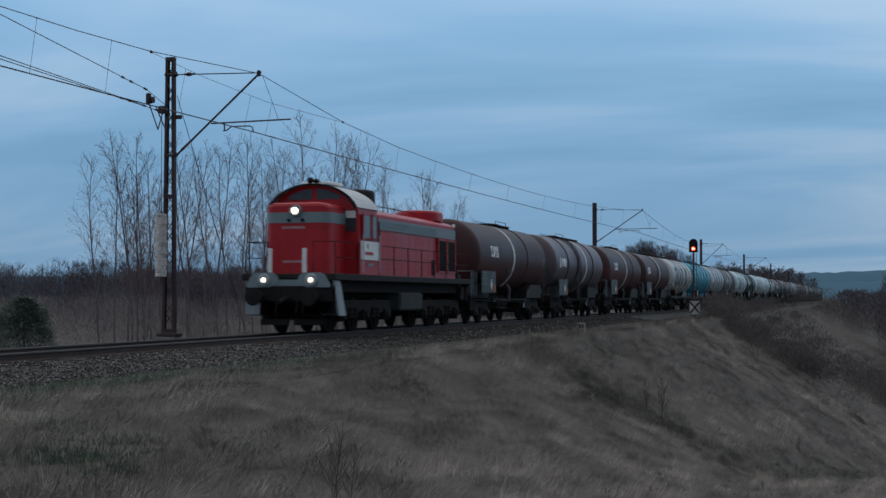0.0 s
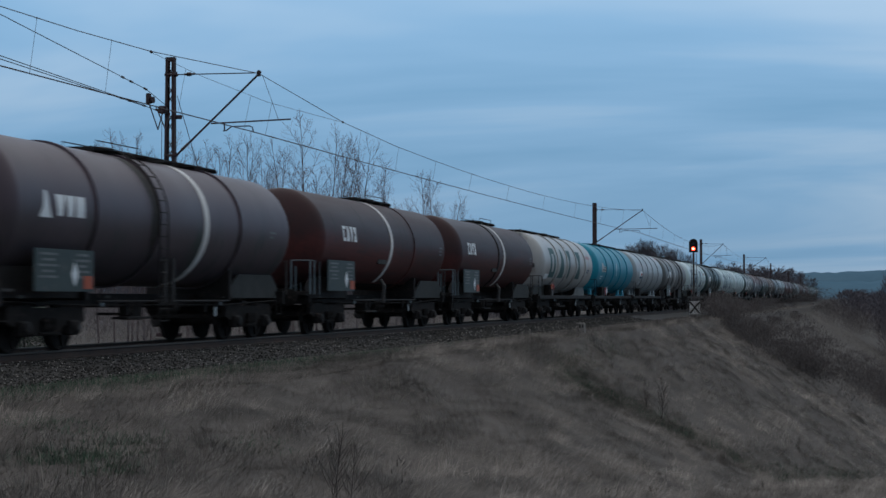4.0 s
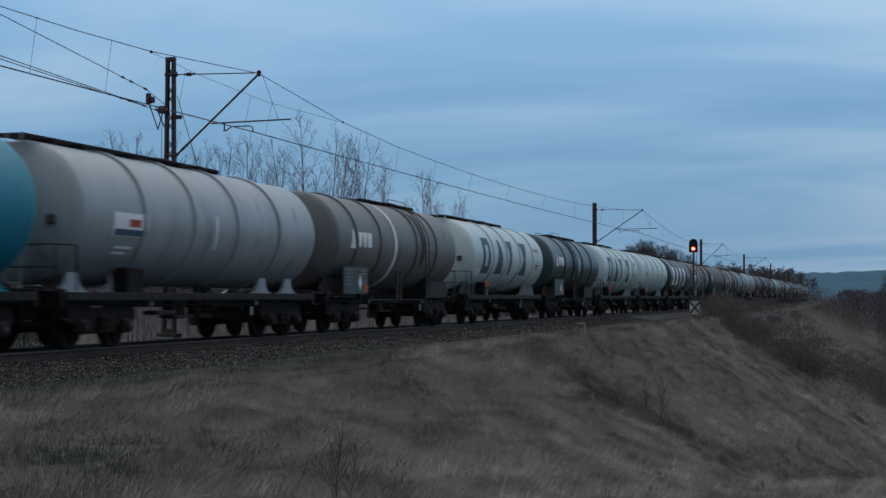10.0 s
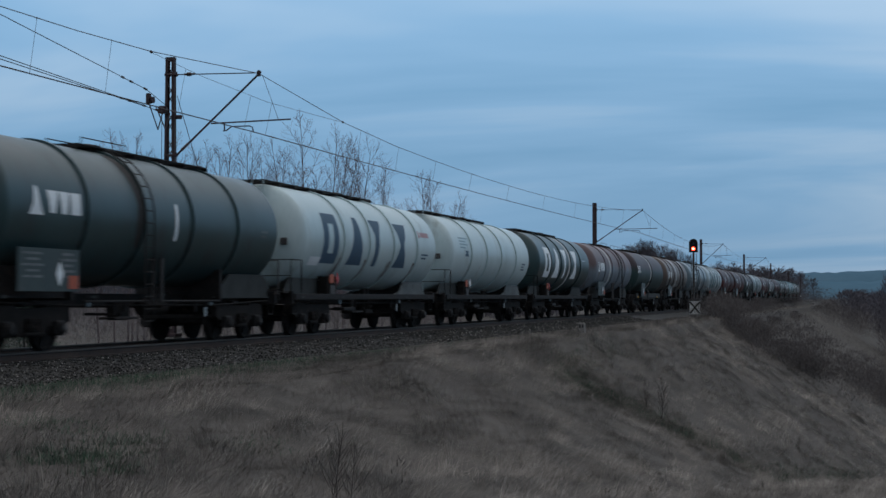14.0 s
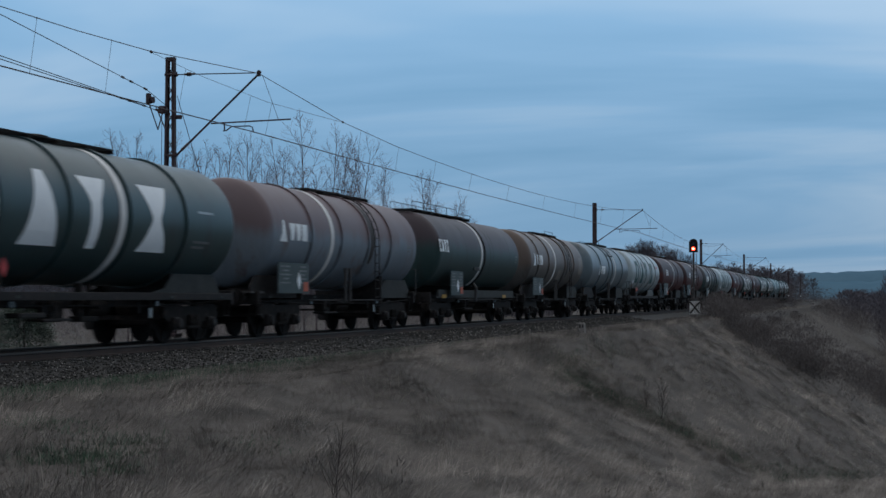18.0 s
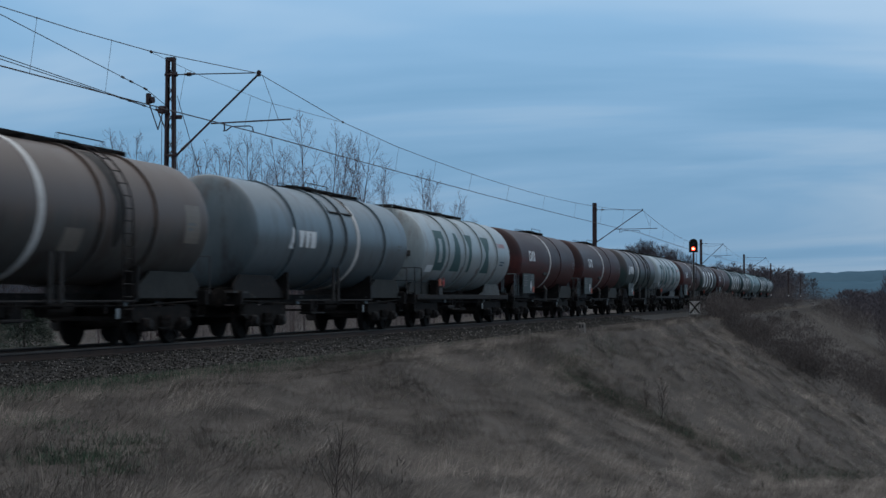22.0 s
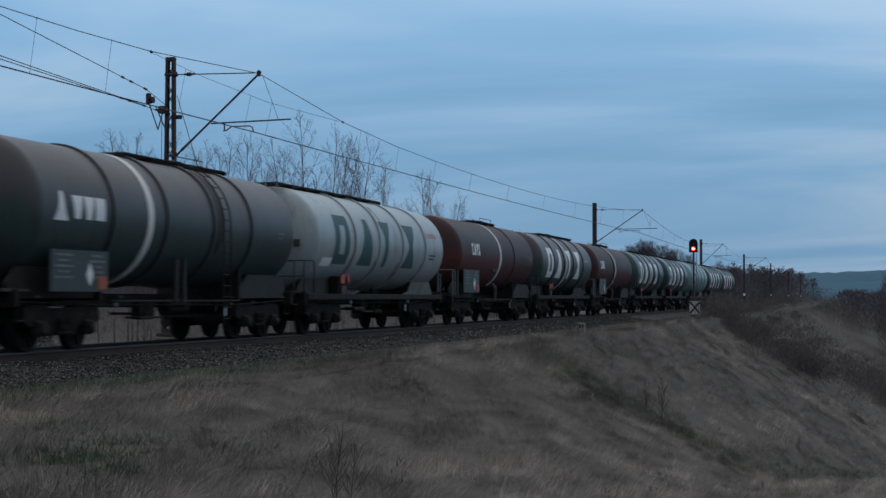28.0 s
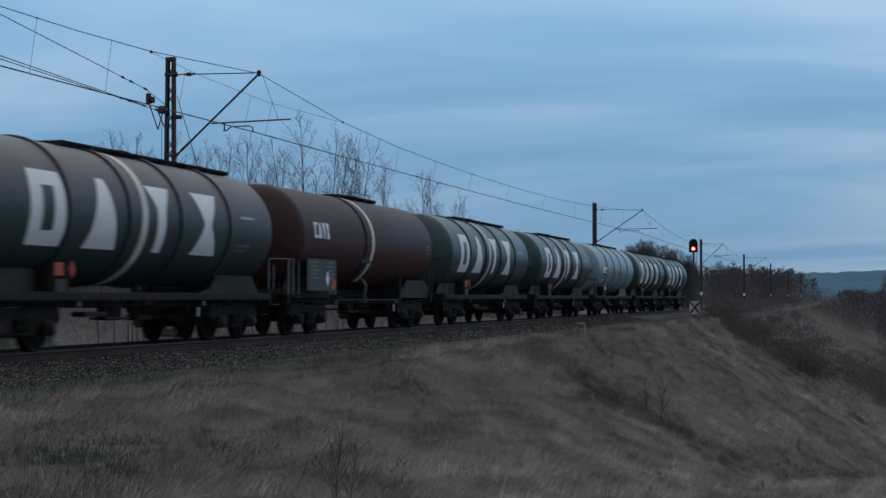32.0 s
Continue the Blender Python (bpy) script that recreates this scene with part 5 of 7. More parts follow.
    made, out = {}, []
    for k, (kind, paint, label) in enumerate(plan):
        at = (ENDS[k] + ENDS[k + 1]) / 2 + SLACK.get(k + 1, 0.0)
        key = (kind, paint.name)
        if key in made:
            w = copy_thing(made[key], pose(0, at, 0))
        else:
            w = made[key] = kinds[kind](paint)
            w.matrix_basis = pose(0, at, 0)
        tagged(w, label)
        out.append((w, at))
    return out


TRAIN = build_train()

# ---- locomotive ----


def round_plan(bm, hx, y0, y1, z0, z1, r, corners, steps=5, crown=0.0):
    """An upright body with rounded plan corners: corners names those rounded ('f' front, 'r' rear)."""
    plan = []
    spots = ((hx, y1, 0, "r"), (-hx, y1, 90, "r"), (-hx, y0, 180, "f"), (hx, y0, 270, "f"))
    for x, y, a0, which in spots:
        if which in corners:
            cx, cy = x - math.copysign(r, x), y - math.copysign(r, y - (y0 + y1) / 2)
            for k in range(steps + 1):
                a = radians(a0 + 90 * k / steps)
                plan.append((cx + r * math.cos(a), cy + r * math.sin(a)))
        else:
            plan.append((x, y))
    rows = [(z0, 0.0), (z1 - 0.10, 0.0), (z1 - 0.03, 0.03), (z1, 0.10)]
    rings = []
    for z, inset in rows:
        ring = []
        for x, y in plan:
            ix = x * (1 - inset / hx)
            iy = y + (inset if y < (y0 + y1) / 2 else -inset) * (1 if which else 1)
            ring.append(bm.verts.new((ix, iy, z + crown * (1 - (ix / hx) ** 2) * (z > z0))))
        rings.append(ring)
    n = len(plan)
    for a, b in zip(rings, rings[1:]):
        for k in range(n):
            bm.faces.new((a[k], a[(k + 1) % n], b[(k + 1) % n], b[k]))
    bm.faces.new(rings[0][::-1])
    bm.faces.new(rings[-1])
    bmesh.ops.recalc_face_normals(bm, faces=bm.faces)
    return bm


def band_round(bm, hx, y0, y1, z0, z1, r, steps=5):
    """A thin band that follows the front and sides of a rounded body."""
    path = [(-hx, y1)]
    for k in range(steps + 1):
        a = radians(180 + 90 * k / steps)
        path.append((-hx + r + r * math.cos(a), y0 + r + r * math.sin(a)))
    for k in range(steps + 1):
        a = radians(270 + 90 * k / steps)
        path.append((hx - r + r * math.cos(a), y0 + r + r * math.sin(a)))
    path.append((hx, y1))
    last = None
    for x, y in path:
        pair = (bm.verts.new((x, y, z0)), bm.verts.new((x, y, z1)))
        if last:
            bm.faces.new((last[0], pair[0], pair[1], last[1]))
        last = pair
    bmesh.ops.recalc_face_normals(bm, faces=bm.faces)
    bmesh.ops.solidify(bm, geom=list(bm.faces), thickness=-0.006)
    return bm


def arch(half, eave, crown, n=16):
    """Points of a cab roof's section, from one eave over the crown to the other."""
    return [(half * math.sin(a), eave + (crown - eave) * (math.cos(a) - math.cos(1.25)) / (1 - math.cos(1.25))) for a in [1.25 * (2 * k / n - 1) for k in range(n + 1)]]


def build_locomotive():
    loco = thing("diesel_locomotive", "red diesel shunting locomotive, grey bands, headlights lit, at the train's head", "locomotive")
    L = 7.5
    # running plate and front steps
    bm = box(bmesh.new(), 3.0, 2 * L, 0.20, 0, 0, 1.67, 0.02)
    part("running_plate", bm, FRAME, loco, "sooty grey running plate")
    for s in (-1, 1):
        part("sole_bar", box(bmesh.new(), 0.10, 2 * L - 1.4, 0.34, s * 1.15, 0, 1.40), GRIME, loco)
    nose = part("nose", round_plan(bmesh.new(), 1.02, -6.9, -5.3, 1.77, 3.86, 0.28, "f", crown=0.10), RED, loco, "red rounded nose hood")
    part("nose_band", band_round(bmesh.new(), 1.026, -6.906, -5.42, 3.30, 3.62, 0.285), BAND, nose, "blue-grey band")
    bm = turned(bmesh.new(), [(0.02, 0.19), (-0.10, 0.185), (-0.11, 0.15)], axis="Y", sides=24, y=-6.9, z=3.66)
    lamp = part("headlight", bm, BAND, nose)
    part("lens", turned(bmesh.new(), [(-0.112, 0.105), (-0.125, 0.07), (-0.13, 0.01)], axis="Y", sides=20, y=-6.9, z=3.66), LAMP, lamp, "lit headlight lens")
    bm = turned(bmesh.new(), [(0, 0.055), (-0.06, 0.05)], axis="Y", sides=12, x=-0.22, y=-6.9, z=3.38)
    turned(bm, [(0, 0.055), (-0.06, 0.05)], axis="Y", sides=12, x=0.22, y=-6.9, z=3.38)
    part("marker_lamps", bm, BLACK, nose)
    for z, w in ((3.16, 0.75), (2.14, 0.68)):
        bm = bmesh.new()
        for k in range(7):
            box(bm, w / 9, 0.012, 0.075, (k - 3) * w / 7 - 0.08, -6.905, z)
        part("number_bars", bm, PINK, nose, "faded plain bars of a number")
    for x in (-0.55, 0.55):
        part("white_stanchion", box(bmesh.new(), 0.13, 0.05, 0.72, x - 0.06, -7.44, 2.16, 0.01), IVORY, loco, "white warning board at the front edge")
    # cab
    sec = arch(1.50, 3.80, 4.55)
    bm = bmesh.new()
    outline = [(-1.5, 1.77), (1.5, 1.77)] + list(reversed([(x, z) for x, z in sec]))
    sweep_section(bm, outline, -5.4, -3.62)
    cab = part("cab", bm, RED, loco, "red driver's cab")
    skin = [(x * 1.035, z + 0.03) for x, z in sec]
    inner = [(x * 1.005, z + 0.004) for x, z in sec]
    roof = part("cab_roof", sweep_section(bmesh.new(), skin + inner[::-1], -5.62, -3.55), ROOF, loco, "arched pale grey cab roof")
    rim = [(x * 1.04, z + 0.038) for x, z in sec]
    part("roof_rim", sweep_section(bmesh.new(), rim + [(x * 0.985, z - 0.03) for x, z in sec][::-1], -5.66, -5.60), BLACK, roof)
    bm = box(bmesh.new(), 0.9, 1.3, 0.10, -0.05, -4.6, 4.63, 0.02)
    part("roof_hatch", bm, IVORY, roof, "pale hatch on the cab roof")
    bm = turned(bmesh.new(), [(-0.22, 0.05), (-0.16, 0.10), (0.10, 0.05), (0.14, 0.03)], axis="Y", sides=14, x=-0.05, y=-5.5, z=4.68)
    turned(bm, [(-0.18, 0.04), (-0.12, 0.08), (0.12, 0.04)], axis="Y", sides=14, x=0.12, y=-5.45, z=4.66)
    part("horn", bm, BLACK, roof)
    # arched windscreen panes above the nose, and one beside it
    for x0, x1 in ((-0.86, -0.08), (0.08, 0.86)):
        top = [(x0 + (x1 - x0) * k / 6) for k in range(7)]
        edge = [(x, 3.80 + 0.66 * (math.cos(1.25 * x / 1.5) - math.cos(1.25)) / (1 - math.cos(1.25)) - 0.02) for x in top]
        pts = [(x0, 4.10), (x1, 4.10)] + edge[::-1]
        bm = bmesh.new()
        a = [bm.verts.new((x, -5.412, z)) for x, z in pts]
        b = [bm.verts.new((x, -5.385, z)) for x, z in pts]
        bm.faces.new(a)
        bm.faces.new(b[::-1])
        for k in range(len(pts)):
            bm.faces.new((a[k], b[k], b[(k + 1) % len(pts)], a[(k + 1) % len(pts)]))
        bmesh.ops.recalc_face_normals(bm, faces=bm.faces)
        part("windscreen", bm, GLASS, cab, "dark arched pane")
    for s in (-1, 1):
        win = part("front_window", box(bmesh.new(), 0.34, 0.03, 0.66, s * 1.20, -5.405, 3.42, 0.01), GLASS, cab, "dark cab front window")
        part("blind", box(bmesh.new(), 0.32, 0.02, 0.22, s * 1.20, -5.418, 3.62), IVORY, win, "white blind half drawn")
        for y0, y1 in ((-5.15, -4.45), (-4.30, -3.82)):
            frame_ob = part("side_window", box(bmesh.new(), 0.03, y1 - y0, 0.72, s * 1.503, (y0 + y1) / 2, 3.27, 0.01), GLASS, cab, "dark cab side window")
            bm = bmesh.new()
            for dy in (y0, y1):
                box(bm, 0.05, 0.05, 0.78, s * 1.51, dy, 3.27)
            for z in (2.90, 3.64):
                box(bm, 0.05, y1 - y0 + 0.05, 0.05, s * 1.51, (y0 + y1) / 2, z)
            part("window_frame", bm, RED, frame_ob)
        board = part("company_board", box(bmesh.new(), 0.02, 1.66, 0.58, s * 1.512, -4.52, 2.52), IVORY, cab, "white board with small coloured marks")
        part("board_mark", box(bmesh.new(), 0.01, 0.75, 0.10, s * 1.526, -4.62, 2.43), RED_MARK, board)
        part("board_emblem", box(bmesh.new(), 0.01, 0.12, 0.14, s * 1.526, -4.75, 2.66), BAND, board)
        part("number_bar", box(bmesh.new(), 0.01, 0.5, 0.08, s * 1.508, -4.45, 2.08), BAND, cab)
        bm = bmesh.new()
        for y in (-5.25, -3.72):
            tube(bm, [(s * 1.56, y, 1.85), (s * 1.56, y, 3.0)], 0.016, 6)
        part("grab_rail", bm, ROOF, cab)
    # engine hood with cap, band, doors and radiator shutters
    sec2 = arch(1.08, 3.78, 4.02, 10)
    outline = [(-1.08, 1.77), (1.08, 1.77)] + list(reversed(sec2))
    hood = part("engine_hood", sweep_section(bmesh.new(), outline, -3.62, 6.70), RED, loco, "long red engine hood")
    for s in (-1, 1):
        part("hood_band", box(bmesh.new(), 0.012, 9.9, 0.36, s * 1.084, 1.72, 3.47), BAND, hood, "blue-grey band with louvres")
        bm = bmesh.new()
        for k in range(46):
            box(bm, 0.014, 0.10, 0.22, s * 1.094, -2.0 + 0.135 * k, 3.47)
        part("louvres", bm, BAND, hood)["kind"] = "stuff"
        bm = bmesh.new()
        for k in range(9):
            box(bm, 0.004, 0.02, 1.4, s * 1.081, -2.3 + 0.78 * k, 2.52)
        part("door_seams", bm, RED, hood)["kind"] = "stuff"
        bm = bmesh.new()
        for k in range(8):
            for z in (2.0, 3.0):
                box(bm, 0.012, 0.06, 0.04, s * 1.084, -2.15 + 0.78 * k, z)
        part("door_hinges", bm, RED, hood)["kind"] = "stuff"
        # added black panel, standing in for the dark of the gap behind the cab
        part("recess_door", box(bmesh.new(), 0.36, 0.08, 1.30, s * 1.25, -3.36, 2.85), BLACK, hood, "black panel added for the dark gap behind the cab")
        for y in (4.85, 6.05):
            grille = part("radiator_grille", box(bmesh.new(), 0.03, 1.0, 1.14, s * 1.088, y, 2.62), BLACK, hood, "black radiator shutters")
            bm = bmesh.new()
            for k in range(11):
                box(bm, 0.05, 0.96, 0.035, s * 1.11, y, 2.12 + 0.10 * k, m=Euler((0, s * 0.5, 0)).to_matrix().to_4x4())
            part("slats", bm, BLACK, grille)
            bm = bmesh.new()
            for dy in (-0.53, 0.53):
                box(bm, 0.06, 0.07, 1.24, s * 1.10, y + dy, 2.62)
            for z in (2.02, 3.22):
                box(bm, 0.06, 1.13, 0.07, s * 1.10, y, z)
            part("grille_frame", bm, RED, grille)
        part("low_vent", box(bmesh.new(), 0.02, 0.38, 0.55, s * 1.09, 3.75, 2.15), BLACK, hood)
        part("tail_lamp", box(bmesh.new(), 0.05, 0.3, 0.12, s * 1.07, 6.45, 3.82, 0.015), IVORY, hood, "pale lamp housing")
    bm = round_plan(bmesh.new(), 0.84, 4.5, 6.5, 3.95, 4.34, 0.80, 'fr', 10)
    part("fan_cowl", bm, RED, hood, "raised red fan cowl")
    bm = round_plan(bmesh.new(), 0.55, -2.05, -0.85, 3.95, 4.66, 0.50, 'fr', 8)
    part("exhaust_drum", bm, FRAME, hood, "sooty exhaust drum")
    bm = bmesh.new()
    tube(bm, [(0.75, -3.3, 4.02), (0.75, -3.0, 4.1), (0.75, 2.3, 4.1), (0.75, 2.4, 4.02)], 0.016, 5)
    part("roof_rail", bm, BLACK, hood)
    # handrails
    for s in (-1, 1):
        bm = bmesh.new()
        for z in (2.30, 2.72):
            tube(bm, [(s * 1.42, -3.5, z), (s * 1.42, 7.35, z)], 0.015, 5)
        for k in range(8):
            tube(bm, [(s * 1.42, -3.4 + 1.53 * k, 1.77), (s * 1.42, -3.4 + 1.53 * k, 2.72)], 0.015, 5)
        part("handrail", bm, BLACK, loco)
        bm = tube(bmesh.new(), [(s * 1.40, -7.35, 1.0), (s * 1.42, -7.3, 2.1), (s * 1.35, -7.2, 2.72), (s * 0.72, -7.35, 2.72), (s * 0.72, -7.35, 1.77)], 0.02, 6)
        tube(bm, [(s * 1.42, -7.2, 2.72), (s * 1.42, -5.45, 2.72), (s * 1.42, -5.45, 1.77)], 0.016, 6)
        tube(bm, [(s * 1.42, -7.2, 2.25), (s * 1.42, -5.45, 2.25)], 0.014, 6)
        part("front_handrail", bm, BLACK, loco)
        # corner steps with a pale side plate
        outline = [(-7.50, 1.74), (-7.02, 1.74), (-6.40, 0.52), (-6.98, 0.52)]
        part("step_plate", plate(bmesh.new(), outline, *sorted((s * 1.36, s * 1.42))), GREY, loco, "pale grey corner step plate")
        for z in (0.56, 0.92, 1.28):
            part("step", box(bmesh.new(), 0.45, 0.5, 0.04, s * 1.17, -7.05, z), FRAME, loco)
        if s < 0:
            part("step_guard", box(bmesh.new(), 0.45, 0.04, 0.5, s * 1.20, -7.36, 0.80, 0.01), GREY, loco, "pale grey step guard")
        # beam lamps
        housing = part("lamp_housing", turned(bmesh.new(), [(0.06, 0.20), (-0.06, 0.19), (-0.08, 0.15)], axis="Y", sides=20, x=s * 0.75, y=-7.52, z=1.58), GREY, loco, "pale lamp housing on the beam")
        part("lens", turned(bmesh.new(), [(-0.082, 0.072), (-0.10, 0.045), (-0.102, 0.01)], axis="Y", sides=18, x=s * 0.75, y=-7.52, z=1.58), LAMP, housing, "lit lamp lens")
        shield = [(0.36, 1.46), (0.30, 1.56), (0.36, 1.72), (0.52, 1.80), (1.00, 1.80), (1.16, 1.74), (1.34, 1.44), (1.30, 1.36), (0.60, 1.36)]
        bm = plate(bmesh.new(), shield, 7.47, 7.525)
        for v in bm.verts:
            v.co = Vector((s * v.co.y, -v.co.x, v.co.z))
        bmesh.ops.recalc_face_normals(bm, faces=bm.faces)
        part("lamp_shield", bm, BAND, loco, "pale grey rounded lamp shield")
    part("beam_plate", box(bmesh.new(), 1.30, 0.05, 0.26, 0, -7.475, 1.52, 0.02), BAND, loco, "pale grey beam plate")
    for end in (-1, 1):
        bm = box(bmesh.new(), 2.7, 0.16, 0.55, 0, end * (L - 0.1), 1.22, 0.02)
        beam = part("buffer_beam", bm, BLACK, loco)
        for s in (-1, 1):
            bm = turned(bmesh.new(), [(0, 0.13), (end * 0.36, 0.13), (end * 0.36, 0.08), (end * 0.6, 0.08), (end * 0.61, 0.26), (end * 0.65, 0.26), (end * 0.67, 0.1)], axis="Y", sides=20, x=s * 0.875, y=end * (L - 0.05), z=1.08)
            part("buffer", bm, BLACK, beam)
        bm = tube(bmesh.new(), [(0, end * L, 1.05), (0, end * (L + 0.4), 1.0), (0, end * (L + 0.62), 0.92)], 0.06, 8)
        for x in (-0.35, 0.3, 0.5):
            tube(bm, [(x, end * L, 0.95), (x + 0.02, end * (L + 0.18), 0.62), (x + 0.05, end * (L + 0.05), 0.52)], 0.022, 6)
        part("coupling", bm, BLACK, beam)
        bm = bmesh.new()
        for s in (-1, 1):
            box(bm, 1.0, 0.05, 0.18, s * 0.58, end * (L - 0.35), 0.33, m=Euler((0, 0, -s * end * 0.25)).to_matrix().to_4x4())
        part("snow_plough", bm, BLACK, beam)
    # underframe: fuel tank, boxes, two three-axle bogies
    part("fuel_tank", box(bmesh.new(), 2.7, 2.5, 0.62, 0, 0.35, 0.92, 0.06), CRADLE, loco, "dull grey fuel tank between the bogies")
    for end in (-1, 1):
        c = end * 4.15
        frame_ob = part("bogie", box(bmesh.new(), 1.9, 4.6, 0.22, 0, c, 0.85, 0.03), GRIME, loco, "three-axle bogie")
        for s in (-1, 1):
            outline = [(c - 2.75, 0.55), (c - 2.7, 0.98), (c + 2.7, 0.98), (c + 2.75, 0.55), (c + 2.3, 0.62), (c + 1.4, 0.55), (c + 0.4, 0.62), (c - 0.4, 0.62), (c - 1.4, 0.55), (c - 2.3, 0.62)]
            part("side_frame", plate(bmesh.new(), outline, *sorted((s * 1.0, s * 1.16))), GRIME, frame_ob)
            for a in (-2.1, 0, 2.1):
                bm = box(bmesh.new(), 0.26, 0.36, 0.36, s * 1.14, c + a, 0.52, 0.03)
                turned(bm, [(0, 0.15), (s * 0.08, 0.13), (s * 0.10, 0.05)], axis="X", sides=14, x=s * 1.26, y=c + a, z=0.52)
                part("axle_box", bm, GRIME, frame_ob)
            for a in (-1.05, 1.05):
                for o in (-0.22, 0.22):
                    bm = bmesh.new()
                    turned(bm, [(0, 0.11), (0.04, 0.12), (0.1, 0.10), (0.16, 0.12), (0.22, 0.10), (0.28, 0.12), (0.34, 0.11)], axis="Z", sides=12, x=s * 1.16, y=c + a + o, z=0.42)
                    part("spring", bm, GRIME, frame_ob)
            part("sand_box", box(bmesh.new(), 0.35, 0.5, 0.5, s * 1.2, c + end * 2.55, 1.22, 0.03), GRIME, frame_ob)
        for a in (-2.1, 0, 2.1):
            w = wheelset(loco, c + a)
            w.matrix_parent_inverse = pose(0, c + a, 0.525) @ Matrix.Diagonal((1, 1.14, 1.14, 1))
    loco.matrix_basis = pose(0, 47.3, 0)
    return loco


LOCO = build_locomotive()

# ---- overhead line ----
MAST_X, MAST_Y = -3.03, (38.15, 106.0, 176.4, 238.5, 304.0, 370.0, 436.0)
TIPS = (-0.25, 0.50, -0.42, 0.42, -0.4, 0.4, -0.4)


def build_mast(y, lattice, tip):
    m = thing("catenary_mast", "maroon steel lattice catenary mast on a concrete foot" if lattice else "slim maroon steel catenary mast beside the track", "mast", MAST_X, y, 0, "catenary masts")
    top, low = 8.07, -0.05
    if lattice:
        def half(z):
            return 0.205 - 0.068 * (z - low) / (top - low)

        for s in (-1, 1):
            bm = sweep_section(bmesh.new(), [(0.0, -0.07), (0.0, 0.07), (-0.085, 0.07), (-0.085, 0.058), (-0.012, 0.058), (-0.012, -0.058), (-0.085, -0.058), (-0.085, -0.07)], low, top)
            for v in bm.verts:
                v.co = Vector((s * (half(v.co.y) + v.co.x), v.co.z, v.co.y))
            bmesh.ops.recalc_face_normals(bm, faces=bm.faces)
            part("channel", bm, MAST, m)
        bm = bmesh.new()
        n = 19
        for k in range(n):
            z0, z1 = low + 0.25 + (top - 0.5) * k / n, low + 0.25 + (top - 0.5) * (k + 1) / n
            a, b = half(z0) - 0.05, half(z1) - 0.05
            for yy, e in ((-0.073, 1), (0.073, -1)):
                e = e if k % 2 else -e
                tube(bm, [(e * a, yy, z0), (-e * b, yy, z1)], 0.014, 4)
        part("lacing", bm, MAST, m)["kind"] = "stuff"
        for z, tall in ((low + 0.10, 0.20), (top - 0.05, 0.10), (4.0, 0.12)):
            bm = bmesh.new()
            for yy in (-0.075, 0.075):
                box(bm, 2 * half(z), 0.010, tall, 0, yy, z)
            part("batten_plate", bm, MAST, m)
        part("base_plate", box(bmesh.new(), 0.62, 0.42, 0.10, 0, 0, low + 0.03, 0.01), MAST, m)
    else:
        bm = sweep_section(bmesh.new(), [(-0.14, -0.14), (0.14, -0.14), (0.14, -0.12), (0.01, -0.12), (0.01, 0.12), (0.14, 0.12), (0.14, 0.14), (-0.14, 0.14), (-0.14, 0.12), (-0.01, 0.12), (-0.01, -0.12), (-0.14, -0.12)], low, top)
        for v in bm.verts:
            v.co = Vector((v.co.x, v.co.z, v.co.y))
        bmesh.ops.recalc_face_normals(bm, faces=bm.faces)
        part("post", bm, MAST, m)
    part("foot", box(bmesh.new(), 0.62, 0.62, 1.2, 0, 0, -0.68, 0.04), DARK_CONCRETE, m, "dark concrete foot")
    if not lattice:
        part("number_plate", box(bmesh.new(), 0.30, 0.012, 0.40, 0.02, -0.20, 1.55), IVORY, m)
    # cantilever: top tie with insulators, raking strut, registration tube and steady arm
    x = tip - MAST_X
    arm = part("strut", tube(bmesh.new(), [(0.20, 0, 5.20), (x, 0, 7.46)], 0.032, 8), MAST, m, "raking cantilever tube")
    bm = tube(bmesh.new(), [(0.13, 0, 7.56), (x - 0.1, 0, 7.50)], 0.017, 6)
    box(bm, 0.11, 0.09, 0.13, x, 0, 7.46, 0.02)
    turned(bm, [(-0.05, 0.05), (0.05, 0.05)], axis="Y", sides=10, x=x + 0.02, z=7.52)
    part("top_tie", bm, MAST, arm)
    bm = bmesh.new()
    turned(bm, [(0.0, 0.02), (0.02, 0.03), (0.10, 0.035), (0.12, 0.062), (0.15, 0.035), (0.17, 0.068), (0.20, 0.035), (0.22, 0.062), (0.25, 0.035), (0.34, 0.028), (0.36, 0.02)], axis="X", sides=12, x=0.42, z=7.553)
    part("insulator", bm, PORCELAIN, arm, "ribbed porcelain insulator")
    d = Vector((x - 0.20, 0, 2.26)).normalized()
    p = Vector((0.20, 0, 5.20)) + d * 0.25
    bm = bmesh.new()
    for k in range(4):
        tube(bm, [p + d * (0.075 * k - 0.02), p + d * (0.075 * k + 0.02)], 0.052, 8)
    part("insulator", bm, PORCELAIN, arm)
    low = 1.30 + 0.15 * (tip > 0)
    bm = tube(bmesh.new(), [(low, 0, 6.09), (x + 1.0 + 0.12 * (tip > 0), 0, 6.13)], 0.022, 8)
    tube(bm, [(low + 0.42, 0, 6.09), (low + 0.42, 0, 5.86)], 0.022, 6)
    tube(bm, [(x + 0.12, 0, 7.42), (x + 0.62, 0, 6.13)], 0.007, 4)
    part("registration_tube", bm, MAST, arm)
    e = x - 0.16
    part("steady_arm", tube(bmesh.new(), [(low + 0.38, 0, 5.86), (low + 0.48, 0, 5.87), (low + 0.64, 0, 5.98), (e - 0.12, 0, 5.98), (e - 0.02, 0, 5.94), (e, 0, 5.80)], 0.018, 6), MAST, arm)
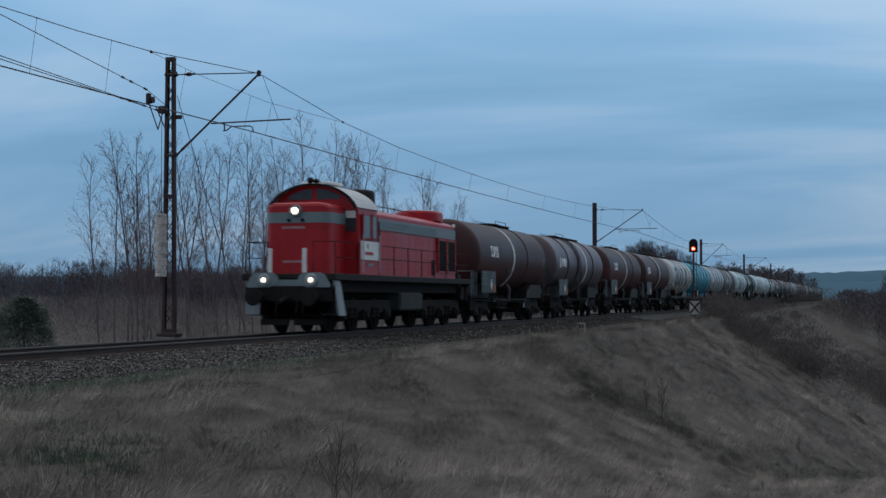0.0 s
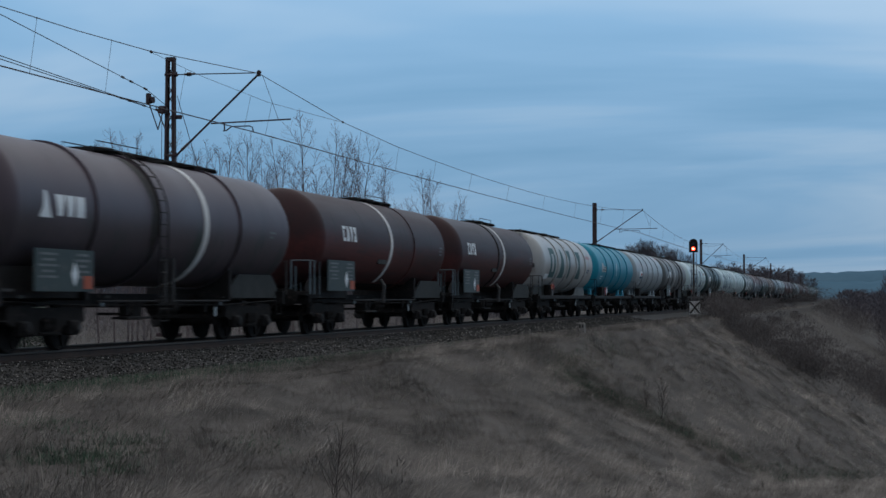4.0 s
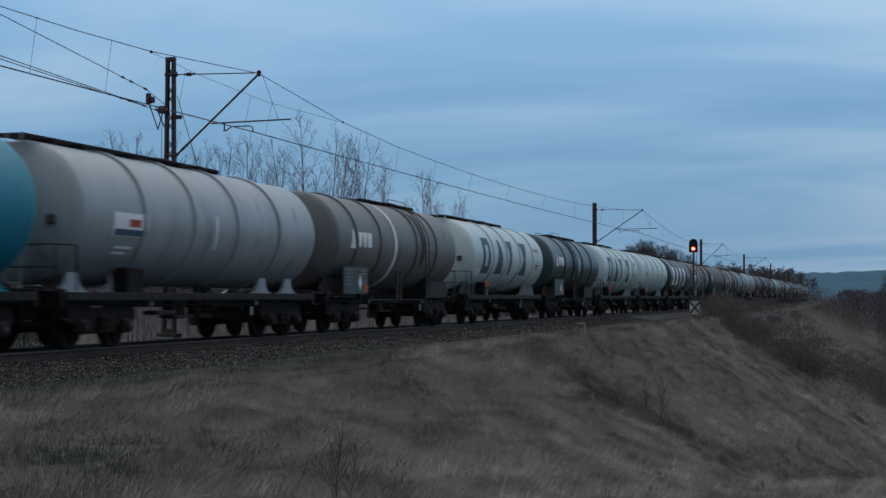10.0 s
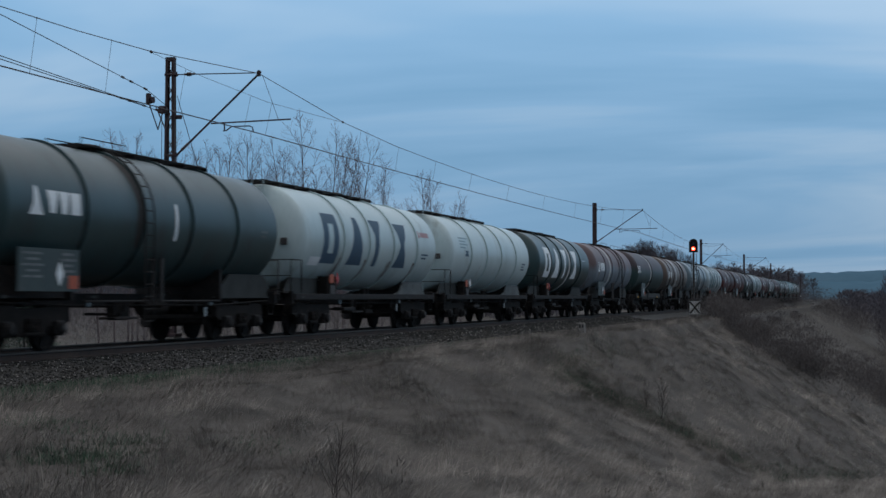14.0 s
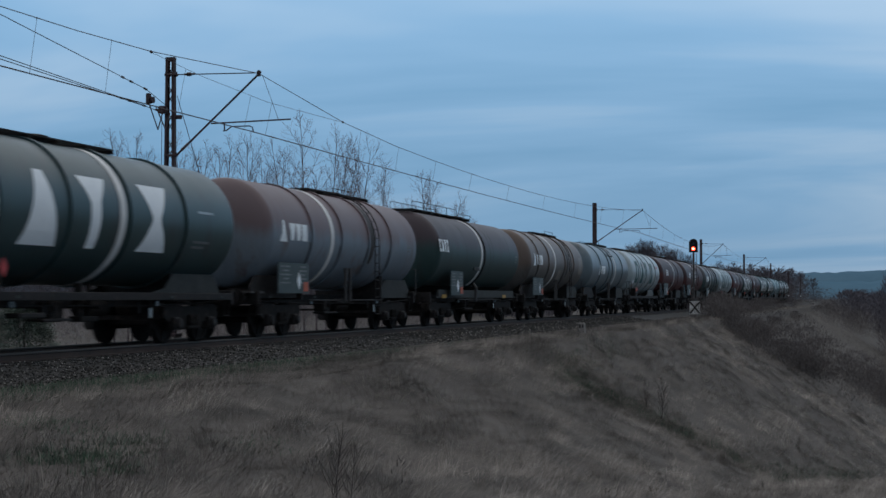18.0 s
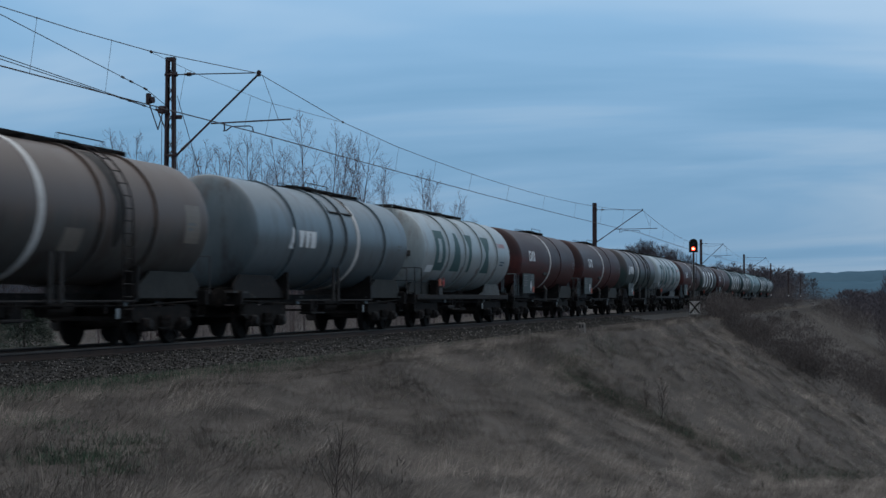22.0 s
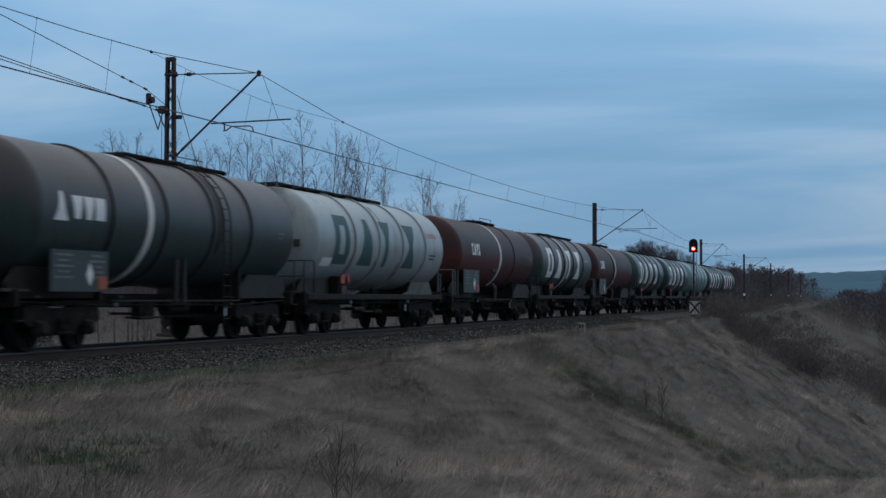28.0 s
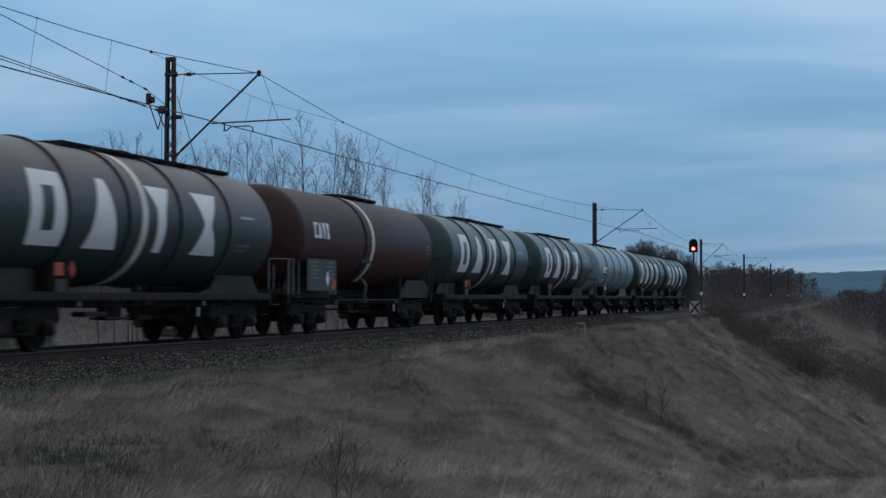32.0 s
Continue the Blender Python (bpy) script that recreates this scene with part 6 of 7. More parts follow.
    for z in (5.20, 7.56):
        bm = box(bmesh.new(), 0.36, 0.20, 0.07, 0.02, 0, z, 0.01)
        tube(bm, [(0.18, 0, z - 0.06), (0.18, 0, z + 0.08)], 0.03, 8)
        part("mast_clamp", bm, MAST, m)
    return m


def sag_line(a, b, sag, n=14):
    a, b = Vector(a), Vector(b)
    return [a.lerp(b, k / n) - Vector((0, 0, 4 * sag * (k / n) * (1 - k / n))) for k in range(n + 1)]


def build_wires():
    supports = [(-29.5, 0.4), *zip(MAST_Y, TIPS), (503.0, 0.4)]
    carrier = thing("messenger_wire", "sagging bronze messenger wire strung between the masts", "wire")
    contact = thing("contact_wire", "twin copper contact wires above the track", "wire")
    for k, ((a, xa), (b, xb)) in enumerate(zip(supports, supports[1:])):
        thick = 0.011 if k < 2 else 0.015
        sag = 0.90 if k == 0 else 1.16
        if k == 0:
            run = [*sag_line((xa, a, 7.50), (-0.1, 25.0, 6.87), 0.42, 8), (-0.1, 28.0, 6.90), (-0.1, 31.4, 7.00), (xb, b, 7.48)]
        elif k == 1:
            run = [(xa, a, 7.48), (-0.02, 44.5, 6.80), *sag_line((0.02, 50.0, 6.55), (xb, b, 7.46), 0.58)]
        else:
            run = sag_line((xa, a, 7.50), (xb, b, 7.50), sag)
        part("wire_span", tube(bmesh.new(), run, thick, 5), WIRE, carrier)
        for x in (-0.17, -0.12):
            part("wire_span", tube(bmesh.new(), sag_line((xa + x, a, 5.80), (xb + x, b, 5.80), 0.12, 8), thick * 0.8, 5), WIRE, contact)
        if k < 4:
            n = 9
            for j in range(n):
                f = (j + 0.62) / n
                y, x = a + (b - a) * f, xa + (xb - xa) * f
                if k == 0:
                    y, x = (-24.0, -16.0, -8.0, 0.0, 8.0, 16.0, 23.2, 26.4, 29.5)[j], -0.1
                if k == 1:
                    y = (46.2, 50.2, 54.8, 60.0, 66.5, 74.0, 82.0, 90.0, 98.0)[j]
                    x = 0.02 + 0.5 * (y - 50) / 56
                i = next(i for i in range(len(run) - 1) if run[i + 1][1] > y)
                g = (y - run[i][1]) / (run[i + 1][1] - run[i][1])
                z, f = run[i][2] + (run[i + 1][2] - run[i][2]) * g, (y - a) / (b - a)
                bm = tube(bmesh.new(), [(x, y, z), (x - 0.10, y - 0.1, 5.79 - 0.48 * f * (1 - f))], 0.005, 4)
                box(bm, 0.025, 0.025, 0.03, x, y, z)
                part("dropper", bm, WIRE, carrier)
    # stitch wire below the messenger at the near mast
    part("stitch_wire", tube(bmesh.new(), [(-0.1, 31.4, 6.98), (-0.2, 34.4, 6.84), (-0.2, 38.7, 6.72), (-0.1, 44.6, 6.82)], 0.006, 4), WIRE, carrier)
    for y, z in ((33.45, 6.89), (37.5, 6.75), (39.0, 6.73)):
        part("dropper", tube(bmesh.new(), [(-0.2, y, z), (-0.36, y - 0.1, 5.80)], 0.005, 4), WIRE, carrier)
    for y, x, z in ((31.4, -0.1, 6.99), (44.5, -0.04, 6.81)):
        part("wire_clamp", box(bmesh.new(), 0.05, 0.11, 0.07, x, y, z, 0.02), MAST, carrier)


def build_tensioner():
    """Wires anchored on the near mast, their pulley gear, the weight stack and the back stay."""
    y = MAST_Y[0]
    gear = thing("wire_tensioner", "wire tensioning pulleys and pale weight stack on the mast", "tensioner", MAST_X, y, 0)
    up, up_end = Vector((-0.19, -1.15, 6.99)), Vector((1.83, -11.45, 7.09))
    low, low_end = Vector((-0.24, -1.15, 6.52)), Vector((1.83, -11.45, 6.17))
    for p, q, gap in ((up, up_end, 0.0), (low, low_end, -0.035), (low, low_end, 0.035)):
        side = Vector((0, 0, gap))
        part("anchor_wire", tube(bmesh.new(), [p + side * 0.2, q + side, p + (q - p) * 3.2 + side], 0.011, 5), WIRE, gear)
    part("anchor_wire", tube(bmesh.new(), [up, Vector((-0.1, -0.1, 6.66))], 0.010, 5), WIRE, gear)
    part("anchor_wire", tube(bmesh.new(), [low, Vector((-0.1, -0.1, 6.40))], 0.010, 5), WIRE, gear)
    for p, q in ((up, up_end), (low, low_end)):
        for f in (0.004, 0.13, 0.20):
            at, d = p.lerp(q, f), (q - p).normalized()
            part("insulator", tube(bmesh.new(), [at - d * 0.10, at - d * 0.05, at + d * 0.05, at + d * 0.10], 0.032, 8), PORCELAIN, gear)
    bm = turned(bmesh.new(), [(-0.03, 0.10), (0, 0.075), (0.03, 0.10)], axis="X", sides=18, x=0.0, y=-1.1, z=6.68)
    box(bm, 0.11, 0.16, 0.30, -0.12, -1.12, 6.72, 0.02)
    part("pulley", bm, MAST, gear)
    bm = box(bmesh.new(), 0.22, 0.24, 0.22, -0.16, -0.16, 6.52, 0.03)
    tube(bm, [(-0.38, -0.2, 6.52), (-0.2, -0.2, 6.52)], 0.03, 8)
    part("pulley_block", bm, MAST, gear)
    for a, b in (((-0.10, -1.1, 6.55), (0.12, -1.0, 5.84)), ((0.12, -1.0, 5.84), (0.23, -0.9, 6.40)), ((0.06, -1.05, 6.52), (0.30, -0.9, 5.86)), ((0.30, -0.9, 5.86), (0.34, -0.7, 6.35))):
        part("hanger_rod", tube(bmesh.new(), [a, b], 0.018, 5), MAST, gear)
    bm = tube(bmesh.new(), [(-0.10, -0.34, 6.5), (-0.10, -0.34, 3.55)], 0.009, 5)
    part("weight_rope", bm, WIRE, gear)
    for k in range(17):
        z = 1.66 + 0.107 * k
        bm = turned(bmesh.new(), [(0, 0.160), (0.008, 0.166), (0.092, 0.166), (0.102, 0.158)], axis="Z", sides=18, x=-0.10 + 0.012 * math.sin(k * 2.3), y=-0.34, z=z)
        part("weight", bm, PALE, gear)
    part("weight_rod", tube(bmesh.new(), [(-0.10, -0.34, 1.5), (-0.10, -0.34, 3.6)], 0.02, 6), MAST, gear)
    bm = tube(bmesh.new(), [(0.16, 0.1, 6.95), (0.12, 5.4, -0.42)], 0.011, 5)
    part("back_stay", bm, WIRE, gear)
    bm = box(bmesh.new(), 0.20, 0.10, 0.12, 0.24, 0.05, 6.32, 0.02)
    part("stay_clamp", bm, MAST, gear)


for number, at in enumerate(MAST_Y):
    build_mast(at, number == 0, TIPS[number])
build_wires()
build_tensioner()

# ---- signal and markers ----


def build_signal():
    s = thing("block_signal", "black railway signal showing red, on a slim grey post", "signal", 3.7, 110.5, -0.40)
    part("post", tube(bmesh.new(), [(0, 0, 0), (0, 0, 4.9)], 0.075, 10), GREY_STEEL, s)
    part("base", box(bmesh.new(), 0.5, 0.5, 0.3, 0, 0, 0.1, 0.03), CONCRETE, s)
    bm = bmesh.new()
    pts = [(-0.33, -0.5), (0.33, -0.5), (0.33, 0.2)] + [(0.33 * math.cos(a), 0.2 + 0.33 * math.sin(a)) for a in np.linspace(0.2, math.pi - 0.2, 8)] + [(-0.33, 0.2)]
    sweep_section(bm, [(x, z + 5.38) for x, z in pts], -0.10, -0.06)
    head = part("head", bm, BLACK, s, "black round-topped signal board")
    part("lamp_case", box(bmesh.new(), 0.4, 0.35, 0.9, 0, 0.12, 5.35, 0.03), BLACK, head)
    for z, material in ((5.55, GLASS), (5.15, SIGNAL_RED)):
        bm = turned(bmesh.new(), [(-0.12, 0.13), (-0.14, 0.08), (-0.15, 0.01)], axis="Y", sides=18, z=z)
        lens = part("lens", bm, material, head, "glowing red lens" if material is SIGNAL_RED else "")
        if material is SIGNAL_RED:
            part("bulb", turned(bmesh.new(), [(-0.152, 0.07), (-0.17, 0.03), (-0.172, 0.005)], axis="Y", sides=14, z=z), SIGNAL_CORE, lens)
        bm = turned(bmesh.new(), [(-0.10, 0.17), (-0.36, 0.17), (-0.36, 0.155), (-0.10, 0.155)], axis="Y", sides=18, z=z, start=0.1, sweep=math.pi - 0.2)
        part("hood", bm, BLACK, head)
    bm = bmesh.new()
    for x in (-0.2, 0.2):
        tube(bm, [(x, 0.18, 0.3), (x, 0.18, 4.8)], 0.018, 5)
    for k in range(15):
        tube(bm, [(-0.2, 0.18, 0.5 + 0.3 * k), (0.2, 0.18, 0.5 + 0.3 * k)], 0.012, 5)
    part("ladder", bm, GREY_STEEL, s)
    board = thing("cross_board", "white square board with a black diagonal cross", "sign", 3.85, 109.9, -0.42)
    part("panel", box(bmesh.new(), 0.80, 0.03, 0.98, 0, 0, 0.72), IVORY, board)
    for a in (-1, 1):
        part("cross_bar", box(bmesh.new(), 1.15, 0.012, 0.12, 0, -0.022 - 0.004 * (a > 0), 0.72, m=Euler((0, a * 0.88, 0)).to_matrix().to_4x4()), BLACK, board)
    part("leg", tube(bmesh.new(), [(0, 0.04, 0), (0, 0.04, 1.1)], 0.035, 8), GREY_STEEL, board)


def build_marker():
    x, y = 5.5, 56.8
    stone = thing("distance_stone", "small white distance stone in the grass", "marker", x, y, float(ground_z(x, y)) - 0.1)
    bm = box(bmesh.new(), 0.28, 0.16, 0.52, 0, 0, 0.26, 0.03)
    part("stone", bm, CONCRETE, stone)
    bm = bmesh.new()
    for k in (-0.07, 0.07):
        box(bm, 0.05, 0.01, 0.12, k * 0.8, -0.084, 0.38)
    part("figure_bars", bm, BLACK, stone)


build_signal()
build_marker()

# ---- trees, brush and distance ----


def grow(seed, height, spread=0.34, stems=1):
    """Branches of a bare tree: rows of (points, radius, end radius, order)."""
    rng = random.Random(seed)
    rows = []

    def limb(p, d, length, r, depth):
        pts, n = [p.copy()], (8, 6, 4, 3)[depth]
        bow = Vector((rng.gauss(0, 0.012), rng.gauss(0, 0.012), 0))
        for k in range(n):
            d = (d + bow + Vector((rng.gauss(0, 0.045), rng.gauss(0, 0.045), (0.10, 0.075, 0.03, 0.0)[depth]))).normalized()
            p = p + d * (length / n)
            pts.append(p.copy())
        rows.append((pts, r, r * (0.16 if depth == 0 else 0.3), depth))
        if depth >= 3 or length < 0.22:
            return
        count = (19, 8, 2)[depth]
        spin = rng.uniform(0, 6.28)
        for k in range(count):
            f = (0.20 + 0.78 * (k + rng.random()) / count) if depth == 0 else (0.16 + 0.80 * (k + rng.random()) / count)
            i = min(int(f * n), n - 1)
            at = pts[i].lerp(pts[i + 1], f * n - i)
            along = (pts[i + 1] - pts[i]).normalized()
            spin += 2.4 + rng.gauss(0, 0.4)
            tilt = rng.uniform(0.55, 0.85) - 0.15 * f * (depth == 0)
            side = Matrix.Rotation(spin, 3, along) @ along.orthogonal().normalized()
            nd = (along * math.cos(tilt) + side * math.sin(tilt)).normalized()
            reach = spread * (1.12 - 0.80 * f) * (0.6 + 0.4 * min(f / 0.35, 1)) if depth == 0 else 0.60 * (1.15 - 0.6 * f)
            limb(at, nd, length * rng.uniform(0.55, 1.1) * reach, max(r * (0.34 - 0.12 * f if depth == 0 else 0.5), 0.004), depth + 1)

    for s in range(stems):
        lean = Vector((rng.gauss(0, 0.03 + 0.07 * (s > 0)), rng.gauss(0, 0.03 + 0.07 * (s > 0)), 1)).normalized()
        limb(Vector((rng.gauss(0, 0.2) * (stems > 1), rng.gauss(0, 0.2) * (stems > 1), -0.2)), lean, height * (1.0 if s == 0 else rng.uniform(0.72, 0.92)), 0.0052 * height + 0.006, 0)
    return rows


def build_tree(seed, height, spread, stems):
    tree = thing("bare_tree", "leafless grey-brown young tree with fine upright twigs", "tree", group="bare trees beyond the track")
    rows = grow(seed, height, spread, stems)
    bm = bmesh.new()
    for pts, r, e, depth in rows:
        if depth == 0:
            tube(bm, pts, r, 6, e)
    part("trunk", bm, BARK, tree)
    bm = bmesh.new()
    for pts, r, e, depth in rows:
        if depth == 1:
            tube(bm, pts, max(r * 0.9, 0.009), 4, max(e, 0.005), caps=False)
    part("branching", bm, BARK, tree)["kind"] = "stuff"
    bm = bmesh.new()
    for pts, r, e, depth in rows:
        if depth > 1:
            tube(bm, pts, 0.0068 if depth == 2 else 0.0050, 3, 0.0036, caps=False)
    part("crown", bm, TWIG, tree, "fine bare twigs")["kind"] = "stuff"
    return tree


def build_trees():
    kinds = [build_tree(s, 10.0, w, k) for s, w, k in ((3, 0.36, 1), (8, 0.32, 2), (15, 0.30, 3), (21, 0.38, 1), (27, 0.32, 2), (34, 0.34, 1), (41, 0.30, 2))]
    # x, y, height
    plan = ((-17.5, 59.5, 8.7), (-18.5, 62.7, 9.5), (-18, 62.8, 10.4), (-18.5, 65.2, 10.4), (-18.5, 66.4, 9.9), (-20, 71.2, 10.3), (-18, 69.2, 10.3), (-20, 74.8, 11.1),
            (-17.5, 71.9, 10.8), (-20, 78.8, 11.1), (-18, 76.0, 11.0), (-19, 79.9, 11.9), (-19, 82.0, 11.4), (-20, 86.5, 12.0), (-18.5, 85.3, 12.8), (-20, 90.9, 14.9), (-19, 91.2, 13.6), (-20, 96.3, 13.8),
            (-18.5, 94.3, 13.2), (-17.5, 94.3, 12.8), (-17.5, 96.4, 12.8), (-18.5, 102.6, 12.3), (-19, 107.3, 12.0), (-18.5, 108.1, 11.6), (-19, 115.3, 12.9), (-19, 117.2, 12.5), (-20, 124.9, 11.5), (-18, 122.5, 10.5),
            (-23, 74.0, 9.2), (-22, 88.5, 11.0), (-22, 104.0, 11.4), (-24, 130.0, 10.8), (-22, 136.0, 10.4))
    rng = random.Random(5)
    used = set()
    for k, (x, y, h) in enumerate(plan):
        i = (3 * k + k // 7) % 7
        size = h / 10.0
        at = Matrix.Translation((x, y, float(ground_z(x, y)))) @ Matrix.Rotation(rng.uniform(0, 6.28), 4, "Z")
        if i not in used:
            used.add(i)
            t = kinds[i]
        else:
            t = copy_thing(kinds[i], at)
        t.matrix_basis = at @ Matrix.Scale(size, 4)


def thicket(name, cx, cy, cz, radius, height, count, length, width, material, label, seed, category="brush", trunk=0.0):
    """Rounded masses of fine bare twigs, one mesh of thin slivers; trunk: the width of a stem in each."""
    rng = np.random.default_rng(seed)
    m = len(cx)
    i = np.repeat(np.arange(m), count)
    n = len(i)
    v = rng.random(n) ** 0.75
    a = rng.uniform(0, 2 * np.pi, n)
    r = np.sqrt(rng.random(n)) * np.sqrt(np.clip(1.02 - (1.7 * (v - 0.42)) ** 2, 0.03, 1)) * rng.uniform(0.7, 1.15, n)
    p = np.stack([cx[i] + np.cos(a) * r * radius[i], cy[i] + np.sin(a) * r * radius[i], cz[i] + v * height[i] * 0.9], -1)
    d = np.stack([np.cos(a) * r * 0.8 + rng.normal(0, 0.35, n), np.sin(a) * r * 0.8 + rng.normal(0, 0.35, n), rng.uniform(0.4, 1.3, n)], -1)
    d /= np.linalg.norm(d, axis=1)[:, None]
    side = np.cross(d, rng.normal(0, 1, (n, 3)))
    side *= (width / np.linalg.norm(side, axis=1))[:, None]
    tip = p + d * (length * rng.uniform(0.5, 1.3, n))[:, None] * np.minimum(1, height[i] / 3.0)[:, None]
    tri = [np.stack([p - side, p + side, tip], 1)]
    if trunk:
        q = np.stack([cx, cy, cz - 0.3], -1)
        lean = rng.normal(0, 0.05, (m, 3)) * height[:, None]
        lean[:, 2] = height
        b = rng.uniform(0, np.pi, m)
        lean *= 0.86
        w = np.stack([np.cos(b), np.sin(b), 0 * b], -1) * trunk
        tri.append(np.stack([q - w, q + w, q + lean], 1))
    verts = np.concatenate(tri).reshape(-1, 3)
    return tagged(new(name, array_mesh(name, verts, np.arange(len(verts)).reshape(-1, 3), material)), label, category, kind="stuff")


def build_brush():
    rng = np.random.default_rng(7)
    # scrub beyond the track, under and behind the trees
    n = 620
    y = 44 + 110 * rng.random(n) ** 1.2
    x = 16.5 - y * rng.uniform(0.28, 0.76, n)
    keep = (x < -9.5) & ((y > 56) | (x > -2))
    x, y = x[keep], y[keep]
    h = rng.uniform(1.0, 2.7, len(x)) * (0.75 + 0.4 * (0.5 + 0.5 * waves(x * 0.2, y * 0.2)))
    thicket("scrub", x, y, ground_z(x, y), h * rng.uniform(0.5, 0.9, len(x)), h, 340, 0.50, 0.0075, SCRUB, "dense leafless scrub beyond the railway", 21)
    # bushes on the bank's side
    cx, cy, ch = [], [], []

    def along(points, count, spread, low, high):
        for k in range(count):
            f = rng.random() * (len(points) - 1)
            j = int(f)
            a, b = points[j], points[j + 1]
            cx.append(a[0] + (b[0] - a[0]) * (f - j) + rng.normal(0, spread * 0.3))
            cy.append(a[1] + (b[1] - a[1]) * (f - j) + rng.normal(0, spread))
            ch.append(rng.uniform(low, high))

    along(((4.6, 115), (7.5, 101), (11.2, 103), (13.5, 108)), 70, 2.4, 0.9, 2.1)
    along(((5.6, 112), (5.4, 150), (5.6, 230)), 50, 4.0, 0.7, 1.6)
    along(((11, 122), (14, 132), (19, 150)), 36, 6.0, 1.6, 3.6)
    along(((15.5, 122), (17, 132), (21, 145)), 34, 5.0, 1.2, 2.6)
    along(((6, 250), (9, 300), (13, 420)), 80, 20.0, 2.0, 5.5)
    cx, cy, ch = np.array(cx), np.array(cy), np.array(ch)
    thicket("bank_bushes", cx, cy, ground_z(cx, cy), ch * 0.68, ch, 900, 0.36, 0.0085, BUSH, "tangled leafless bushes on the railway bank", 22)
    # dead weeds standing in the near grass
    spots = ((10.6, 14.9, 0.35), (11.6, 15.0, 0.4), (9.8, 48.0, 0.9), (15.0, 21.5, 0.45), (13.6, 20.0, 0.45), (9.3, 16.8, 0.4), (13.9, 14.8, 0.45), (12.9, 27.0, 0.7))
    sx, sy, sh = (np.array(c) for c in zip(*spots))
    thicket("dead_weeds", sx, sy, ground_z(sx, sy), sh * 0.30, sh, 26, 0.55, 0.0045, DEAD_STEM, "dark dead weed stalks standing in the grass", 23, "weeds", 0.008)


def build_far():
    rng = np.random.default_rng(9)
    n = 800
    y = rng.uniform(440, 580, n)
    x = -3.5 - rng.random(n) ** 0.9 * 0.38 * y
    h = rng.uniform(12.2, 15.2, n) * np.clip(0.80 + (-x - 3.5) / 110, 0.80, 1.0)
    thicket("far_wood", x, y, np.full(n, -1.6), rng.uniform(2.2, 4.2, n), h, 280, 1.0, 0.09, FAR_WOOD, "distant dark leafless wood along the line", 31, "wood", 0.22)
    n = 640
    y = rng.uniform(150, 215, n)
    x = 16.5 - y * rng.uniform(0.2, 0.76, n)
    h = rng.uniform(6.4, 8.2, n) * (0.88 + 0.2 * waves(x * 0.08, y * 0.1))
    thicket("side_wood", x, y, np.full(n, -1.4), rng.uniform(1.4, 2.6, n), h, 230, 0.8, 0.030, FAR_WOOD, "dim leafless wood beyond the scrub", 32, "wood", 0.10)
    n = 76
    a, r = rng.uniform(0, 2 * np.pi, n), np.sqrt(rng.random(n))
    x, y = -22.3 + 8.6 * np.cos(a) * r, 260 + 6 * np.sin(a) * r
    h = rng.uniform(11.4, 13.8, n) * (1.06 - 0.30 * r)
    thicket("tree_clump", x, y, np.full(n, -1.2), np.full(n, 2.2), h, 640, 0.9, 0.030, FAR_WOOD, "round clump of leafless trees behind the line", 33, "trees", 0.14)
    n = 90
    x, y = rng.uniform(19.0, 46, n), rng.uniform(235, 270, n)
    h = rng.uniform(14.0, 17.6, n) * np.clip((x - 11.5) / 8, 0.8, 1)
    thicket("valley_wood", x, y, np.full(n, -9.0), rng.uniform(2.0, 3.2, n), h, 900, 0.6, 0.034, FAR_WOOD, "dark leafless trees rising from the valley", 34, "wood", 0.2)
    n = 300
    y = rng.uniform(330, 800, n)
    x = rng.uniform(10, 130, n)
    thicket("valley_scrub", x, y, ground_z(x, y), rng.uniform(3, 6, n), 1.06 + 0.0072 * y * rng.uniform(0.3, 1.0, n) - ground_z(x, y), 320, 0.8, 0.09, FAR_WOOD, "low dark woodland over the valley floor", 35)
    # hills along the horizon, the distance haze put into their blue
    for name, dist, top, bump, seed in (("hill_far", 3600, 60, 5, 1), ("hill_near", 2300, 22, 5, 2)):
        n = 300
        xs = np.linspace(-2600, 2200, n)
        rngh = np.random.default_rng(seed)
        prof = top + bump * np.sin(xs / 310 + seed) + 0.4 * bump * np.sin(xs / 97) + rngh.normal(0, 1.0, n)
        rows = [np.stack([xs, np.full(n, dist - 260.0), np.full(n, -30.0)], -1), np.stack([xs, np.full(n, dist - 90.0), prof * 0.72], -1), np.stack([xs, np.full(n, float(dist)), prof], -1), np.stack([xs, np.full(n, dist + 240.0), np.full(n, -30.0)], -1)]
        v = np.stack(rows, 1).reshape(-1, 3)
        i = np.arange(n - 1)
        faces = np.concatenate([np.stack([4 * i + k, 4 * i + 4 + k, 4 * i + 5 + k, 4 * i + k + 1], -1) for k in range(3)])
        tagged(new("backdrop_" + name, array_mesh(name, v, faces, FAR_HILL, True)), "wooded hills along the far horizon, haze put into their blue", "hills", kind="structure")


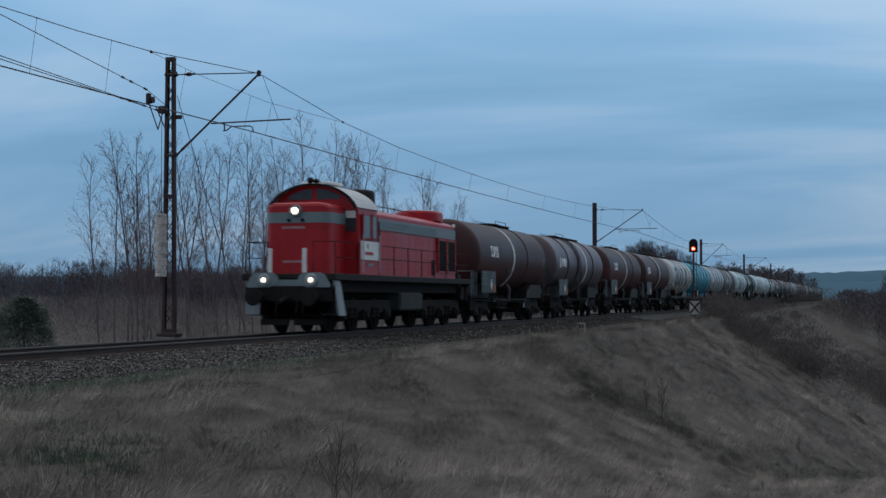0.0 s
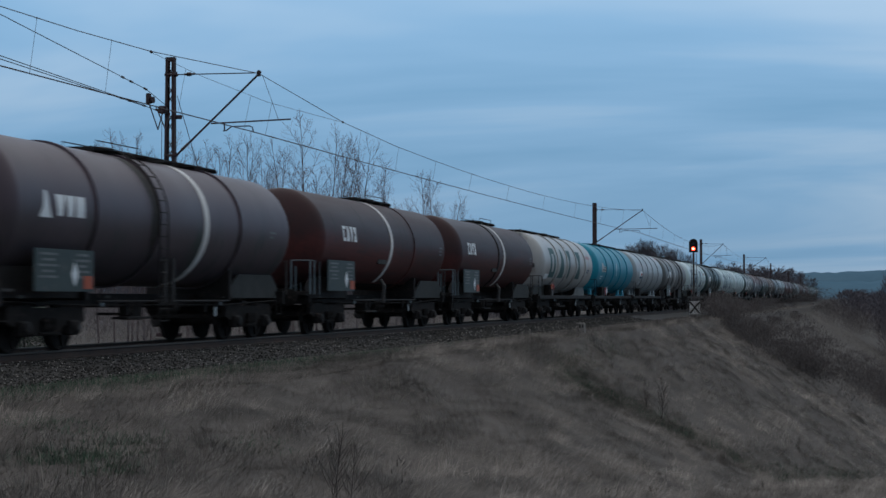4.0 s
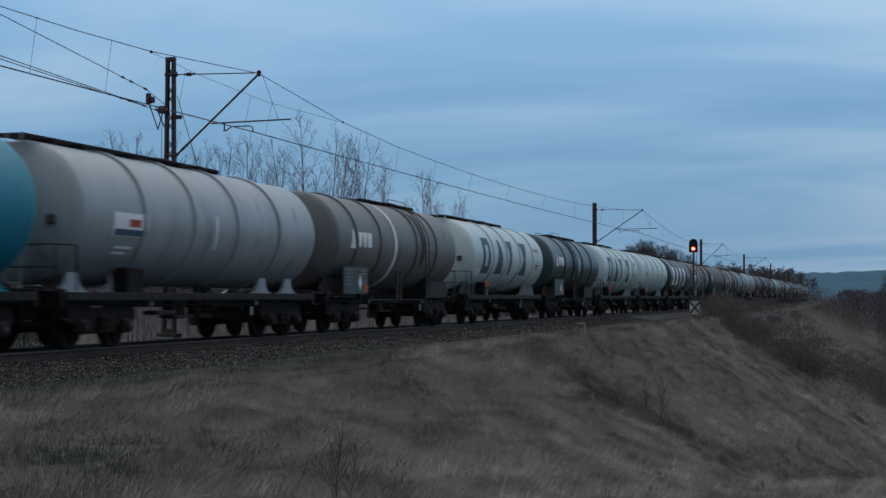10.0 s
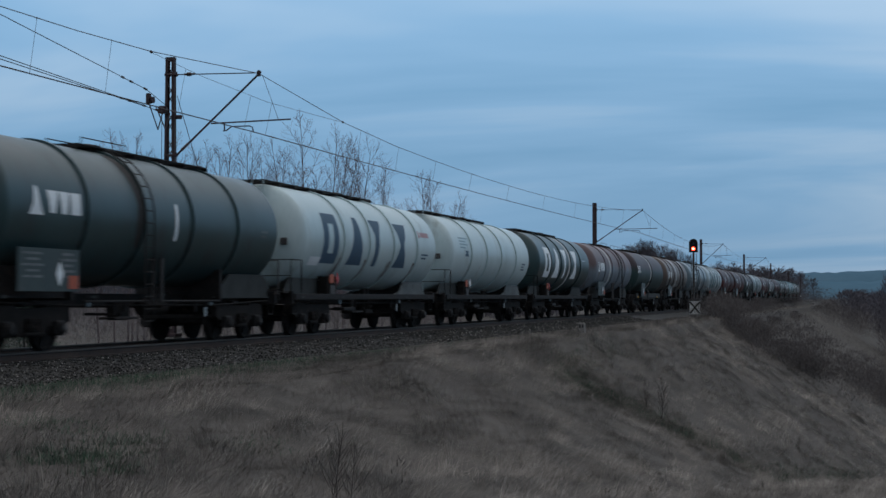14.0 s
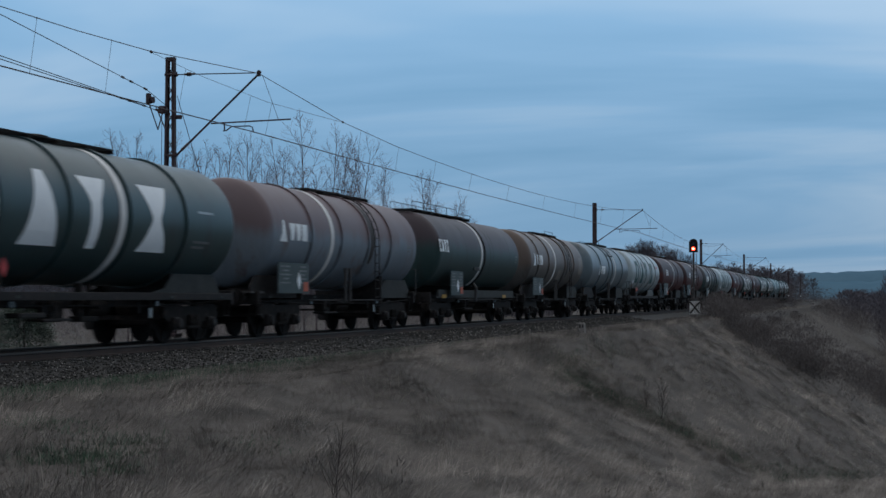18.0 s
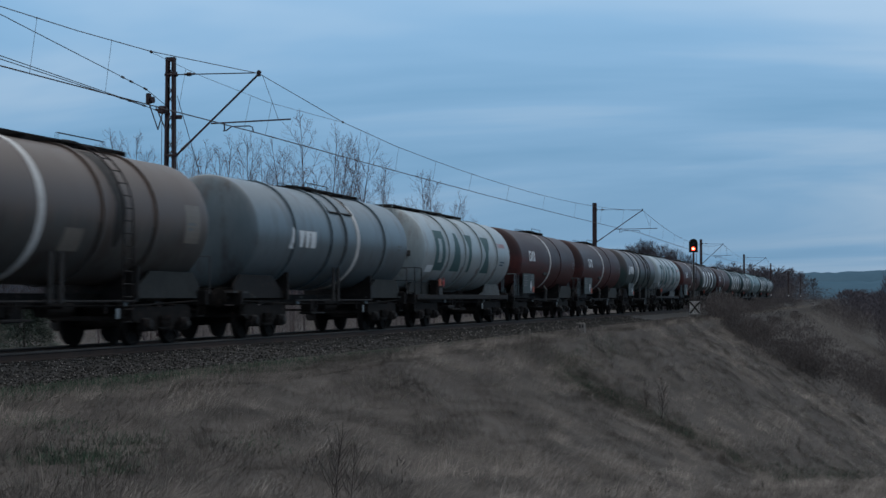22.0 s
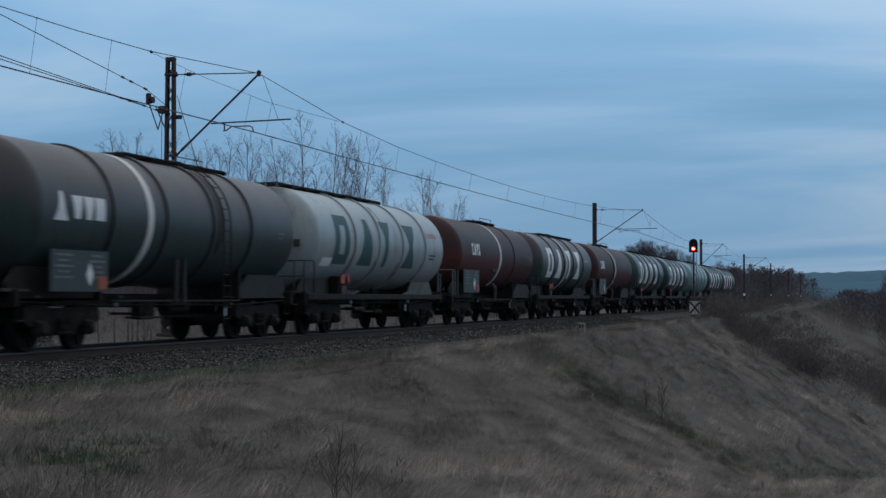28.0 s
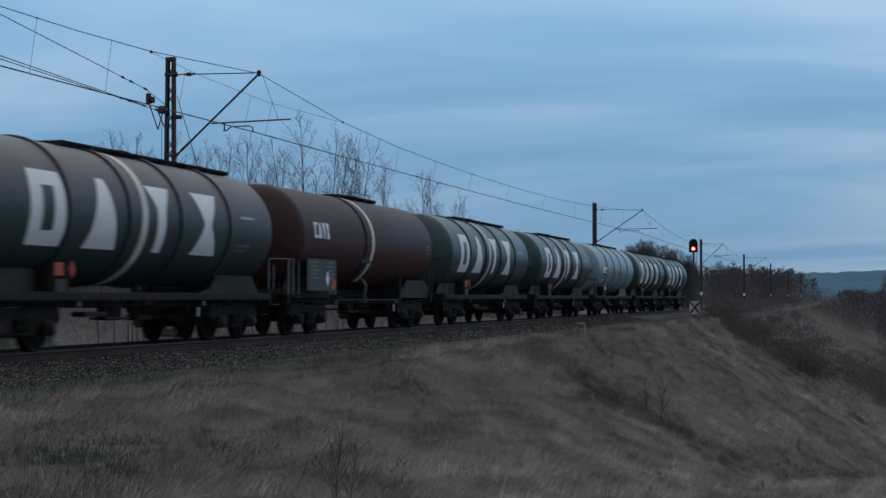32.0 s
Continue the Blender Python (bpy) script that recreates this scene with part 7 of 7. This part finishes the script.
def build_pine():
    x, y = -10.3, 42.0
    tree = thing("young_pine", "small bushy dark green pine standing in the scrub", "tree", x, y, float(ground_z(x, y)))
    part("trunk", tube(bmesh.new(), [(0, 0, -0.2), (0.02, 0, 0.9), (0, 0.02, 2.05)], 0.06, 6, 0.015), BARK, tree)
    rng = np.random.default_rng(3)
    n = 14000
    f = rng.random(n) ** 0.75
    zz = 0.05 + 2.15 * f
    reach = np.sqrt(np.clip(1.0 - f ** 2.6, 0, 1)) * 1.35 * np.sqrt(rng.random(n)) * (0.74 + 0.30 * lumps(zz * 3, f * 0 + 4, 0.8, 3)) + 0.03
    a = rng.uniform(0, 2 * np.pi, n)
    p = np.stack([np.cos(a) * reach, np.sin(a) * reach, zz - 0.25 * reach], -1)
    q = p + np.stack([np.cos(a), np.sin(a), np.full(n, 0.15)], -1) * rng.uniform(0.08, 0.26, n)[:, None] + rng.normal(0, 0.06, (n, 3))
    p[:, :2] += 0.16 * (np.stack([lumps(a * 2, zz, 0.5, 4), lumps(a * 2, zz, 0.5, 5)], -1) - 0.5)
    w = np.stack([-np.sin(a), np.cos(a), rng.uniform(-0.6, 0.6, n)], -1) * 0.012
    v = np.stack([p - w, p + w, q], 1).reshape(-1, 3)
    me = array_mesh("crown", v, np.arange(len(v)).reshape(-1, 3), NEEDLES)
    crown = new("crown", me)
    crown.parent = tree


build_trees()
build_brush()
build_far()
build_pine()


def build_sapling(x, y, height, seed):
    sapling = thing("sapling", "dark leafless sapling standing in dry grass", "sapling", x, y, float(ground_z(x, y)) + 0.05, "saplings in the grass")
    rows = grow(seed, height, 0.62, 3)
    bm = bmesh.new()
    for pts, r, e, depth in rows:
        if depth == 0:
            tube(bm, [Vector((p.x * 0.35, p.y * 0.35, p.z)) if i == 0 else p for i, p in enumerate(pts)], 0.0055 * height + 0.0015, 5, 0.002)
    part("stem", bm, DEAD_STEM, sapling)
    bm = bmesh.new()
    for pts, r, e, depth in rows:
        if depth == 1:
            tube(bm, pts, 0.0035 * height, 3, 0.0015 * height, caps=False)
    part("crown", bm, DEAD_STEM, sapling)["kind"] = "stuff"


build_sapling(11.66, 13.0, 0.86, 4)
build_sapling(10.0, 45.0, 1.35, 9)

# ---- the train's run ----


def motions():
    rows = [0.0 + 1.0 * k for k in range(33)]
    for vehicle, at in [*TRAIN, (LOCO, 47.3)]:
        walk(vehicle, [(t, pose(0, at - travel(t), 0)) for t in rows])
    turns = [k / FPS for k in range(32 * FPS + 1)]
    for r, vehicles in ((0.46, [w for w, at in TRAIN]), (0.525, [LOCO])):
        # wheels of one size turn alike: the first is keyed, the others share its keys
        wheels = [o for v in vehicles for o in v.children if o.name.startswith("wheelset")]
        walk(wheels[0], [(t, pose(0, 0, 0, math.degrees(travel(t) / r))) for t in turns])
        keys = wheels[0].animation_data
        for o in wheels[1:]:
            o.rotation_mode = "QUATERNION"
            o.animation_data_create()
            o.animation_data.action = keys.action
            o.animation_data.action_slot = keys.action_slot


motions()
